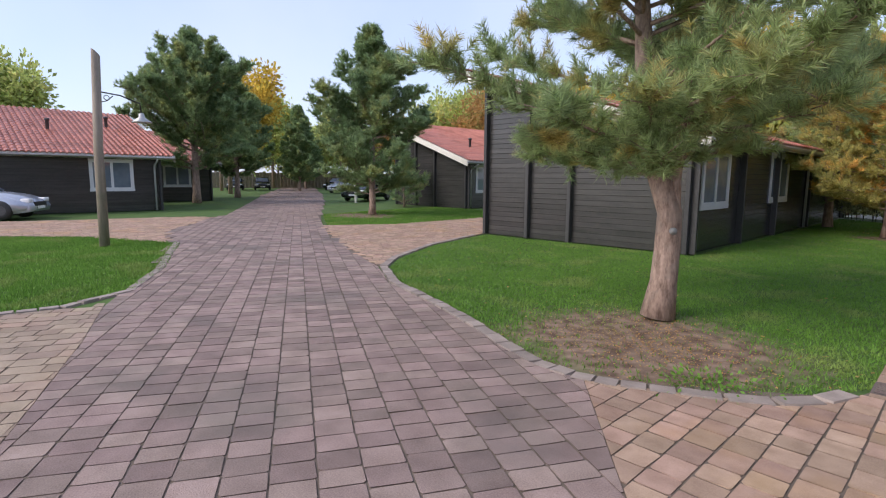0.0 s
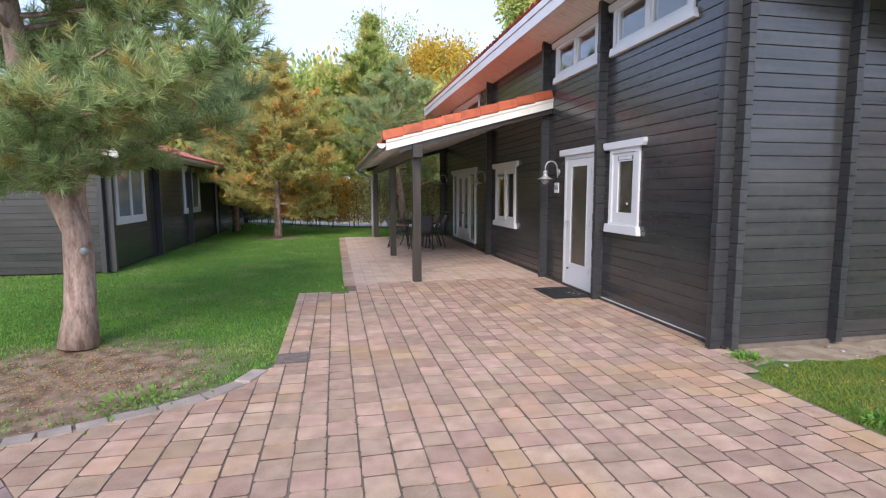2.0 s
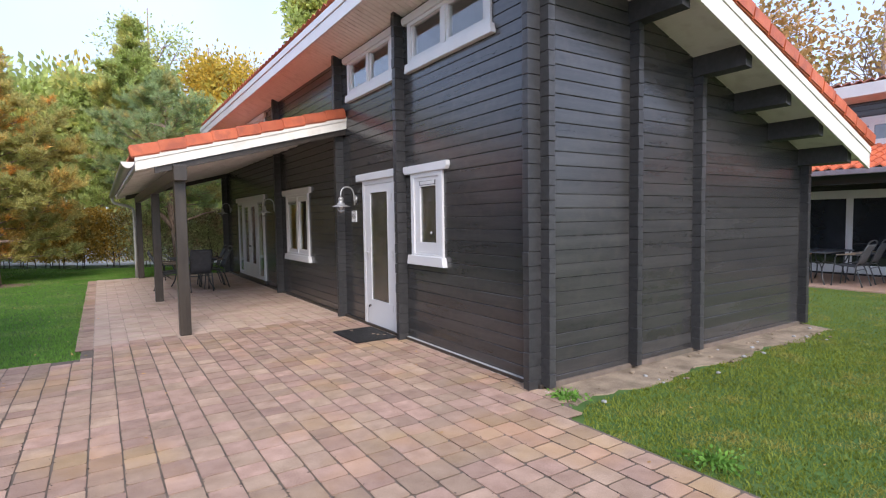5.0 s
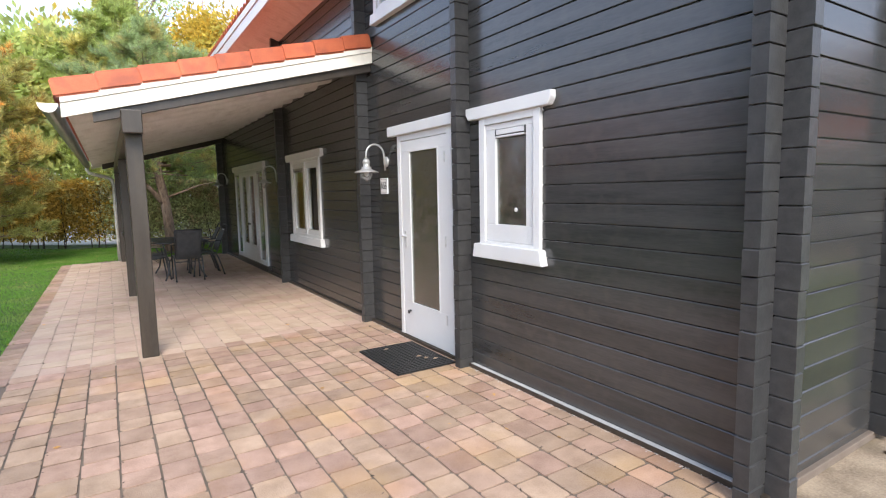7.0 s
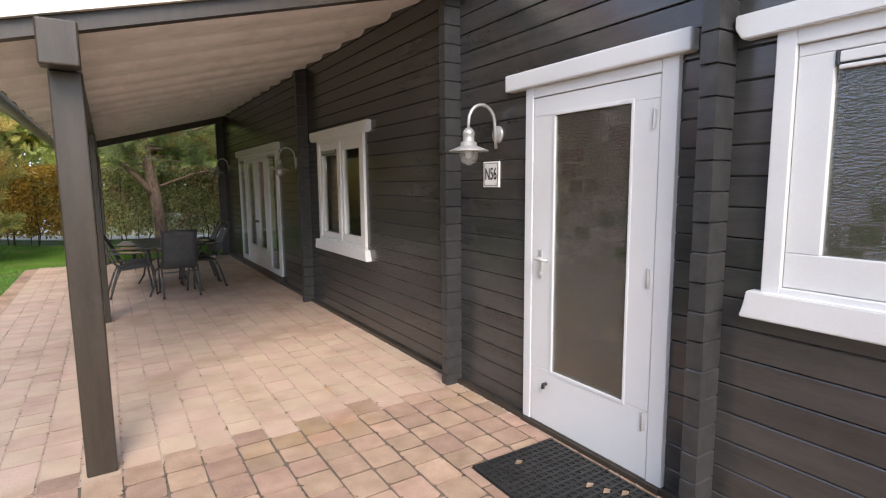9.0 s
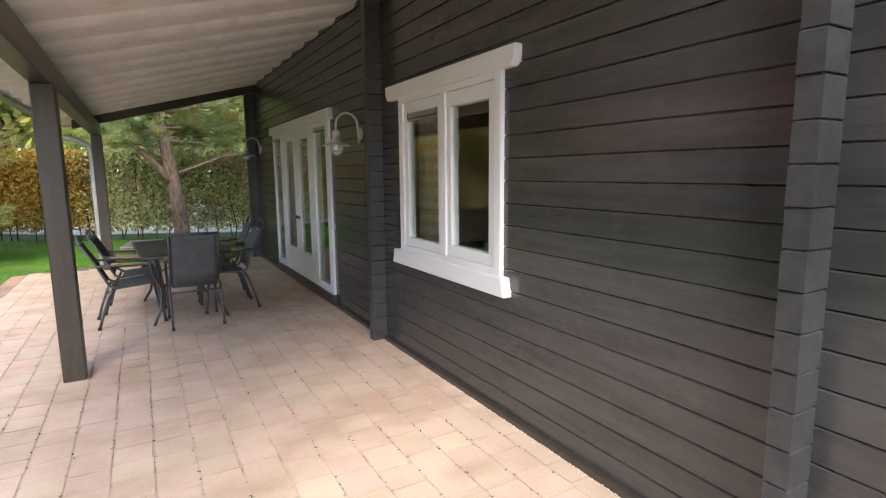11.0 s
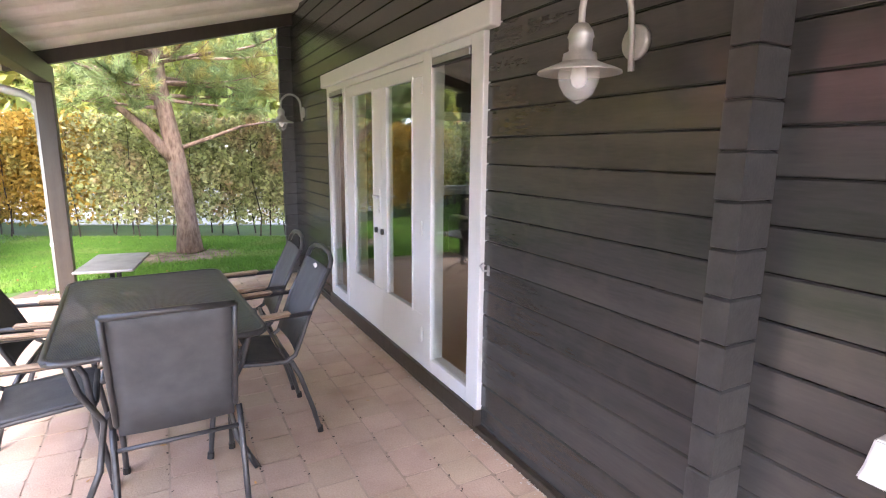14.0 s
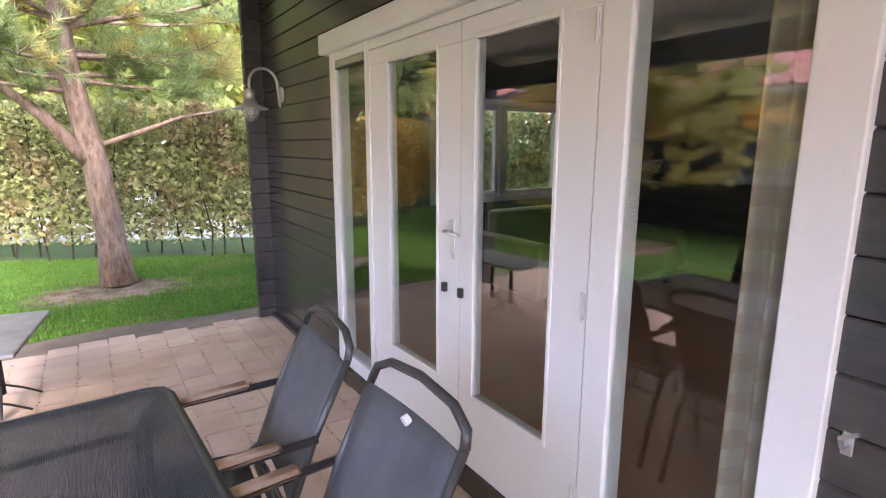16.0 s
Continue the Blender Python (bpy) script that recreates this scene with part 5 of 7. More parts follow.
ml.new(mn["Principled BSDF"].outputs[0], m_mix.inputs[1]), ml.new(m_clear.outputs[0], m_mix.inputs[2]), ml.new(m_mix.outputs[0], mn["Material Output"].inputs[0])
bm = bmesh.new()
bm_box(bm, -TX + 0.008, TX - 0.008, -TY + 0.008, TY - 0.008, TZ - 0.006, TZ - 0.002)
part("mesh_top", bm, MESHTOP, table, "ribbed dark steel mesh top")
bm = bmesh.new()
c = 0.07
rim = []
for cx, cy, a0 in ((TX - c, TY - c, 0), (-TX + c, TY - c, 90), (-TX + c, -TY + c, 180), (TX - c, -TY + c, 270)):
    rim += [(cx + c * math.cos(radians(a0 + a)), cy + c * math.sin(radians(a0 + a)), TZ - 0.012) for a in (0, 30, 60, 90)]
bm_tube(bm, rim + [rim[0]], 0.015, 8, cap=False)
part("rim", bm, TUBE, table, "rounded steel rim", True)
for sx in (-1, 1):
    for sy in (-1, 1):
        bm = bmesh.new()
        bm_tube(bm, [(sx * 0.34, sy * 0.62, TZ - 0.025), (sx * 0.31, sy * 0.56, 0.5), (sx * 0.24, sy * 0.5, 0.33), (sx * 0.27, sy * 0.55, 0.14), (sx * 0.34, sy * 0.62, 0.0)], 0.0135, 8)
        part("leg", bm, TUBE, table, "", True)
for sy in (-1, 1):
    bm = bmesh.new()
    bm_tube(bm, [(-0.36, sy * 0.45, TZ - 0.022), (0.36, sy * 0.45, TZ - 0.022)], 0.011, 8)
    part("under_brace", bm, TUBE, table, "", True)
    bm = bmesh.new()
    bm_tube(bm, [(sy * 0.24, -0.5, 0.33), (sy * 0.1, -0.25, 0.42), (sy * 0.06, 0, 0.44), (sy * 0.1, 0.25, 0.42), (sy * 0.24, 0.5, 0.33)], 0.011, 8)
    part("curved_stretcher", bm, TUBE, table, "", True)

STONE = material("grey_composite_top", (0.26, 0.26, 0.25), (0.38, 0.375, 0.36), scale=9, fine=150, rough=0.5, bump=0.15, spots=((0.2, 0.2, 0.19), 6, 0.5))
stand = tagged(empty("side_table", (2.27, 17.42, 0), -8), "small square grey side table on black tripod foot", "side table")
box("tabletop", -0.22, 0.22, -0.40, 0.40, 0.455, 0.478, STONE, stand, bevel=0.008)
for dy in (-0.12, 0.12):
    bm = bmesh.new()
    bm_tube(bm, [(0, dy, 0.456), (0, dy, 0.08)], 0.02, 10)
    part("column", bm, BLACK, stand, "", True)
    for a in (40, 160, 280):
        bm = bmesh.new()
        bm_tube(bm, [(0, dy, 0.14), (0.1 * math.cos(radians(a)), dy + 0.1 * math.sin(radians(a)), 0.08), (0.2 * math.cos(radians(a)), dy + 0.2 * math.sin(radians(a)), 0.006)], 0.007, 6)
        part("foot", bm, BLACK, stand, "", True)


# ---- inside, seen through the glass ----
def curtain(y0, y1, z0, z1, x, mat, label, folds=5, turn=False):
    bm = bmesh.new()
    n = folds * 8
    rows = []
    for z in np.linspace(z0, z1, 8):
        rows.append([bm.verts.new((x + 0.03 * math.sin(2 * math.pi * folds * k / n + 0.3 * z), y0 + (y1 - y0) * k / n, z)) for k in range(n + 1)])
    for r, s in zip(rows, rows[1:]):
        for k in range(n):
            bm.faces.new((r[k], r[k + 1], s[k + 1], s[k]))
    bmesh.ops.solidify(bm, geom=bm.faces[:], thickness=0.003)
    if turn:
        bmesh.ops.rotate(bm, verts=bm.verts[:], cent=(0, 0, 0), matrix=Matrix.Rotation(radians(-90), 3, "Z"))
    return tagged(part("curtain", bm, mat, None, "", True), label, "curtain", "checked curtains")


curtain(12.2, 12.47, 0.62, 2.02, 4.28, CURTAIN, "red and cream checked curtain hanging behind a window")
curtain(14.28, 14.47, 0.12, 2.0, 4.21, CURTAIN_PALE, "pale checked curtain hanging beside the garden doors", 3)
curtain(16.46, 16.62, 0.12, 2.0, 4.27, CURTAIN_PALE, "pale checked curtain hanging beside the garden doors", 3)
cur = curtain(-0.2, 0.2, 0.6, 2.05, 0.0, CURTAIN, "red checked curtain beside the end window", 4, True)
cur.location = (7.8, NY - 0.14, 0)
sofa_mat = material("dark_leather", (0.03, 0.022, 0.018), (0.06, 0.042, 0.034), scale=5, fine=60, rough=0.4, bump=0.1)
dining = tagged(empty("dining_table", (5.9, 13.7, 0.09)), "dark wooden dining table inside the living room", "table")
box("tabletop", -0.45, 0.45, -0.8, 0.8, 0.70, 0.74, sofa_mat, dining, bevel=0.008)
for sx in (-0.38, 0.38):
    for sy in (-0.72, 0.72):
        box("leg", sx - 0.035, sx + 0.035, sy - 0.035, sy + 0.035, 0, 0.70, sofa_mat, dining)
sofa = tagged(empty("sofa", (6.9, 17.3, 0.09), 0), "dark leather sofa standing in the living room", "sofa")
box("seat", -0.9, 0.9, -0.42, 0.3, 0.12, 0.42, sofa_mat, sofa, bevel=0.05)
box("backrest", -0.9, 0.9, 0.3, 0.5, 0.12, 0.8, sofa_mat, sofa, bevel=0.05)
for s in (-1, 1):
    box("armrest", s * 0.9, s * 1.08, -0.42, 0.5, 0.12, 0.6, sofa_mat, sofa, bevel=0.05)
    for sy in (-0.35, 0.4):
        box("foot", s * 0.85 - 0.03, s * 0.85 + 0.03, sy - 0.03, sy + 0.03, 0.0, 0.13, BLACK, sofa)
counter = tagged(empty("kitchen_counter", (4.6, 11.6, 0.09)), "dark kitchen worktop below the window", "counter")
box("cabinet", -0.25, 0.3, -1.3, 0.9, 0.0, 0.72, ROOM_WALL, counter)
box("worktop", -0.27, 0.33, -1.32, 0.92, 0.72, 0.76, BLACK, counter)
picture = tagged(empty("framed_picture", (6.85, 12.72, 1.6)), "framed pale landscape print on a brown wall", "picture")
box("picture_frame", -0.35, 0.35, 0.0, 0.02, -0.22, 0.22, ROOM_FLOOR, picture)
box("print", -0.31, 0.31, 0.018, 0.024, -0.18, 0.18, CREAM, picture, "pale faded print", 0)
picture.location = (5.9, 12.898, 1.6)


# ---- other cottages ----
def boarded(owner, axis, face, a, b, top, low=0.0, thick=0.08, sign=1, cuts=None):
    """Log courses of one wall, each an object, as far as the roof allows."""
    z = low
    while True:
        e = b if cuts is None else min(b, cuts(z))
        if z > top - 0.02 or e - a < 0.05:
            break
        lo = log_outline(z, z + COURSE, face, face + sign * thick, sign)
        bm = bmesh.new()
        bm_prism(bm, lo, axis, a, e)
        bmesh.ops.recalc_face_normals(bm, faces=bm.faces[:])
        part("log", bm, LOG, owner)
        z += COURSE


def far_window(owner, y0, y1, z0, z1, x, out, panes=2):
    """White window on a wall across x, facing out (+1 or -1 along x)."""
    w = box("window", x - 0.02 if out > 0 else x - 0.045, x + 0.045 if out > 0 else x + 0.02, y0 - 0.09, y1 + 0.09, z1, z1 + 0.09, WHITE, owner, "white framed window")
    a, b = sorted((x - 0.01 * out, x + 0.035 * out))
    for p, q, r, s in ((y0 - 0.08, y0, z0, z1), (y1, y1 + 0.08, z0, z1), (y0 - 0.1, y1 + 0.1, z0 - 0.1, z0)):
        box("window_frame", a, b, p, q, r, s, WHITE, w)
    step = (y1 - y0) / panes
    for k in range(panes):
        p, q = y0 + k * step, y0 + (k + 1) * step
        for m0, m1, r, s in ((p, p + 0.05, z0, z1), (q - 0.05, q, z0, z1), (p + 0.05, q - 0.05, z0, z0 + 0.06), (p + 0.05, q - 0.05, z1 - 0.06, z1)):
            box("sash_bar", a + 0.004, b - 0.006, m0, m1, r, s, WHITE, w, bevel=0.003)
        pa = box("pane", x + 0.006 * out - 0.002, x + 0.006 * out + 0.002, p + 0.05, q - 0.05, z0 + 0.06, z1 - 0.06, SKYPANE, w, bevel=0)
    return w


DEEPPANE = material("dark_interior_glass", (0.012, 0.014, 0.017), (0.03, 0.034, 0.04), scale=1, fine=5, rough=0.03, bump=0, gloss=0.8)
# opaque pane: reflected sky is painted in as a blue-grey base colour
SKYPANE = material("sky_toned_window_glass", (0.10, 0.125, 0.15), (0.2, 0.235, 0.27), scale=1, fine=5, rough=0.03, bump=0, gloss=1.0)


def cottage(x0, x1, y0, y1, label, windows=(), west_windows=(), stubs=(), pipes=(), porch_to=None, height=3.99, vents=()):
    """A cottage with its high wall at x0 (west) and low wall at x1 (east)."""
    h = tagged(empty("cottage"), label, "house", "cottages")
    rise = (height - 2.35) / (x1 - x0)

    def up(x):
        return height - rise * (x - x0)
    for face, sign in ((y0, 1), (y1, -1)):
        w = empty("gable_wall")
        w.parent, w["label"] = h, "black-stained log gable"
        boarded(w, 0, face, x0, x1, height, sign=sign, cuts=lambda z: x0 + (height - z) / rise)
    for face, sign, top in ((x0, 1, height), (x1, -1, 2.35)):
        w = empty("long_wall")
        w.parent, w["label"] = h, "black-stained log wall"
        boarded(w, 1, face, y0, y1, top + 0.05, sign=sign)
    for xx in list(stubs) + [x0 + 0.04, x1 - 0.04]:
        box("notched_corner", xx - 0.045, xx + 0.045, y0 - 0.13, y0 - 0.001, 0, up(xx) - 0.02, LOG_END, h, bevel=0.006)
    for yy in [y0 + 0.04, y1 - 0.04] + [y0 + (y1 - y0) * f for f in (0.18, 0.36, 0.6)]:
        box("notched_corner", x1 + 0.001, x1 + 0.13, yy - 0.045, yy + 0.045, 0, 2.3, LOG_END, h, bevel=0.006)
    bm = bmesh.new()
    bm_prism(bm, [(x0 - 0.55, up(x0 - 0.55)), (x1 + 0.45, up(x1 + 0.45)), (x1 + 0.45, up(x1 + 0.45) + 0.16), (x0 - 0.55, up(x0 - 0.55) + 0.16)], 1, y0 - 0.47, y1 + 0.47)
    bmesh.ops.recalc_face_normals(bm, faces=bm.faces[:])
    roof_part = part("roof", bm, CEIL, h, "red pantiled sloping roof")
    run = x1 - x0 + 1.08
    sl = pantiles("tile_covering", y1 - y0 + 0.9, run, run * rise, roof_part, "red clay pantiles", mat=TILE_FAR, step=4)
    sl.matrix_basis = pose(x1 + 0.5, y0 - 0.45, up(x1 + 0.45) + 0.18) @ Matrix.Diagonal((-1, 1, 1, 1))
    for ya in (y0 - 0.5, y1 + 0.47):
        bm = bmesh.new()
        sloped_board(bm, x0 - 0.57, up(x0 - 0.57) - 0.11, x1 + 0.46, up(x1 + 0.46) - 0.11, ya, ya + 0.03, 0.26)
        bmesh.ops.recalc_face_normals(bm, faces=bm.faces[:])
        part("bargeboard", bm, CREAM, h, "cream bargeboard")
    box("fascia", x0 - 0.58, x0 - 0.55, y0 - 0.5, y1 + 0.5, up(x0 - 0.55) - 0.12, up(x0 - 0.55) + 0.14, WHITE, h, "white fascia")
    bm = bmesh.new()
    zr = up(x1 + 0.45) + 0.03
    ring = [(x1 + 0.53 + 0.065 * math.cos(a), zr + 0.05 + 0.07 * math.sin(a)) for a in np.linspace(math.pi, 2 * math.pi, 7)]
    bm_prism(bm, ring + [(x1 + 0.53 + (p[0] - x1 - 0.53) * 0.85, p[1] + 0.01) for p in ring[::-1]], 1, y0 - 0.5, y1 + 0.5)
    bmesh.ops.recalc_face_normals(bm, faces=bm.faces[:])
    part("gutter", bm, ZINC, h, "zinc gutter")
    for yy in pipes:
        bm = bmesh.new()
        bm_tube(bm, [(x1 + 0.53, yy, zr), (x1 + 0.5, yy, zr - 0.08), (x1 + 0.12, yy, zr - 0.25), (x1 + 0.055, yy, zr - 0.4), (x1 + 0.055, yy, 0)], 0.04, 8)
        part("downpipe", bm, PIPE, h, "pale grey downpipe", True)
    for w in windows:
        far_window(h, *w[:4], x1, 1, w[4] if len(w) > 4 else 2)
    for w in west_windows:
        far_window(h, *w[:4], x0, -1, w[4] if len(w) > 4 else 2)
    for vx, vy in vents:
        bm = bmesh.new()
        bm_lathe(bm, [(0.07, 0), (0.07, 0.42), (0.1, 0.43), (0.1, 0.52), (0.0, 0.55)], (vx, vy, up(vx) + 0.15), 12)
        part("roof_vent", bm, TUBE, h, "dark roof vent pipe", True)
    if porch_to:
        xp, pa, pb = porch_to
        bm = bmesh.new()
        bm_prism(bm, [(xp, 2.28), (x0, 2.95), (x0, 3.05), (xp, 2.38)], 1, pa, pb)
        bmesh.ops.recalc_face_normals(bm, faces=bm.faces[:])
        pr = part("porch_roof", bm, CEIL, h, "orange tiled porch roof")
        sl = pantiles("tile_covering", pb - pa, x0 - xp + 0.05, 0.69, pr, "orange clay pantiles", mat=TILE, step=6)
        sl.matrix_basis = pose(xp - 0.05, pa, 2.40)
        box("porch_beam", xp + 0.4, xp + 0.52, pa + 0.1, pb - 0.1, 2.1, 2.32, LOG_FAR, pr, "black porch beam")
        box("porch_gutter", xp - 0.16, xp - 0.03, pa, pb, 2.27, 2.37, ZINC, pr, "zinc gutter")
        for yy in (pa + 0.2, (pa + pb) / 2 - 1.2, pb - 0.3):
            box("porch_post", xp + 0.4, xp + 0.53, yy, yy + 0.13, 0, 2.1, POST, pr, "dark porch post")
    return h


cottage(-9.15, -3.75, 11.72, 27.5, "black log cottage with white windows and red pantile roof", windows=((12.24, 13.7, 0.96, 2.06), (17.1, 18.7, 0.98, 2.14)), stubs=(-7.72, -6.5), pipes=(11.85, 21.0, 27.3), height=4.0, vents=((-6.5, 14.5),))
cottage(-31.2, -25.3, -7.0, 8.35, "black log cottage with white window across the lane", windows=((5.75, 7.2, 0.95, 2.1), (-3.0, -1.0, 0.95, 2.1)), pipes=(8.1,), height=4.3, vents=((-28.0, 4.8), (-29.0, 7.2)))
cottage(-39.5, -33.6, 1.0, 13.7, "black log cottage with white windows farther down the lane", windows=((11.0, 12.4, 0.95, 2.1), (5.0, 6.4, 0.95, 2.1)), height=4.2)
cottage(-23.3, -17.8, 20.2, 33.0, "black log cottage with downpipe beside a parking bay", windows=((20.9, 22.2, 0.85, 2.1), (26, 27.5, 0.85, 2.1)), stubs=(-21.6, -20.1), pipes=(20.4,), height=4.3, vents=((-19.6, 22.3),))
right_house = cottage(16.1, 21.5, -4.0, 10.6, "black log cottage with porch, white garden doors and orange tiles", west_windows=((4.2, 5.9, 3.15, 3.6), (6.1, 7.2, 3.15, 3.6), (8.0, 9.2, 3.15, 3.6)), porch_to=(13.5, -3.0, 10.6), height=4.1)
box("garden_door", 16.04, 16.10, 4.2, 8.6, 0.05, 0.25, WHITE, right_house, "white glazed garden doors")
for a in (4.2, 5.1, 5.95, 6.95, 7.95, 8.5):
    box("door_stile", 16.035, 16.1, a, a + 0.14, 0.25, 1.95, WHITE, right_house)
box("door_head", 16.03, 16.1, 4.2, 8.64, 1.85, 2.05, WHITE, right_house)
for a, b in ((4.34, 5.1), (5.24, 5.95), (6.09, 6.95), (7.09, 7.95), (8.09, 8.5)):
    box("door_pane", 16.06, 16.09, a, b, 0.25, 1.85, DEEPPANE, right_house, bevel=0)
box("white_band", 16.097, 16.106, 2.0, 10.6, 3.05, 3.75, WHITE, right_house, "white clerestory boarding")
bm = bmesh.new()
bm_box(bm, 13.2, 16.1, -3.0, 10.6, -0.2, 0.0)
tagged(part("pavement_terrace", bm, BRICKS), "pale paved terrace before the neighbouring cottage", "pavement", kind="structure")
t2 = copy_thing(table, pose(14.2, 6.9, 0, 0, 0, 90))
for px, py, a in ((13.5, 7.1, 0), (13.9, 6.2, 90), (14.6, 6.2, 90), (13.9, 7.6, 270), (14.6, 7.6, 270)):
    copy_thing(chair, pose(px, py, 0, 0, 0, a))["group"] = "chairs of the neighbouring terrace"


# ---- trees, hedge ----
def needles(name, centres, dirs, count, length, reach, width, mat, parent, seed, label=""):
    """Needle clumps: at every centre, count thin needles that stand off a short twig along dirs."""
    r = np.random.default_rng(seed)
    n = len(centres)
    c = np.repeat(centres, count, 0)
    d = np.repeat(dirs, count, 0)
    d /= np.linalg.norm(d, axis=1, keepdims=True) + 1e-9
    t = r.uniform(-0.5, 0.5, (n * count, 1)) * reach
    off = r.normal(0, 1, (n * count, 3))
    off -= d * (off * d).sum(1, keepdims=True)
    off /= np.linalg.norm(off, axis=1, keepdims=True) + 1e-9
    way = d * r.uniform(0.45, 1.0, (n * count, 1)) + off * r.uniform(0.55, 1.0, (n * count, 1))
    way /= np.linalg.norm(way, axis=1, keepdims=True)
    base = c + d * t
    tip = base + way * length * r.uniform(0.7, 1.15, (n * count, 1))
    s = np.cross(way, r.normal(0, 1, (n * count, 3)))
    s /= np.linalg.norm(s, axis=1, keepdims=True) + 1e-9
    verts = np.stack([base - s * width, base + s * width, tip], 1).reshape(-1, 3)
    return put(name, mesh_from(name, verts, 3, n * count), mat, parent, label)


def leaves(name, centres, size, mat, parent, seed, label="", flat=0.0):
    """Single leaves: small bent rhombs at the centres, turned at random."""
    r = np.random.default_rng(seed)
    n = len(centres)
    a = r.normal(0, 1, (n, 3))
    a[:, 2] *= 1 - flat
    a /= np.linalg.norm(a, axis=1, keepdims=True) + 1e-9
    b = np.cross(a, r.normal(0, 1, (n, 3)) * (1 - flat) + np.array([0, 0, flat]))
    b /= np.linalg.norm(b, axis=1, keepdims=True) + 1e-9
    s = size * r.uniform(0.6, 1.25, (n, 1))
    verts = np.stack([centres - a * s, centres + b * s * 0.55, centres + a * s, centres - b * s * 0.55], 1).reshape(-1, 3)
    return put(name, mesh_from(name, verts, 4, n), mat, parent, label)


def conifer(x, y, height, start, radius, label, mat=NEEDLE, seed=0, trunk=0.13, line=None, clumps=1.0, needle=0.11, count=26, lean=0.25, shape=0.8, nwidth=0.0035, group="pines"):
    """A pine or fir: tapered trunk along a line, whorls of limbs with side twigs, needle clumps on every twig."""
    r = random.Random(seed)
    tree = tagged(empty("pine_tree", (x, y, 0)), label, "tree", group)
    line = line or [(0, 0, 0), (0.02, 0.0, height * 0.4), (0.0, 0.03, height)]
    zs = np.linspace(0, height, 16)
    lx, ly = np.interp(zs, [p[2] for p in line], [p[0] for p in line]), np.interp(zs, [p[2] for p in line], [p[1] for p in line])
    bm = bmesh.new()
    pts = [(lx[i] + r.uniform(-0.012, 0.012), ly[i] + r.uniform(-0.012, 0.012), zs[i]) for i in range(16)]
    rad = [trunk * (1.25 if i == 0 else 1.0) * max(0.08, 1 - zs[i] / height) ** 0.75 for i in range(16)]
    bm_tube(bm, pts, rad, 12)
    part("trunk", bm, BARK, tree, "grey-brown flaking trunk", True)
    cs, ds = [], []
    limbs = bmesh.new()
    z = start
    while z < height * 0.985:
        f = (z - start) / (height - start)
        reach = radius * (shape * (1 - f) ** 0.8 + (1 - shape) * math.sin(math.pi * min(1, f + 0.25)) ** 0.6) * (0.65 + 0.35 * min(1, f * 6 + 0.3))
        bx, by = np.interp(z, zs, lx), np.interp(z, zs, ly)
        for k in range(r.randint(4, 6)):
            a = r.uniform(0, 2 * math.pi)
            ln = reach * r.uniform(0.6, 1.1)
            rise = lean + 0.7 * f
            p, d = Vector((bx, by, z + r.uniform(-0.1, 0.1))), Vector((math.cos(a), math.sin(a), rise * r.uniform(0.4, 1.2))).normalized()
            path, n = [p.copy()], max(3, int(ln / 0.28))
            for i in range(n):
                d = (d + Vector((r.uniform(-0.18, 0.18), r.uniform(-0.18, 0.18), r.uniform(-0.06, 0.14)))).normalized()
                p = p + d * ln / n
                path.append(p.copy())
                frac = (i + 1) / n
                if frac > 0.15:
                    for s in range(max(1, int((2 if frac < 0.9 else 4) * clumps + r.random()))):
                        td = (d * 0.6 + Vector((r.uniform(-1, 1), r.uniform(-1, 1), r.uniform(-0.3, 0.8)))).normalized()
                        tl = r.uniform(0.12, 0.42) * (0.7 + 0.1 * radius)
                        for q in (0.45, 1.0):
                            e = p + td * tl * q
                            cs.append(tuple(e)), ds.append(tuple(td + Vector((0, 0, 0.35))))
                        if r.random() < 0.5:
                            bm_tube(limbs, [p, p + td * tl], [0.008, 0.004], 3, cap=False)
            bm_tube(limbs, path, [max(0.006, trunk * 0.22 * (1 - 0.85 * i / n) * (1 - 0.5 * f)) for i in range(n + 1)], 5, cap=False)
        z += r.uniform(0.2, 0.34) * (0.6 + 0.06 * height)
    part("branchwork", limbs, BARK, tree, "grey-brown limbs", True)
    needles("crown", np.array(cs), np.array(ds), count, needle, 0.16, nwidth, mat, tree, seed)
    return tree


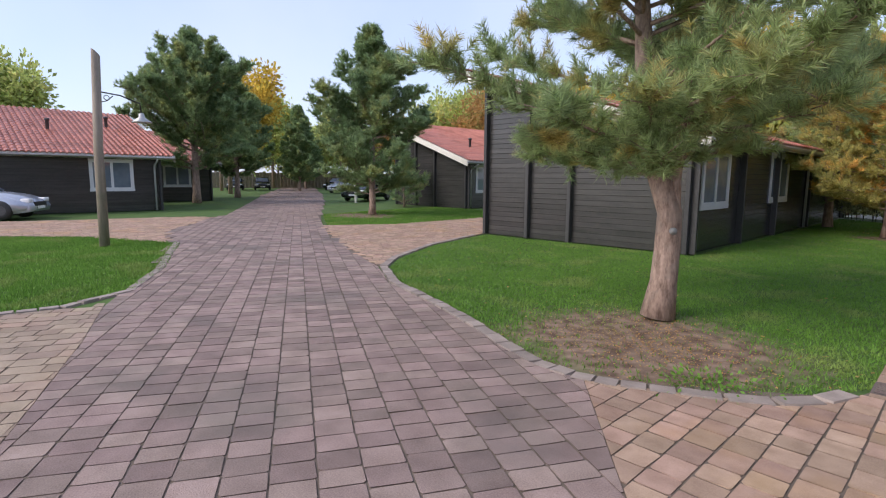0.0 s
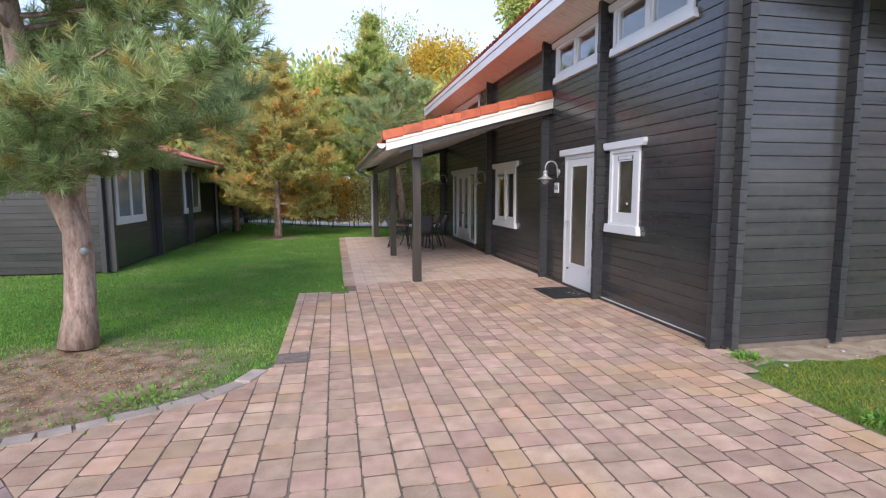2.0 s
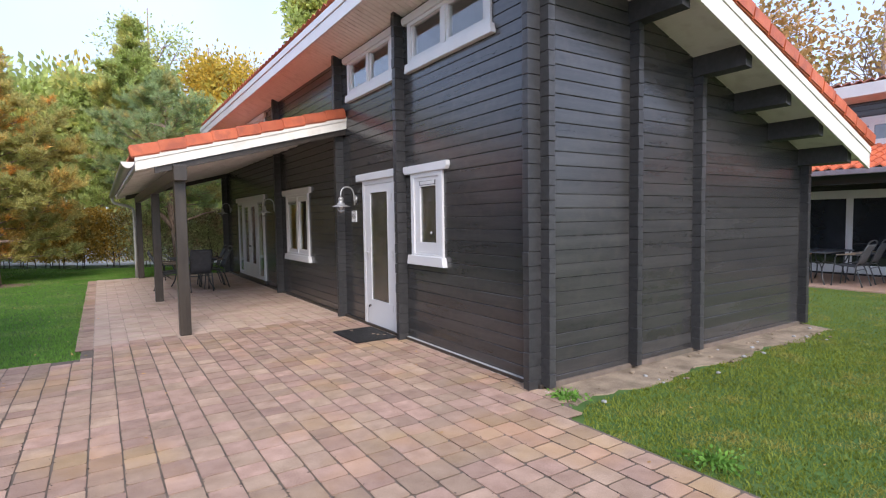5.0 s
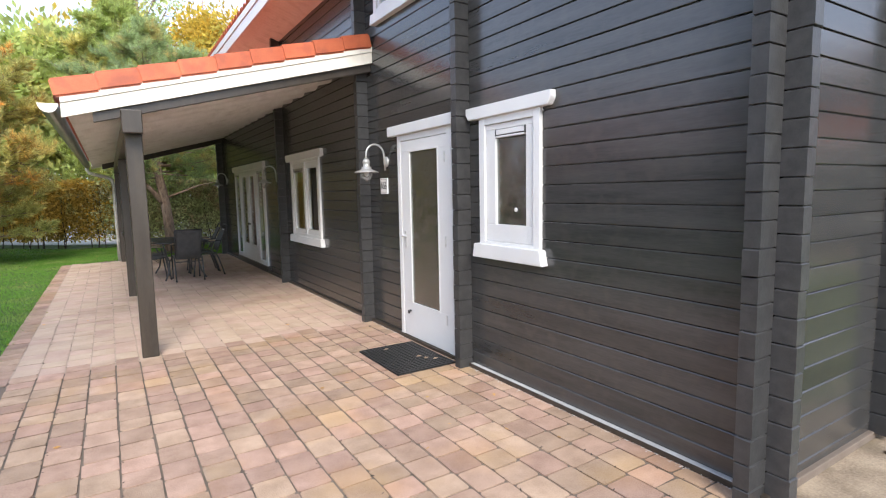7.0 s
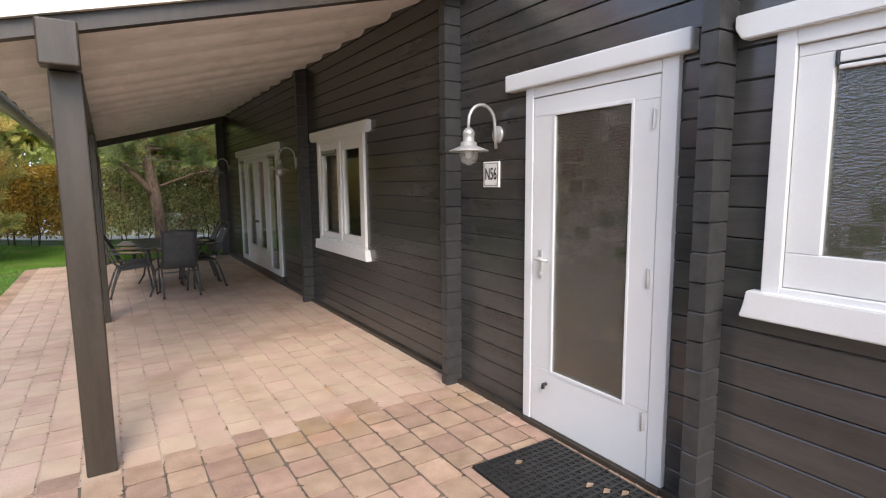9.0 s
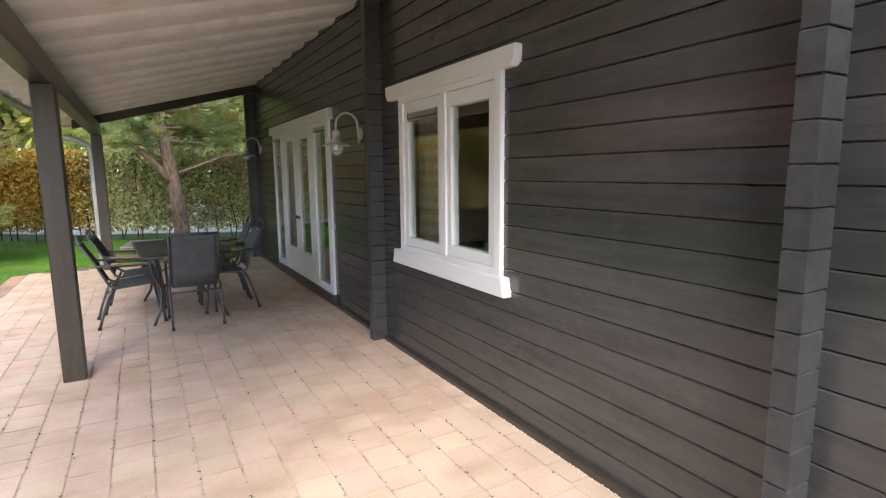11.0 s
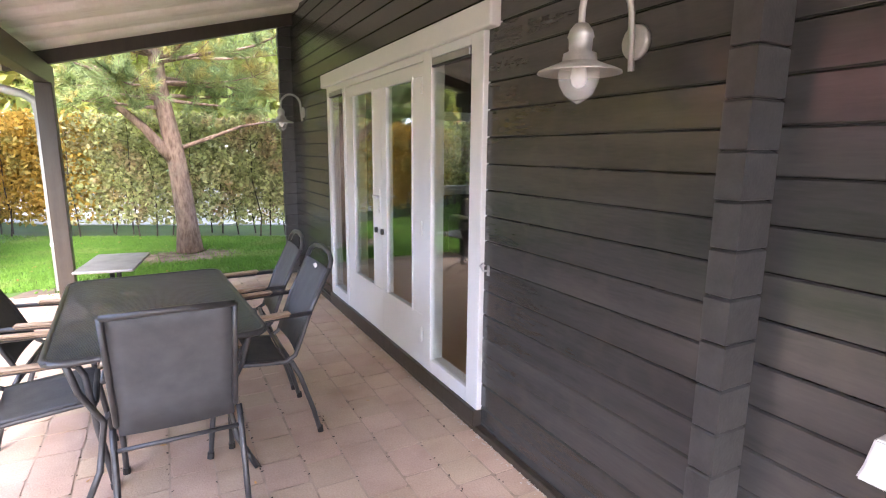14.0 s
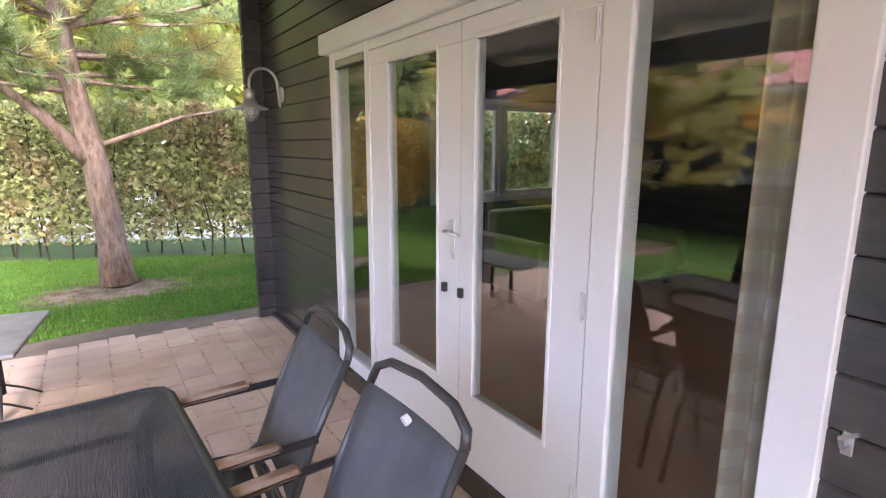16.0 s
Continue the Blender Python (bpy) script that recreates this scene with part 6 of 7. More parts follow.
def broadleaf(x, y, height, label, mat, seed=0, blobs=9, spread=2.6, leaf=0.11, n=16000, trunk=0.16, narrow=False, sparse=1.0, group="autumn trees"):
    """A leafy tree: trunk that forks into limbs, leaves in uneven clumps round the limb ends."""
    r = random.Random(seed)
    rr = np.random.default_rng(seed)
    tree = tagged(empty("leafy_tree", (x, y, 0)), label, "tree", group)
    bm = bmesh.new()
    bm_tube(bm, [(0, 0, 0), (0.05, 0.02, height * 0.3), (0.0, 0.05, height * 0.6), (0.05, 0, height * 0.95)], [trunk * 1.2, trunk, trunk * 0.6, trunk * 0.12], 9)
    part("trunk", bm, BARK, tree, "grey trunk", True)
    limbs, pts = bmesh.new(), []
    for k in range(blobs * 3):
        f = r.uniform(0.18, 1.0)
        z0 = height * (0.2 + 0.6 * f)
        a = r.uniform(0, 6.283)
        w = spread * (math.sin(math.pi * (0.12 + 0.8 * f)) ** 0.7) * r.uniform(0.35, 1.0)
        e = Vector((w * math.cos(a), w * math.sin(a), min(height * 0.98, z0 + w * (1.6 if narrow else 0.55))))
        s = Vector((0.02, 0.02, z0 * 0.82))
        m = s.lerp(e, 0.5) + Vector((r.uniform(-0.2, 0.2), r.uniform(-0.2, 0.2), 0.25))
        bm_tube(limbs, [s, m, e], [trunk * 0.35, trunk * 0.2, 0.012], 5, cap=False)
        for q in range(5):
            t = e + Vector((r.uniform(-1, 1), r.uniform(-1, 1), r.uniform(-0.6, 1))) * spread * 0.3
            bm_tube(limbs, [m.lerp(e, 0.6), t], [0.02, 0.005], 3, cap=False)
            c = rr.normal(0, 1, (max(2, int(n / (blobs * 15))), 3)) * spread * np.array([0.13, 0.13, 0.17 if not narrow else 0.3])
            pts.append(c + np.array(t))
    part("branchwork", limbs, BARK, tree, "bare grey limbs", True)
    pts = np.concatenate(pts)
    pts = pts[rr.random(len(pts)) < sparse]
    pts = pts[pts[:, 2] > height * 0.1]
    leaves("crown", pts, leaf, mat, tree, seed)
    return tree


conifer(-2.05, 6.46, 5.7, 1.6, 2.4, "young pine with forked grey trunk on the lawn", seed=4, trunk=0.15, line=[(0, 0, 0), (0.05, 0.02, 0.6), (0.06, 0.02, 1.05), (-0.07, -0.03, 1.5), (-0.22, -0.09, 2.0), (-0.5, -0.2, 5.7)], clumps=4.4, count=50, needle=0.13, lean=0.03, shape=0.25, nwidth=0.005)
bm = bmesh.new()
bm_tube(bm, [(0.055, 0.02, 0.95), (0.08, 0.03, 1.2), (0.075, 0.04, 1.5), (0.1, 0.06, 1.9), (0.25, 0.15, 2.6), (0.4, 0.25, 3.6)], [0.07, 0.07, 0.058, 0.05, 0.04, 0.025], 10)
stem = part("second_stem", bm, BARK, bpy.data.objects["pine_tree"], "second stem of the fork", True)
bm = bmesh.new()
bm_lathe(bm, [(0.0, 0.0), (0.034, 0.0), (0.04, 0.008), (0.0, 0.022)], (0, 0, 0), 14)
scar = part("pruned_branch_scar", bm, STONE, bpy.data.objects["pine_tree"], "pale pruned branch scar", True)
scar.matrix_basis = Matrix.Translation((0.145, -0.105, 0.95)) @ Euler((radians(80), 0, radians(25))).to_matrix().to_4x4()
conifer(2.98, 20.45, 6.2, 2.1, 2.5, "pine with a leaning grey trunk behind the porch", seed=11, trunk=0.15, line=[(0, 0, 0), (-0.03, 0, 0.6), (-0.06, 0, 1.2), (-0.17, 0, 1.9), (-0.24, 0, 2.6), (-0.15, 0, 6.2)], clumps=2.8, count=38, lean=-0.06, shape=0.3, nwidth=0.005, needle=0.13)
tree_b = [o for o in bpy.data.objects if o.name.startswith("pine_tree")][-1]
bm = bmesh.new()
bm_tube(bm, [(-0.06, 0, 1.2), (-0.28, -0.05, 1.52), (-0.45, -0.1, 1.75), (-0.72, -0.08, 2.0), (-0.95, -0.1, 2.3)], [0.08, 0.072, 0.06, 0.045, 0.02], 9)
part("low_limb", bm, BARK, tree_b, "thick low limb", True)
bm = bmesh.new()
bm_tube(bm, [(-0.1, 0, 1.45), (0.35, 0, 1.62), (0.8, 0.05, 1.8), (1.3, 0.05, 1.9)], [0.035, 0.03, 0.022, 0.01], 7)
part("low_limb", bm, BARK, tree_b, "thin mossy low limb", True)
conifer(-1.4, 18.95, 5.8, 0.75, 2.5, "rust-tinged fir on the lawn before the hedge", NEEDLE_ORANGE, seed=21, trunk=0.12, clumps=2.7, count=34, lean=-0.02, shape=0.5, needle=0.13, nwidth=0.009)
conifer(-3.2, 21.8, 7.2, 1.0, 2.0, "tall green pine near the hedge", seed=22, clumps=2.2, count=28, nwidth=0.010, needle=0.14)
conifer(2.3, 26.0, 9.2, 1.2, 3.2, "broad green pine behind the hedge", LEAF_GREEN, seed=23, clumps=2.8, count=30, shape=0.5, needle=0.18, nwidth=0.014)
conifer(-17.07, 13.8, 7.2, 0.9, 3.0, "full green fir on a grass island", NEEDLE_DARK, seed=31, trunk=0.14, clumps=3.0, count=40, shape=0.6, needle=0.16, nwidth=0.010)
conifer(-31.0, 11.85, 9.2, 1.9, 4.8, "large green pine beside the lane", NEEDLE_DARK, seed=32, trunk=0.22, clumps=2.6, count=38, shape=0.4, needle=0.21, nwidth=0.013)
conifer(-38.0, 17.2, 8.5, 1.6, 3.3, "large green pine beside the lane", NEEDLE_DARK, seed=33, trunk=0.2, clumps=2.0, count=22, shape=0.4, needle=0.26, nwidth=0.026)
conifer(-62.0, 36.5, 9.0, 1.2, 3.2, "dark fir at the end of the lane", NEEDLE_DARK, seed=34, clumps=1.8, count=20, needle=0.28, nwidth=0.035)
conifer(-53.3, 30.8, 9.0, 1.0, 2.8, "dark fir at the end of the lane", NEEDLE_DARK, seed=35, clumps=1.8, count=20, needle=0.28, nwidth=0.035)
conifer(-20.8, 18.6, 2.6, 0.15, 1.3, "low dark conifer shrub by a cottage wall", NEEDLE_DARK, seed=36, trunk=0.05, clumps=1.3, count=18, nwidth=0.008)
broadleaf(5.6, 29.5, 10.4, "yellow birch behind the hedge", LEAF_YELLOW, seed=41, spread=2.4, n=16000, leaf=0.1)
broadleaf(3.2, 31.0, 12.4, "thin grey-leaved birch behind the hedge", LEAF_GREEN, seed=42, spread=2.2, n=4000, leaf=0.09)
broadleaf(12.4, 31.0, 19.5, "tall narrow green poplar behind the cottage", LEAF_GREEN, seed=43, spread=2.0, n=26000, leaf=0.17, narrow=True, blobs=16)
broadleaf(17.5, 29.0, 17.0, "tall narrow green poplar behind the cottage", LEAF_GREEN, seed=44, spread=1.8, n=20000, leaf=0.17, narrow=True, blobs=14)
broadleaf(-7.0, 31.0, 8.8, "golden yellow maple behind a cottage", LEAF_YELLOW, seed=45, spread=2.8, n=20000, leaf=0.12)
for k, (tx, ty, th, mt) in enumerate(((-1.0, 29.0, 7.4, LEAF_GREEN), (-4.0, 30.0, 6.5, LEAF_GREEN), (1.0, 33.0, 8.6, LEAF_YELLOW), (8.0, 28.5, 7.0, LEAF_GREEN), (5.2, 26.2, 5.4, LEAF_GREEN), (7.6, 25.2, 5.6, LEAF_YELLOW), (10.5, 27.0, 6.5, LEAF_GREEN), (-10.5, 33.0, 8.0, LEAF_GREEN))):
    broadleaf(tx, ty, th, "leafy green and yellow tree behind the hedge", mt, seed=50 + k, spread=2.9, n=20000, leaf=0.17)
for k, (tx, ty, th, mt, sp) in enumerate(((28.0, 20.0, 14.0, LEAF_GREEN, 0.9), (27.0, 14.5, 12.0, LEAF_RUST, 0.4), (29.0, 10.5, 11.5, LEAF_RUST, 0.13), (28.0, 6.5, 10.5, LEAF_RUST, 0.05), (33.0, 17.0, 11.0, LEAF_GREEN, 0.7))):
    broadleaf(tx, ty, th, "tall autumn tree behind the neighbouring cottage" if sp > 0.3 else "almost bare autumn tree against the sky", mt, seed=60 + k, spread=3.0, n=14000, leaf=0.14, sparse=sp, blobs=11)
for k, (tx, ty, th, mt) in enumerate(((-46.0, 20.0, 11.5, LEAF_YELLOW), (-62.0, 42.0, 12.0, LEAF_GREEN), (-66.0, 34.0, 12.0, LEAF_GREEN), (-45.0, 3.0, 9.0, LEAF_GREEN), (-44.0, -4.0, 8.5, LEAF_GREEN), (-28.0, 36.0, 8.0, LEAF_RUST), (-36.0, 38.0, 9.0, LEAF_GREEN), (-72.0, 48.0, 11.0, LEAF_GREEN), (-24.0, 42.0, 9.0, LEAF_YELLOW), (-58.0, 24.0, 10.0, LEAF_GREEN), (-78.0, 40.0, 9.0, LEAF_RUST), (-82.0, 50.0, 10.0, LEAF_GREEN), (-70.0, 40.0, 6.5, LEAF_GREEN), (-76.0, 46.0, 7.0, LEAF_RUST), (-84.0, 44.0, 9.0, LEAF_GREEN), (-60.0, 50.0, 9.0, LEAF_GREEN), (-50.0, 44.0, 8.0, LEAF_RUST), (-42.0, 46.0, 9.0, LEAF_GREEN), (-80.0, 60.0, 9.0, LEAF_GREEN), (-75.0, 30.0, 9.5, LEAF_GREEN))):
    broadleaf(tx, ty, th, "far leafy tree behind the cottages", mt, seed=80 + k, spread=3.6, n=17000, leaf=0.19)


STEM = material("dark_hedge_stem", (0.03, 0.024, 0.018), (0.07, 0.055, 0.04), scale=12, fine=90, rough=0.9, bump=0.3)


def hedge(p, q, height, depth, mat_a, mat_b, split, label, seed):
    """A clipped hedge from p to q: stems below, leaves in a rough box, turning from one tone to the other at split."""
    r = np.random.default_rng(seed)
    rr = random.Random(seed)
    p, q = Vector((*p, 0)), Vector((*q, 0))
    ln = (q - p).length
    u = (q - p).normalized()
    v = Vector((-u.y, u.x, 0))
    hd = tagged(empty("hedge"), label, "hedge", "hedges")
    bm = bmesh.new()
    for k in range(int(ln / 0.22)):
        b = p + u * (k * 0.22 + rr.uniform(-0.08, 0.08)) + v * rr.uniform(-0.15, 0.36)
        t = b + u * rr.uniform(-0.15, 0.15) + Vector((0, 0, height * rr.uniform(0.7, 0.95)))
        bm_tube(bm, [b, b.lerp(t, 0.2) + u * rr.uniform(-0.05, 0.05), b.lerp(t, 0.55) + u * rr.uniform(-0.1, 0.1), t], [0.014, 0.011, 0.009, 0.005], 5, cap=False)
        for s in range(5):
            c = b.lerp(t, rr.uniform(0.12, 0.95))
            bm_tube(bm, [c, c + u * rr.uniform(-0.3, 0.3) + v * rr.uniform(-0.3, 0.3) + Vector((0, 0, rr.uniform(0.02, 0.25)))], [0.006, 0.003], 3, cap=False)
    part("stemwork", bm, STEM, hd, "dark bare hedge stems", True)
    n = int(ln * height * 3600)
    a, z = r.uniform(0, ln, n), height * r.uniform(0.06, 1.0, n) ** 0.8
    lump = 0.06 * np.sin(a * 2.1) + 0.05 * np.sin(a * 5.3 + 2) + 0.05 * np.sin(z * 4 + a)
    w = (depth / 2 + lump) * np.sign(r.uniform(-1, 1, n)) * r.uniform(0.25, 1.03, n)
    z += np.where(z > height * 0.93, 0.05 * np.sin(a * 7) + r.normal(0, 0.03, n), 0)
    keep = r.random(n) < np.clip(0.26 + z / height * 1.7, 0, 1)
    a, z, w = a[keep], z[keep], w[keep]
    pts = np.array(p) + np.outer(a, np.array(u)) + np.outer(w, np.array(v)) + np.outer(z, (0, 0, 1))
    first = (a / ln + r.normal(0, 0.05, len(a))) < split
    for sel, mt, nm in ((first, mat_a, "foliage"), (~first, mat_b, "foliage")):
        if sel.sum():
            leaves(nm, pts[sel], 0.048, mt, hd, seed)
    return hd


hedge((6.8, 20.5), (0.6, 23.3), 2.0, 0.7, HEDGE_GREEN, HEDGE_YELLOW, 0.85, "clipped beech hedge turning brown and yellow", 5)
hedge((0.6, 23.3), (-4.2, 27.6), 2.0, 0.7, HEDGE_YELLOW, HEDGE_GREEN, 0.45, "golden clipped beech hedge at the lawn's end", 6)
hedge((6.8, 20.5), (22.0, 14.0), 2.1, 0.7, HEDGE_GREEN, HEDGE_GREEN, 0.5, "green clipped beech hedge behind the cottage", 8)
bm = bmesh.new()
bm_prism(bm, [(7.2, 21.8), (0.8, 24.6), (-4.0, 29.0), (-0.5, 41.0), (7.0, 38.0), (15.0, 33.0)], 2, -0.3, -0.006)
bmesh.ops.recalc_face_normals(bm, faces=bm.faces[:])
tagged(part("pavement_path", bm, GRAVEL), "pale gravel path behind the hedge", "path", kind="structure")

# ---- lamp post by the lane ----
OLDWOOD = material("silvery_weathered_wood", (0.2, 0.16, 0.12), (0.36, 0.3, 0.235), scale=5, fine=60, rough=0.8, bump=0.5, stretch=(3, 3, 0.3), spots=((0.15, 0.16, 0.1), 3, 0.4))
pole = tagged(empty("lamp_pole", (-12.75, 3.47, 0)), "weathered wooden lamp pole with wrought iron arm on grass", "street lamp")
bm = bmesh.new()
bm_tube(bm, [(0, 0, -0.05), (0.0, 0.02, 2.0), (0.0, 0.1, 4.0)], [0.10, 0.09, 0.078], 14)
for vv in bm.verts:
    if vv.co.z > 3.8:
        vv.co.z += 0.9 * (vv.co.y * -1 + 0.1)
part("pole", bm, OLDWOOD, pole, "", True)
bm = bmesh.new()
bm_tube(bm, [(0, 0.1, 3.22), (0, 0.5, 3.18), (0, 0.86, 3.05), (0, 0.88, 2.86)], 0.014, 8)
bm_tube(bm, [(0, 0.1, 3.0), (0, 0.25, 3.05), (0, 0.36, 3.16)], 0.01, 6)
bm_tube(bm, [(0, 0.24 + 0.05 * math.cos(a), 3.11 + 0.05 * math.sin(a)) for a in np.linspace(0, 6.0, 10)], 0.008, 6)
part("iron_arm", bm, BLACK, pole, "black wrought iron arm", True)
bm = bmesh.new()
bm_lathe(bm, [(0.0, 0.1), (0.05, 0.08), (0.06, 0.0), (0.2, -0.1), (0.2, -0.115), (0.0, -0.09)], (0, 0.88, 2.76), 18)
part("shade", bm, LAMP, pole, "grey flared lamp shade", True)
bm = bmesh.new()
bm_lathe(bm, [(0.09, -0.1), (0.09, -0.16), (0.05, -0.24), (0.0, -0.27)], (0, 0.88, 2.76), 14)
part("glass_bowl", bm, BULB, pole, "clear glass bowl", True)

post2 = tagged(box("bollard_post", -26.1, -25.98, 19.2, 19.32, 0, 2.0, CREAM, None, bevel=0.01), "slim pale wooden post on the grass verge", "post")


# ---- parked cars ----
def car(x, y, turn, paint, label):
    """A parked estate car, nose towards local +x."""
    c = tagged(empty("car", (x, y, 0), turn), label, "car", "parked cars")
    side = [(-2.1, 0.32), (-2.15, 0.6), (-2.1, 0.95), (-1.6, 1.0), (0.75, 0.95), (1.55, 0.82), (2.05, 0.66), (2.15, 0.45), (2.1, 0.28), (1.75, 0.22), (-1.75, 0.22)]
    bm = bmesh.new()
    bm_prism(bm, [(p[0], p[1]) for p in side], 1, -0.86, 0.86)
    bmesh.ops.recalc_face_normals(bm, faces=bm.faces[:])
    bmesh.ops.bevel(bm, geom=[e for e in bm.edges if abs(e.verts[0].co.y - e.verts[1].co.y) < 0.01], offset=0.09, segments=3, affect="EDGES")
    body = part("body", bm, paint, c, "", True)
    bm = bmesh.new()
    lo = [(-2.05, 0.95), (0.85, 0.94), (0.15, 1.42), (-0.3, 1.5), (-1.5, 1.46), (-1.85, 1.3)]
    low, high = bm_prism(bm, lo, 1, -0.8, 0.8)
    for vv in bm.verts:
        if vv.co.z > 1.1:
            vv.co.y *= 0.8
    bmesh.ops.recalc_face_normals(bm, faces=bm.faces[:])
    bmesh.ops.bevel(bm, geom=bm.edges[:], offset=0.05, segments=2, affect="EDGES")
    part("cabin", bm, paint, body, "", True)
    for s in (-1, 1):
        bm = bmesh.new()
        v = [bm.verts.new(p) for p in ((0.62, s * 0.806, 1.0), (0.08, s * 0.70, 1.36), (-1.45, s * 0.69, 1.38), (-1.75, s * 0.80, 1.03))]
        bm.faces.new(v)
        bmesh.ops.solidify(bm, geom=bm.faces[:], thickness=0.012)
        part("side_window", bm, SKYPANE, c, "dark side glass")
        hl = box("headlight", 1.86, 2.12, s * 0.62 - 0.17, s * 0.62 + 0.17, 0.58, 0.72, ENAMEL, c, "clear headlight", 0.04)
        box("mirror", 0.35, 0.5, s * 0.9 - 0.07, s * 0.9 + 0.07, 0.98, 1.1, paint, c, "", 0.03)
        for wx in (-1.3, 1.32):
            bm = bmesh.new()
            bm_lathe(bm, [(0.17, -0.1), (0.3, -0.1), (0.325, -0.06), (0.325, 0.06), (0.3, 0.1), (0.17, 0.1)], (0, 0, 0), 22)
            bmesh.ops.rotate(bm, verts=bm.verts[:], cent=(0, 0, 0), matrix=Matrix.Rotation(radians(90), 3, "X"))
            bmesh.ops.translate(bm, verts=bm.verts[:], vec=(wx, s * 0.8, 0.325))
            wh = part("wheel", bm, BLACK, c, "black tyre", True)
            bm = bmesh.new()
            bm_tube(bm, [(wx, s * 0.79, 0.325), (wx, s * 0.885, 0.325)], 0.185, 16)
            part("rim", bm, TUBE, wh, "dark alloy rim")
    bm = bmesh.new()
    v = [bm.verts.new(p) for p in ((0.84, -0.68, 0.985), (0.84, 0.68, 0.985), (0.22, 0.6, 1.40), (0.22, -0.6, 1.40))]
    bm.faces.new(v)
    bmesh.ops.solidify(bm, geom=bm.faces[:], thickness=0.012)
    part("windscreen", bm, SKYPANE, c, "dark windscreen")
    box("grille", 2.08, 2.165, -0.42, 0.42, 0.45, 0.6, BLACK, c, "black grille", 0.02)
    box("number_plate", 2.15, 2.175, -0.26, 0.26, 0.36, 0.46, ENAMEL, c, "plain pale number plate", 0.004)
    return c


SILVER = material("silver_car_paint", (0.45, 0.49, 0.56), (0.53, 0.57, 0.64), rough=0.25, metal=0.4, bump=0)
DARKGREEN = material("dark_green_car_paint", (0.03, 0.045, 0.04), (0.05, 0.065, 0.06), rough=0.25, metal=0.4, bump=0)
BLACKCAR = material("black_car_paint", (0.015, 0.015, 0.017), (0.03, 0.03, 0.033), rough=0.25, metal=0.4, bump=0)
car(-23.55, 1.76, 62, SILVER, "silver estate car parked on the side lane")
car(-28.3, 21.8, -62, DARKGREEN, "dark green car parked beside the lane")
car(-44.0, 30.6, -62, SILVER, "silver car parked beside the lane")
car(-54.5, 36.6, -62, BLACKCAR, "black car parked beside the lane")
car(-60.5, 26.6, -25, BLACKCAR, "dark car parked at the end of the lane")
car(-59.5, 29.4, -25, BLACKCAR, "dark car parked at the end of the lane")

# board fence across the far end of the lane
far_fence = tagged(empty("board_fence"), "brown board fence at the far end of the lane", "fence")
for k in range(110):
    f = k / 109
    px, py = -80 + 18 * f, 12 + 48 * f
    box("board", px - 0.1, px + 0.1, py - 0.21, py + 0.21, 0, 2.1 + 0.05 * (k % 3), OLDWOOD, far_fence, bevel=0)

# ---- soil, edging, pavers, grass ----
PATCHES = SOIL_SPOTS
bm = bmesh.new()
rag = random.Random(8)
bm_prism(bm, [(4.05, 5.06)] + [(4.06 + k * 0.1, 4.63 + rag.uniform(-0.02, 0.02) + 0.06 * math.sin(k * 0.45) - 0.02 * math.sin(k * 1.7)) for k in range(49)] + [(9.0, 5.06)], 2, -0.2, -0.012)
bmesh.ops.recalc_face_normals(bm, faces=bm.faces[:])
GABLE_SAND = material("pale_blown_sand", (0.14, 0.1, 0.065), (0.4, 0.315, 0.215), scale=4.5, fine=70, rough=0.95, bump=0.8, spots=((0.13, 0.1, 0.06), 3.0, 0.7))
tagged(part("ground_sand", bm, GABLE_SAND), "strip of bare sandy soil along the gable", "ground", kind="structure")
bm = bmesh.new()
bm_prism(bm, [(1.2, 18.42), (4.1, 18.42), (4.5, 18.5), (4.3, 18.75), (3.6, 18.7), (2.9, 18.85), (2.2, 18.72), (1.4, 18.8)], 2, -0.2, -0.013)
bmesh.ops.recalc_face_normals(bm, faces=bm.faces[:])
tagged(part("ground_sand", bm, SAND), "strip of grey sand at the end of the porch", "ground", kind="structure")

edging([(-0.2, 5.35), (-0.3, 5.05), (-0.52, 4.8), (-0.78, 4.62), (-1.05, 4.5), (-1.4, 4.32), (-1.75, 4.24), (-2.1, 4.27), (-2.6, 4.46), (-3.1, 4.7), (-4.1, 5.1), (-5.5, 5.55), (-6.7, 6.28), (-7.36, 7.05), (-8.36, 8.9), (-9.1, 11.2)], road, (0.23, 0.14), 2)
edging([(-12.4, 4.8), (-8.85, 3.4), (-7.35, 2.6), (-6.9, 1.8), (-6.98, 1.2)], road, (0.22, 0.12), 5)

cells = paver_cells(DRIVE, 90, 0.188, [0.175, 0.205, 0.225], 11, (-2.5, 1.2, 0.5, 9.2))
xy = cells[0]
near = (xy[:, 0] > 0.55) & (xy[:, 0] < 3.75) & (xy[:, 1] > 4.35) & (xy[:, 1] < 7.4)
blocks = {}
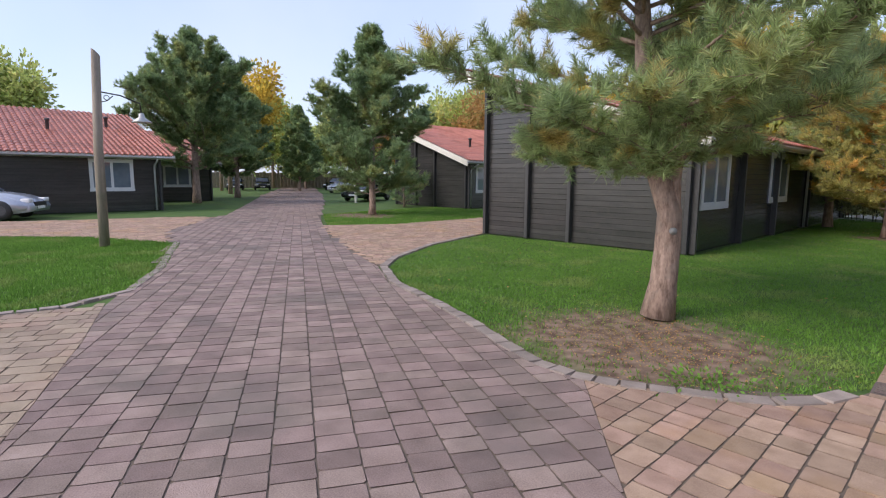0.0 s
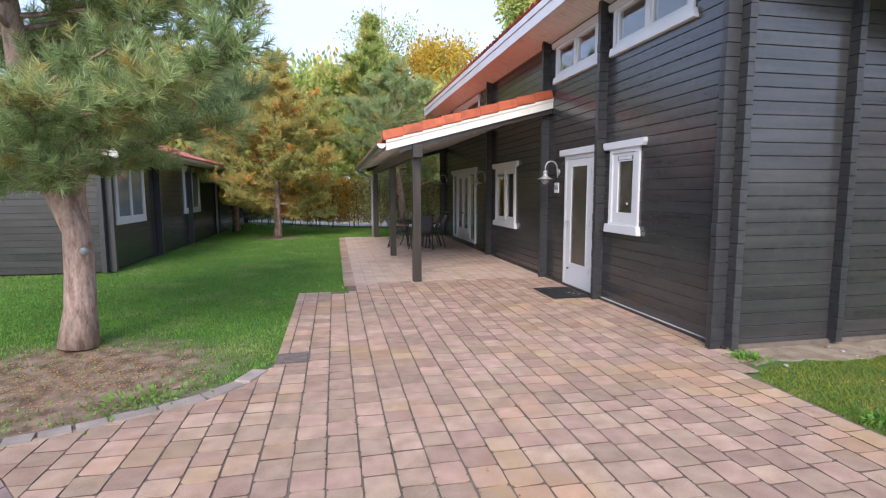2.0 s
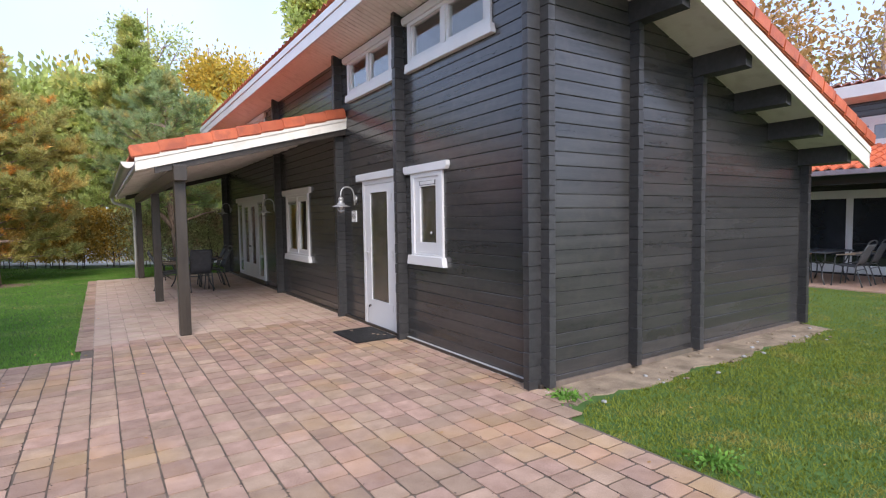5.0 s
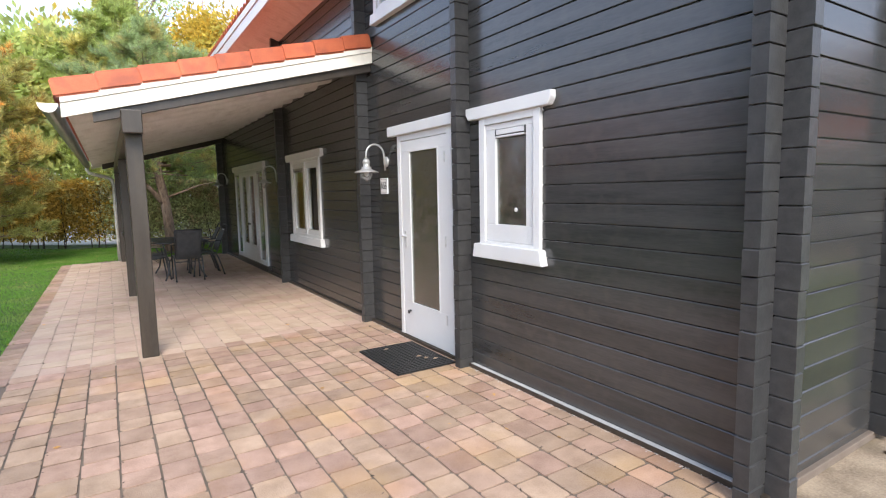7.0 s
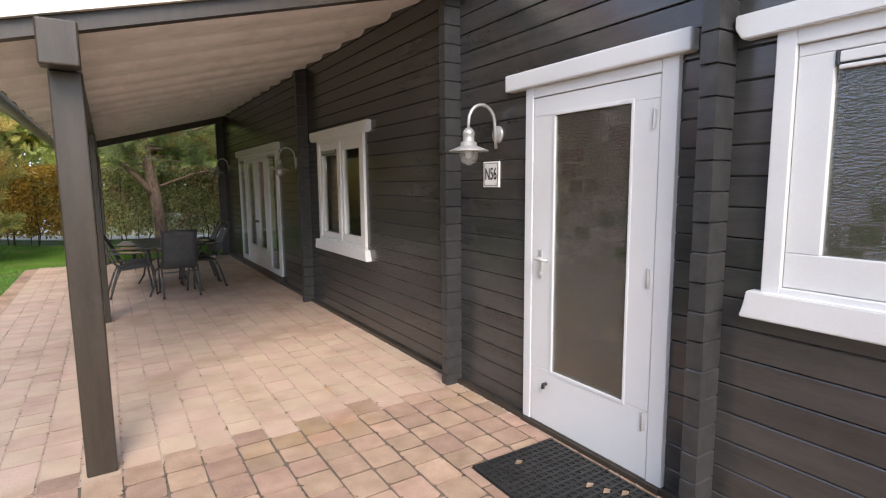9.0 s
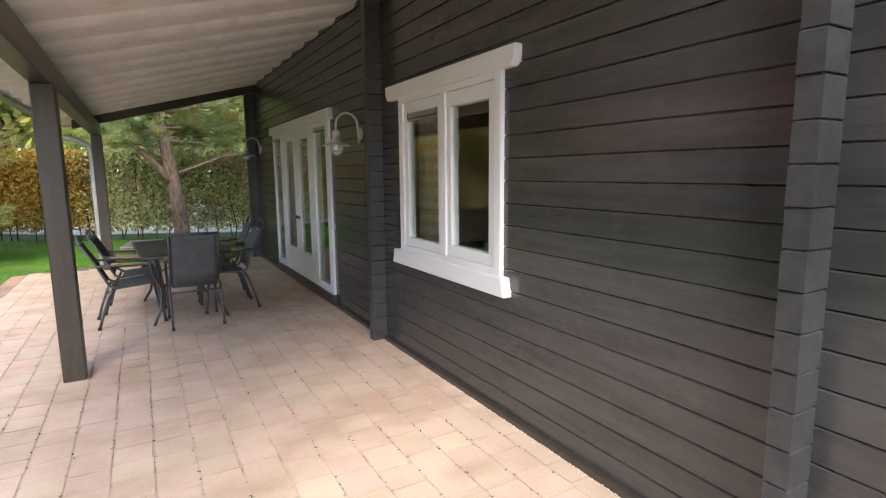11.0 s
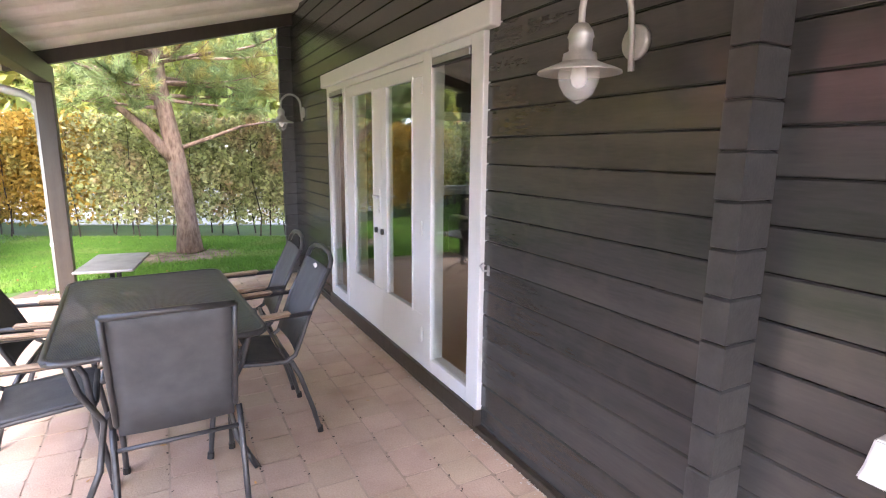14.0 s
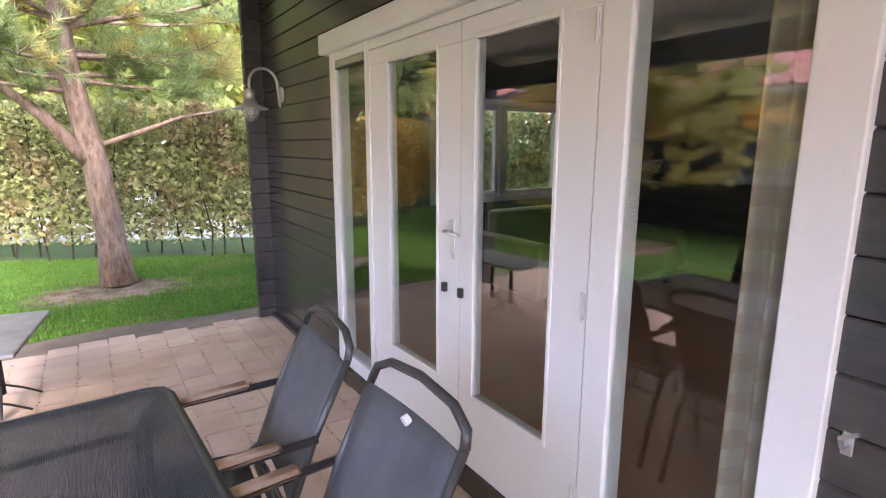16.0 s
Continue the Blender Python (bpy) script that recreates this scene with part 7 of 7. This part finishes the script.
for (px, py), ln in zip(xy[near], cells[1][near]):
    key = (round(float(ln), 3), random.randint(0, 4))
    if key not in blocks:
        bm = bmesh.new()
        hx, hy, k = ln / 2 - 0.005, 0.094 - 0.0055, 0.011
        ring = [(-hx, -hy + k), (-hx + k, -hy), (hx - k, -hy), (hx, -hy + k), (hx, hy - k), (hx - k, hy), (-hx + k, hy), (-hx, hy - k)]
        top = [bm.verts.new((p + random.gauss(0, 0.0015), q + random.gauss(0, 0.0015), 0)) for p, q in ring]
        low = [bm.verts.new((p * 0.95, q * 0.95, -0.03)) for p, q in ring]
        bm.faces.new(top)
        for i in range(8):
            bm.faces.new((low[i], low[(i + 1) % 8], top[(i + 1) % 8], top[i]))
        blocks[key] = bpy.data.meshes.new("paver")
        bm.to_mesh(blocks[key])
        bm.free()
        blocks[key].materials.append(BRICK)
    ob = new("paver", blocks[key])
    ob.parent = drive
    ob.location = (px, py, random.gauss(0, 0.0008))
    ob.rotation_euler = (random.gauss(0, 0.004), random.gauss(0, 0.004), radians(90) + random.gauss(0, 0.008))
rest = ~near
roofed = rest & (xy[:, 0] > 0.75) & (xy[:, 1] > 9.45)
rest &= ~roofed
joined_pavers("pavers", (xy[rest], cells[1][rest], 90, 0.188), BRICKS, drive, "tumbled rose pavers laid in rows", seed=2)
joined_pavers("pavers", (xy[roofed], cells[1][roofed], 90, 0.188), BRICKS_DRY, porch_floor, "dry pale rose pavers under the porch", joint=0.009, seed=6, depth=0.006, butt=0.004)
cut_pavers(CUT_PAVERS[0], BRICKS, drive)
joined_pavers("pavers", paver_cells(ROAD, 151, 0.232, [0.165, 0.185, 0.205], 12, (-8.0, 1.2, 0.5, 7.0)), ROADS, road, "tumbled brown-grey pavers laid in rows", seed=3)
cut_pavers(CUT_PAVERS[1], ROADS, road)
joined_pavers("pavers", paver_cells(BRANCH, 62, 0.185, [0.2, 0.24, 0.27], 17, (-7.0, 0.5, -1.2, 2.6)), BRANCH_STONE, branch, "pale yellow-brown pavers laid in rows", seed=8)
cut_pavers(CUT_PAVERS[-1], BRANCH_STONE, branch)
joined_pavers("pavers", paver_cells(SIDE, 60, 0.18, [0.17, 0.2], 13), BRICKS, side_drive, "reddish pavers laid in rows", seed=4)
joined_pavers("pavers", paver_cells(LANE, 80, 0.2, [0.2, 0.22], 14), BRICKS, lane, "pale pavers laid in rows", seed=5)

LAWN_A = [(-0.1, 5.6), (-0.1, 8.81), (0.62, 8.84), (0.62, 18.5), (1.2, 18.8), (4.6, 18.8), (8.5, 18.7), (8.5, 19.6), (0.8, 23.0), (-3.7, 27.0), (-3.62, 11.6), (-9.0, 11.55), (-8.25, 8.9), (-7.25, 7.1), (-6.6, 6.35), (-5.5, 5.65), (-4.1, 5.2), (-3.1, 4.8), (-2.1, 4.38), (-1.1, 4.58), (-0.5, 4.9), (-0.3, 5.3)]
LAWN_B = [(3.8, -4.0), (3.8, 4.3), (4.1, 4.58), (9.0, 4.68), (9.0, 12.0), (13.1, 12.0), (13.1, -4.0)]
LAWN_C = [(-12.3, 4.85), (-8.9, 3.5), (-7.45, 2.7), (-7.0, 1.8), (-7.05, 1.2), (-9.2, 0.6), (-16.3, 0.6), (-16.3, 2.1), (-15.0, 3.6)]
LAWN_D = [(-14.0, 9.75), (-12.9, 11.8), (-13.1, 19.9), (-20.0, 19.9), (-18.6, 12.4)]


def lawn(poly, n, seed, label, low=0.018, high=0.04, wide=0.0035, near_to=None, mat=None):
    """Grass blades over a polygon, fewer on bare soil."""
    r = np.random.default_rng(seed)
    p = np.array(poly)
    xy = r.uniform(p.min(0), p.max(0), (n * 3, 2))
    xy = xy[inside(xy, poly)]
    if near_to:
        cx, cy, s = near_to
        d = np.hypot(xy[:, 0] - cx, xy[:, 1] - cy)
        xy = xy[r.random(len(xy)) < np.clip((s / (d + 0.1)) ** 1.5, 0.05, 1)]
    for a, b, c, d in PATCHES:
        q = ((xy[:, 0] - a) / c) ** 2 + ((xy[:, 1] - b) / d) ** 2
        xy = xy[r.random(len(xy)) < np.clip((q - 0.3) / 1.0, 0.06, 1)]
    xy = xy[:n]
    m = len(xy)
    base = np.column_stack([xy, np.full(m, -0.024)])
    a = r.uniform(0, 6.283, m)
    s = np.column_stack([np.cos(a), np.sin(a), np.zeros(m)]) * wide * r.uniform(0.7, 1.4, (m, 1))
    tip = base + np.column_stack([r.normal(0, 0.014, m), r.normal(0, 0.014, m), r.uniform(low, high, m)])
    me = mesh_from("grass", np.stack([base - s, base + s, tip], 1).reshape(-1, 3), 3, m)
    return tagged(put("grass", me, mat or GRASS, None), label, "grass", kind="stuff")


lawn(LAWN_A, 330000, 1, "mown green lawn between the cottages", near_to=(-0.5, 4.0, 5.0), wide=0.0045)
lawn(LAWN_A, 90000, 5, "mown green lawn between the cottages", wide=0.007)
lawn([(0.7, 18.75), (4.6, 18.8), (8.5, 18.7), (8.5, 19.6), (0.8, 23.0), (0.0, 22.0), (0.0, 18.0)], 90000, 6, "mown green lawn before the hedge", wide=0.005)
lawn(LAWN_B, 230000, 2, "mown olive lawn beside the gable", low=0.012, high=0.032, near_to=(4.5, 3.0, 3.5), wide=0.0045, mat=GRASS_DRY)
lawn(LAWN_C, 60000, 3, "mown green grass island beside the lane", wide=0.009, high=0.06)
lawn(LAWN_D, 40000, 4, "mown green grass island with a fir", wide=0.012, high=0.06)

rl = np.random.default_rng(77)
for poly, n, nm in ((LAWN_A, 420, "fallen leaves scattered on the lawn"), (LAWN_B, 160, "fallen leaves scattered on the lawn"), (DRIVE, 90, "a few fallen leaves on the pavers")):
    p = np.array(poly)
    xy = rl.uniform(p.min(0), p.max(0), (n * 4, 2))
    xy = xy[inside(xy, poly)][:n]
    ob = leaves("fallen_leaves", np.column_stack([xy, np.full(len(xy), 0.008)]), 0.022, LEAF_RUST, None, 9, flat=0.85)
    tagged(ob, nm, "leaves", kind="stuff")
xy = np.random.default_rng(5).normal(0, 1, (2600, 2)) * np.array([0.6, 0.5]) + np.array([-1.8, 5.5])
tagged(leaves("needle_litter", np.column_stack([xy, np.full(len(xy), -0.008)]), 0.012, LEAF_RUST, None, 12, flat=0.8), "brown needle litter under the pine", "litter", kind="stuff")
GRIT = material("pale_cement_grit", (0.5, 0.47, 0.43), (0.68, 0.65, 0.6), scale=20, fine=120, rough=0.95, bump=0.2)
stones = np.random.default_rng(15)
for k in range(44):
    sx, sy, sr = stones.uniform(4.2, 8.8), stones.uniform(4.42, 4.95), stones.uniform(0.008, 0.026)
    bm = bmesh.new()
    bmesh.ops.create_icosphere(bm, subdivisions=2, radius=sr)
    for v in bm.verts:
        v.co *= 1 + 0.25 * noise.noise(v.co * 30 + Vector((k, 0, 0)))
        v.co.z *= 0.6
    st = part("stone", bm, GABLE_SAND if k % 3 else STONE, None, "", True)
    st.location = (sx, sy, -0.012 + sr * 0.3)
    tagged(st, "small pale stone on the sandy strip", "stone", "stones along the gable")
rc = np.random.default_rng(31)
xy = np.column_stack([np.round(rc.uniform(0.9, 4.0, 1500) / 0.188) * 0.188 + rc.normal(0, 0.006, 1500), rc.uniform(9.3, 18.3, 1500)])
tagged(leaves("joint_crumbs", np.column_stack([xy, np.full(1500, 0.003)]), 0.008, STEM, None, 32, flat=0.85), "dark crumbs of moss and leaf in the porch joints", "litter", kind="stuff")
xy = np.column_stack([np.round(rc.uniform(0.0, 4.0, 900) / 0.188) * 0.188 + rc.normal(0, 0.008, 900), rc.uniform(3.0, 9.3, 900)])
tagged(leaves("joint_crumbs", np.column_stack([xy, np.full(900, 0.003)]), 0.009, STEM, None, 33, flat=0.85), "dark crumbs of moss and leaf in the drive joints", "litter", kind="stuff")
xy = np.column_stack([4.07 - np.abs(rc.normal(0, 0.018, 1400)), rc.uniform(4.8, 18.3, 1400)])
tagged(leaves("wall_foot_grit", np.column_stack([xy, np.full(1400, 0.004)]), 0.007, GRIT, None, 34, flat=0.9), "pale grit along the foot of the log wall", "litter", kind="stuff")
# weeds at the lawn's edge
for k, (wx, wy, sz) in enumerate(((-0.95, 4.78, 0.16), (4.08, 4.74, 0.07), (3.95, 3.4, 0.08), (1.75, 18.62, 0.14))):
    pts = np.random.default_rng(k).normal(0, 1, (220, 3)) * np.array([sz, sz, sz * 0.25]) + np.array([wx, wy, 0.03])
    pts[:, 2] = np.abs(pts[:, 2])
    tagged(leaves("weed_tuft", pts, 0.02, GRASS, None, k), "small green weed tuft at the paving edge", "weed", kind="stuff")
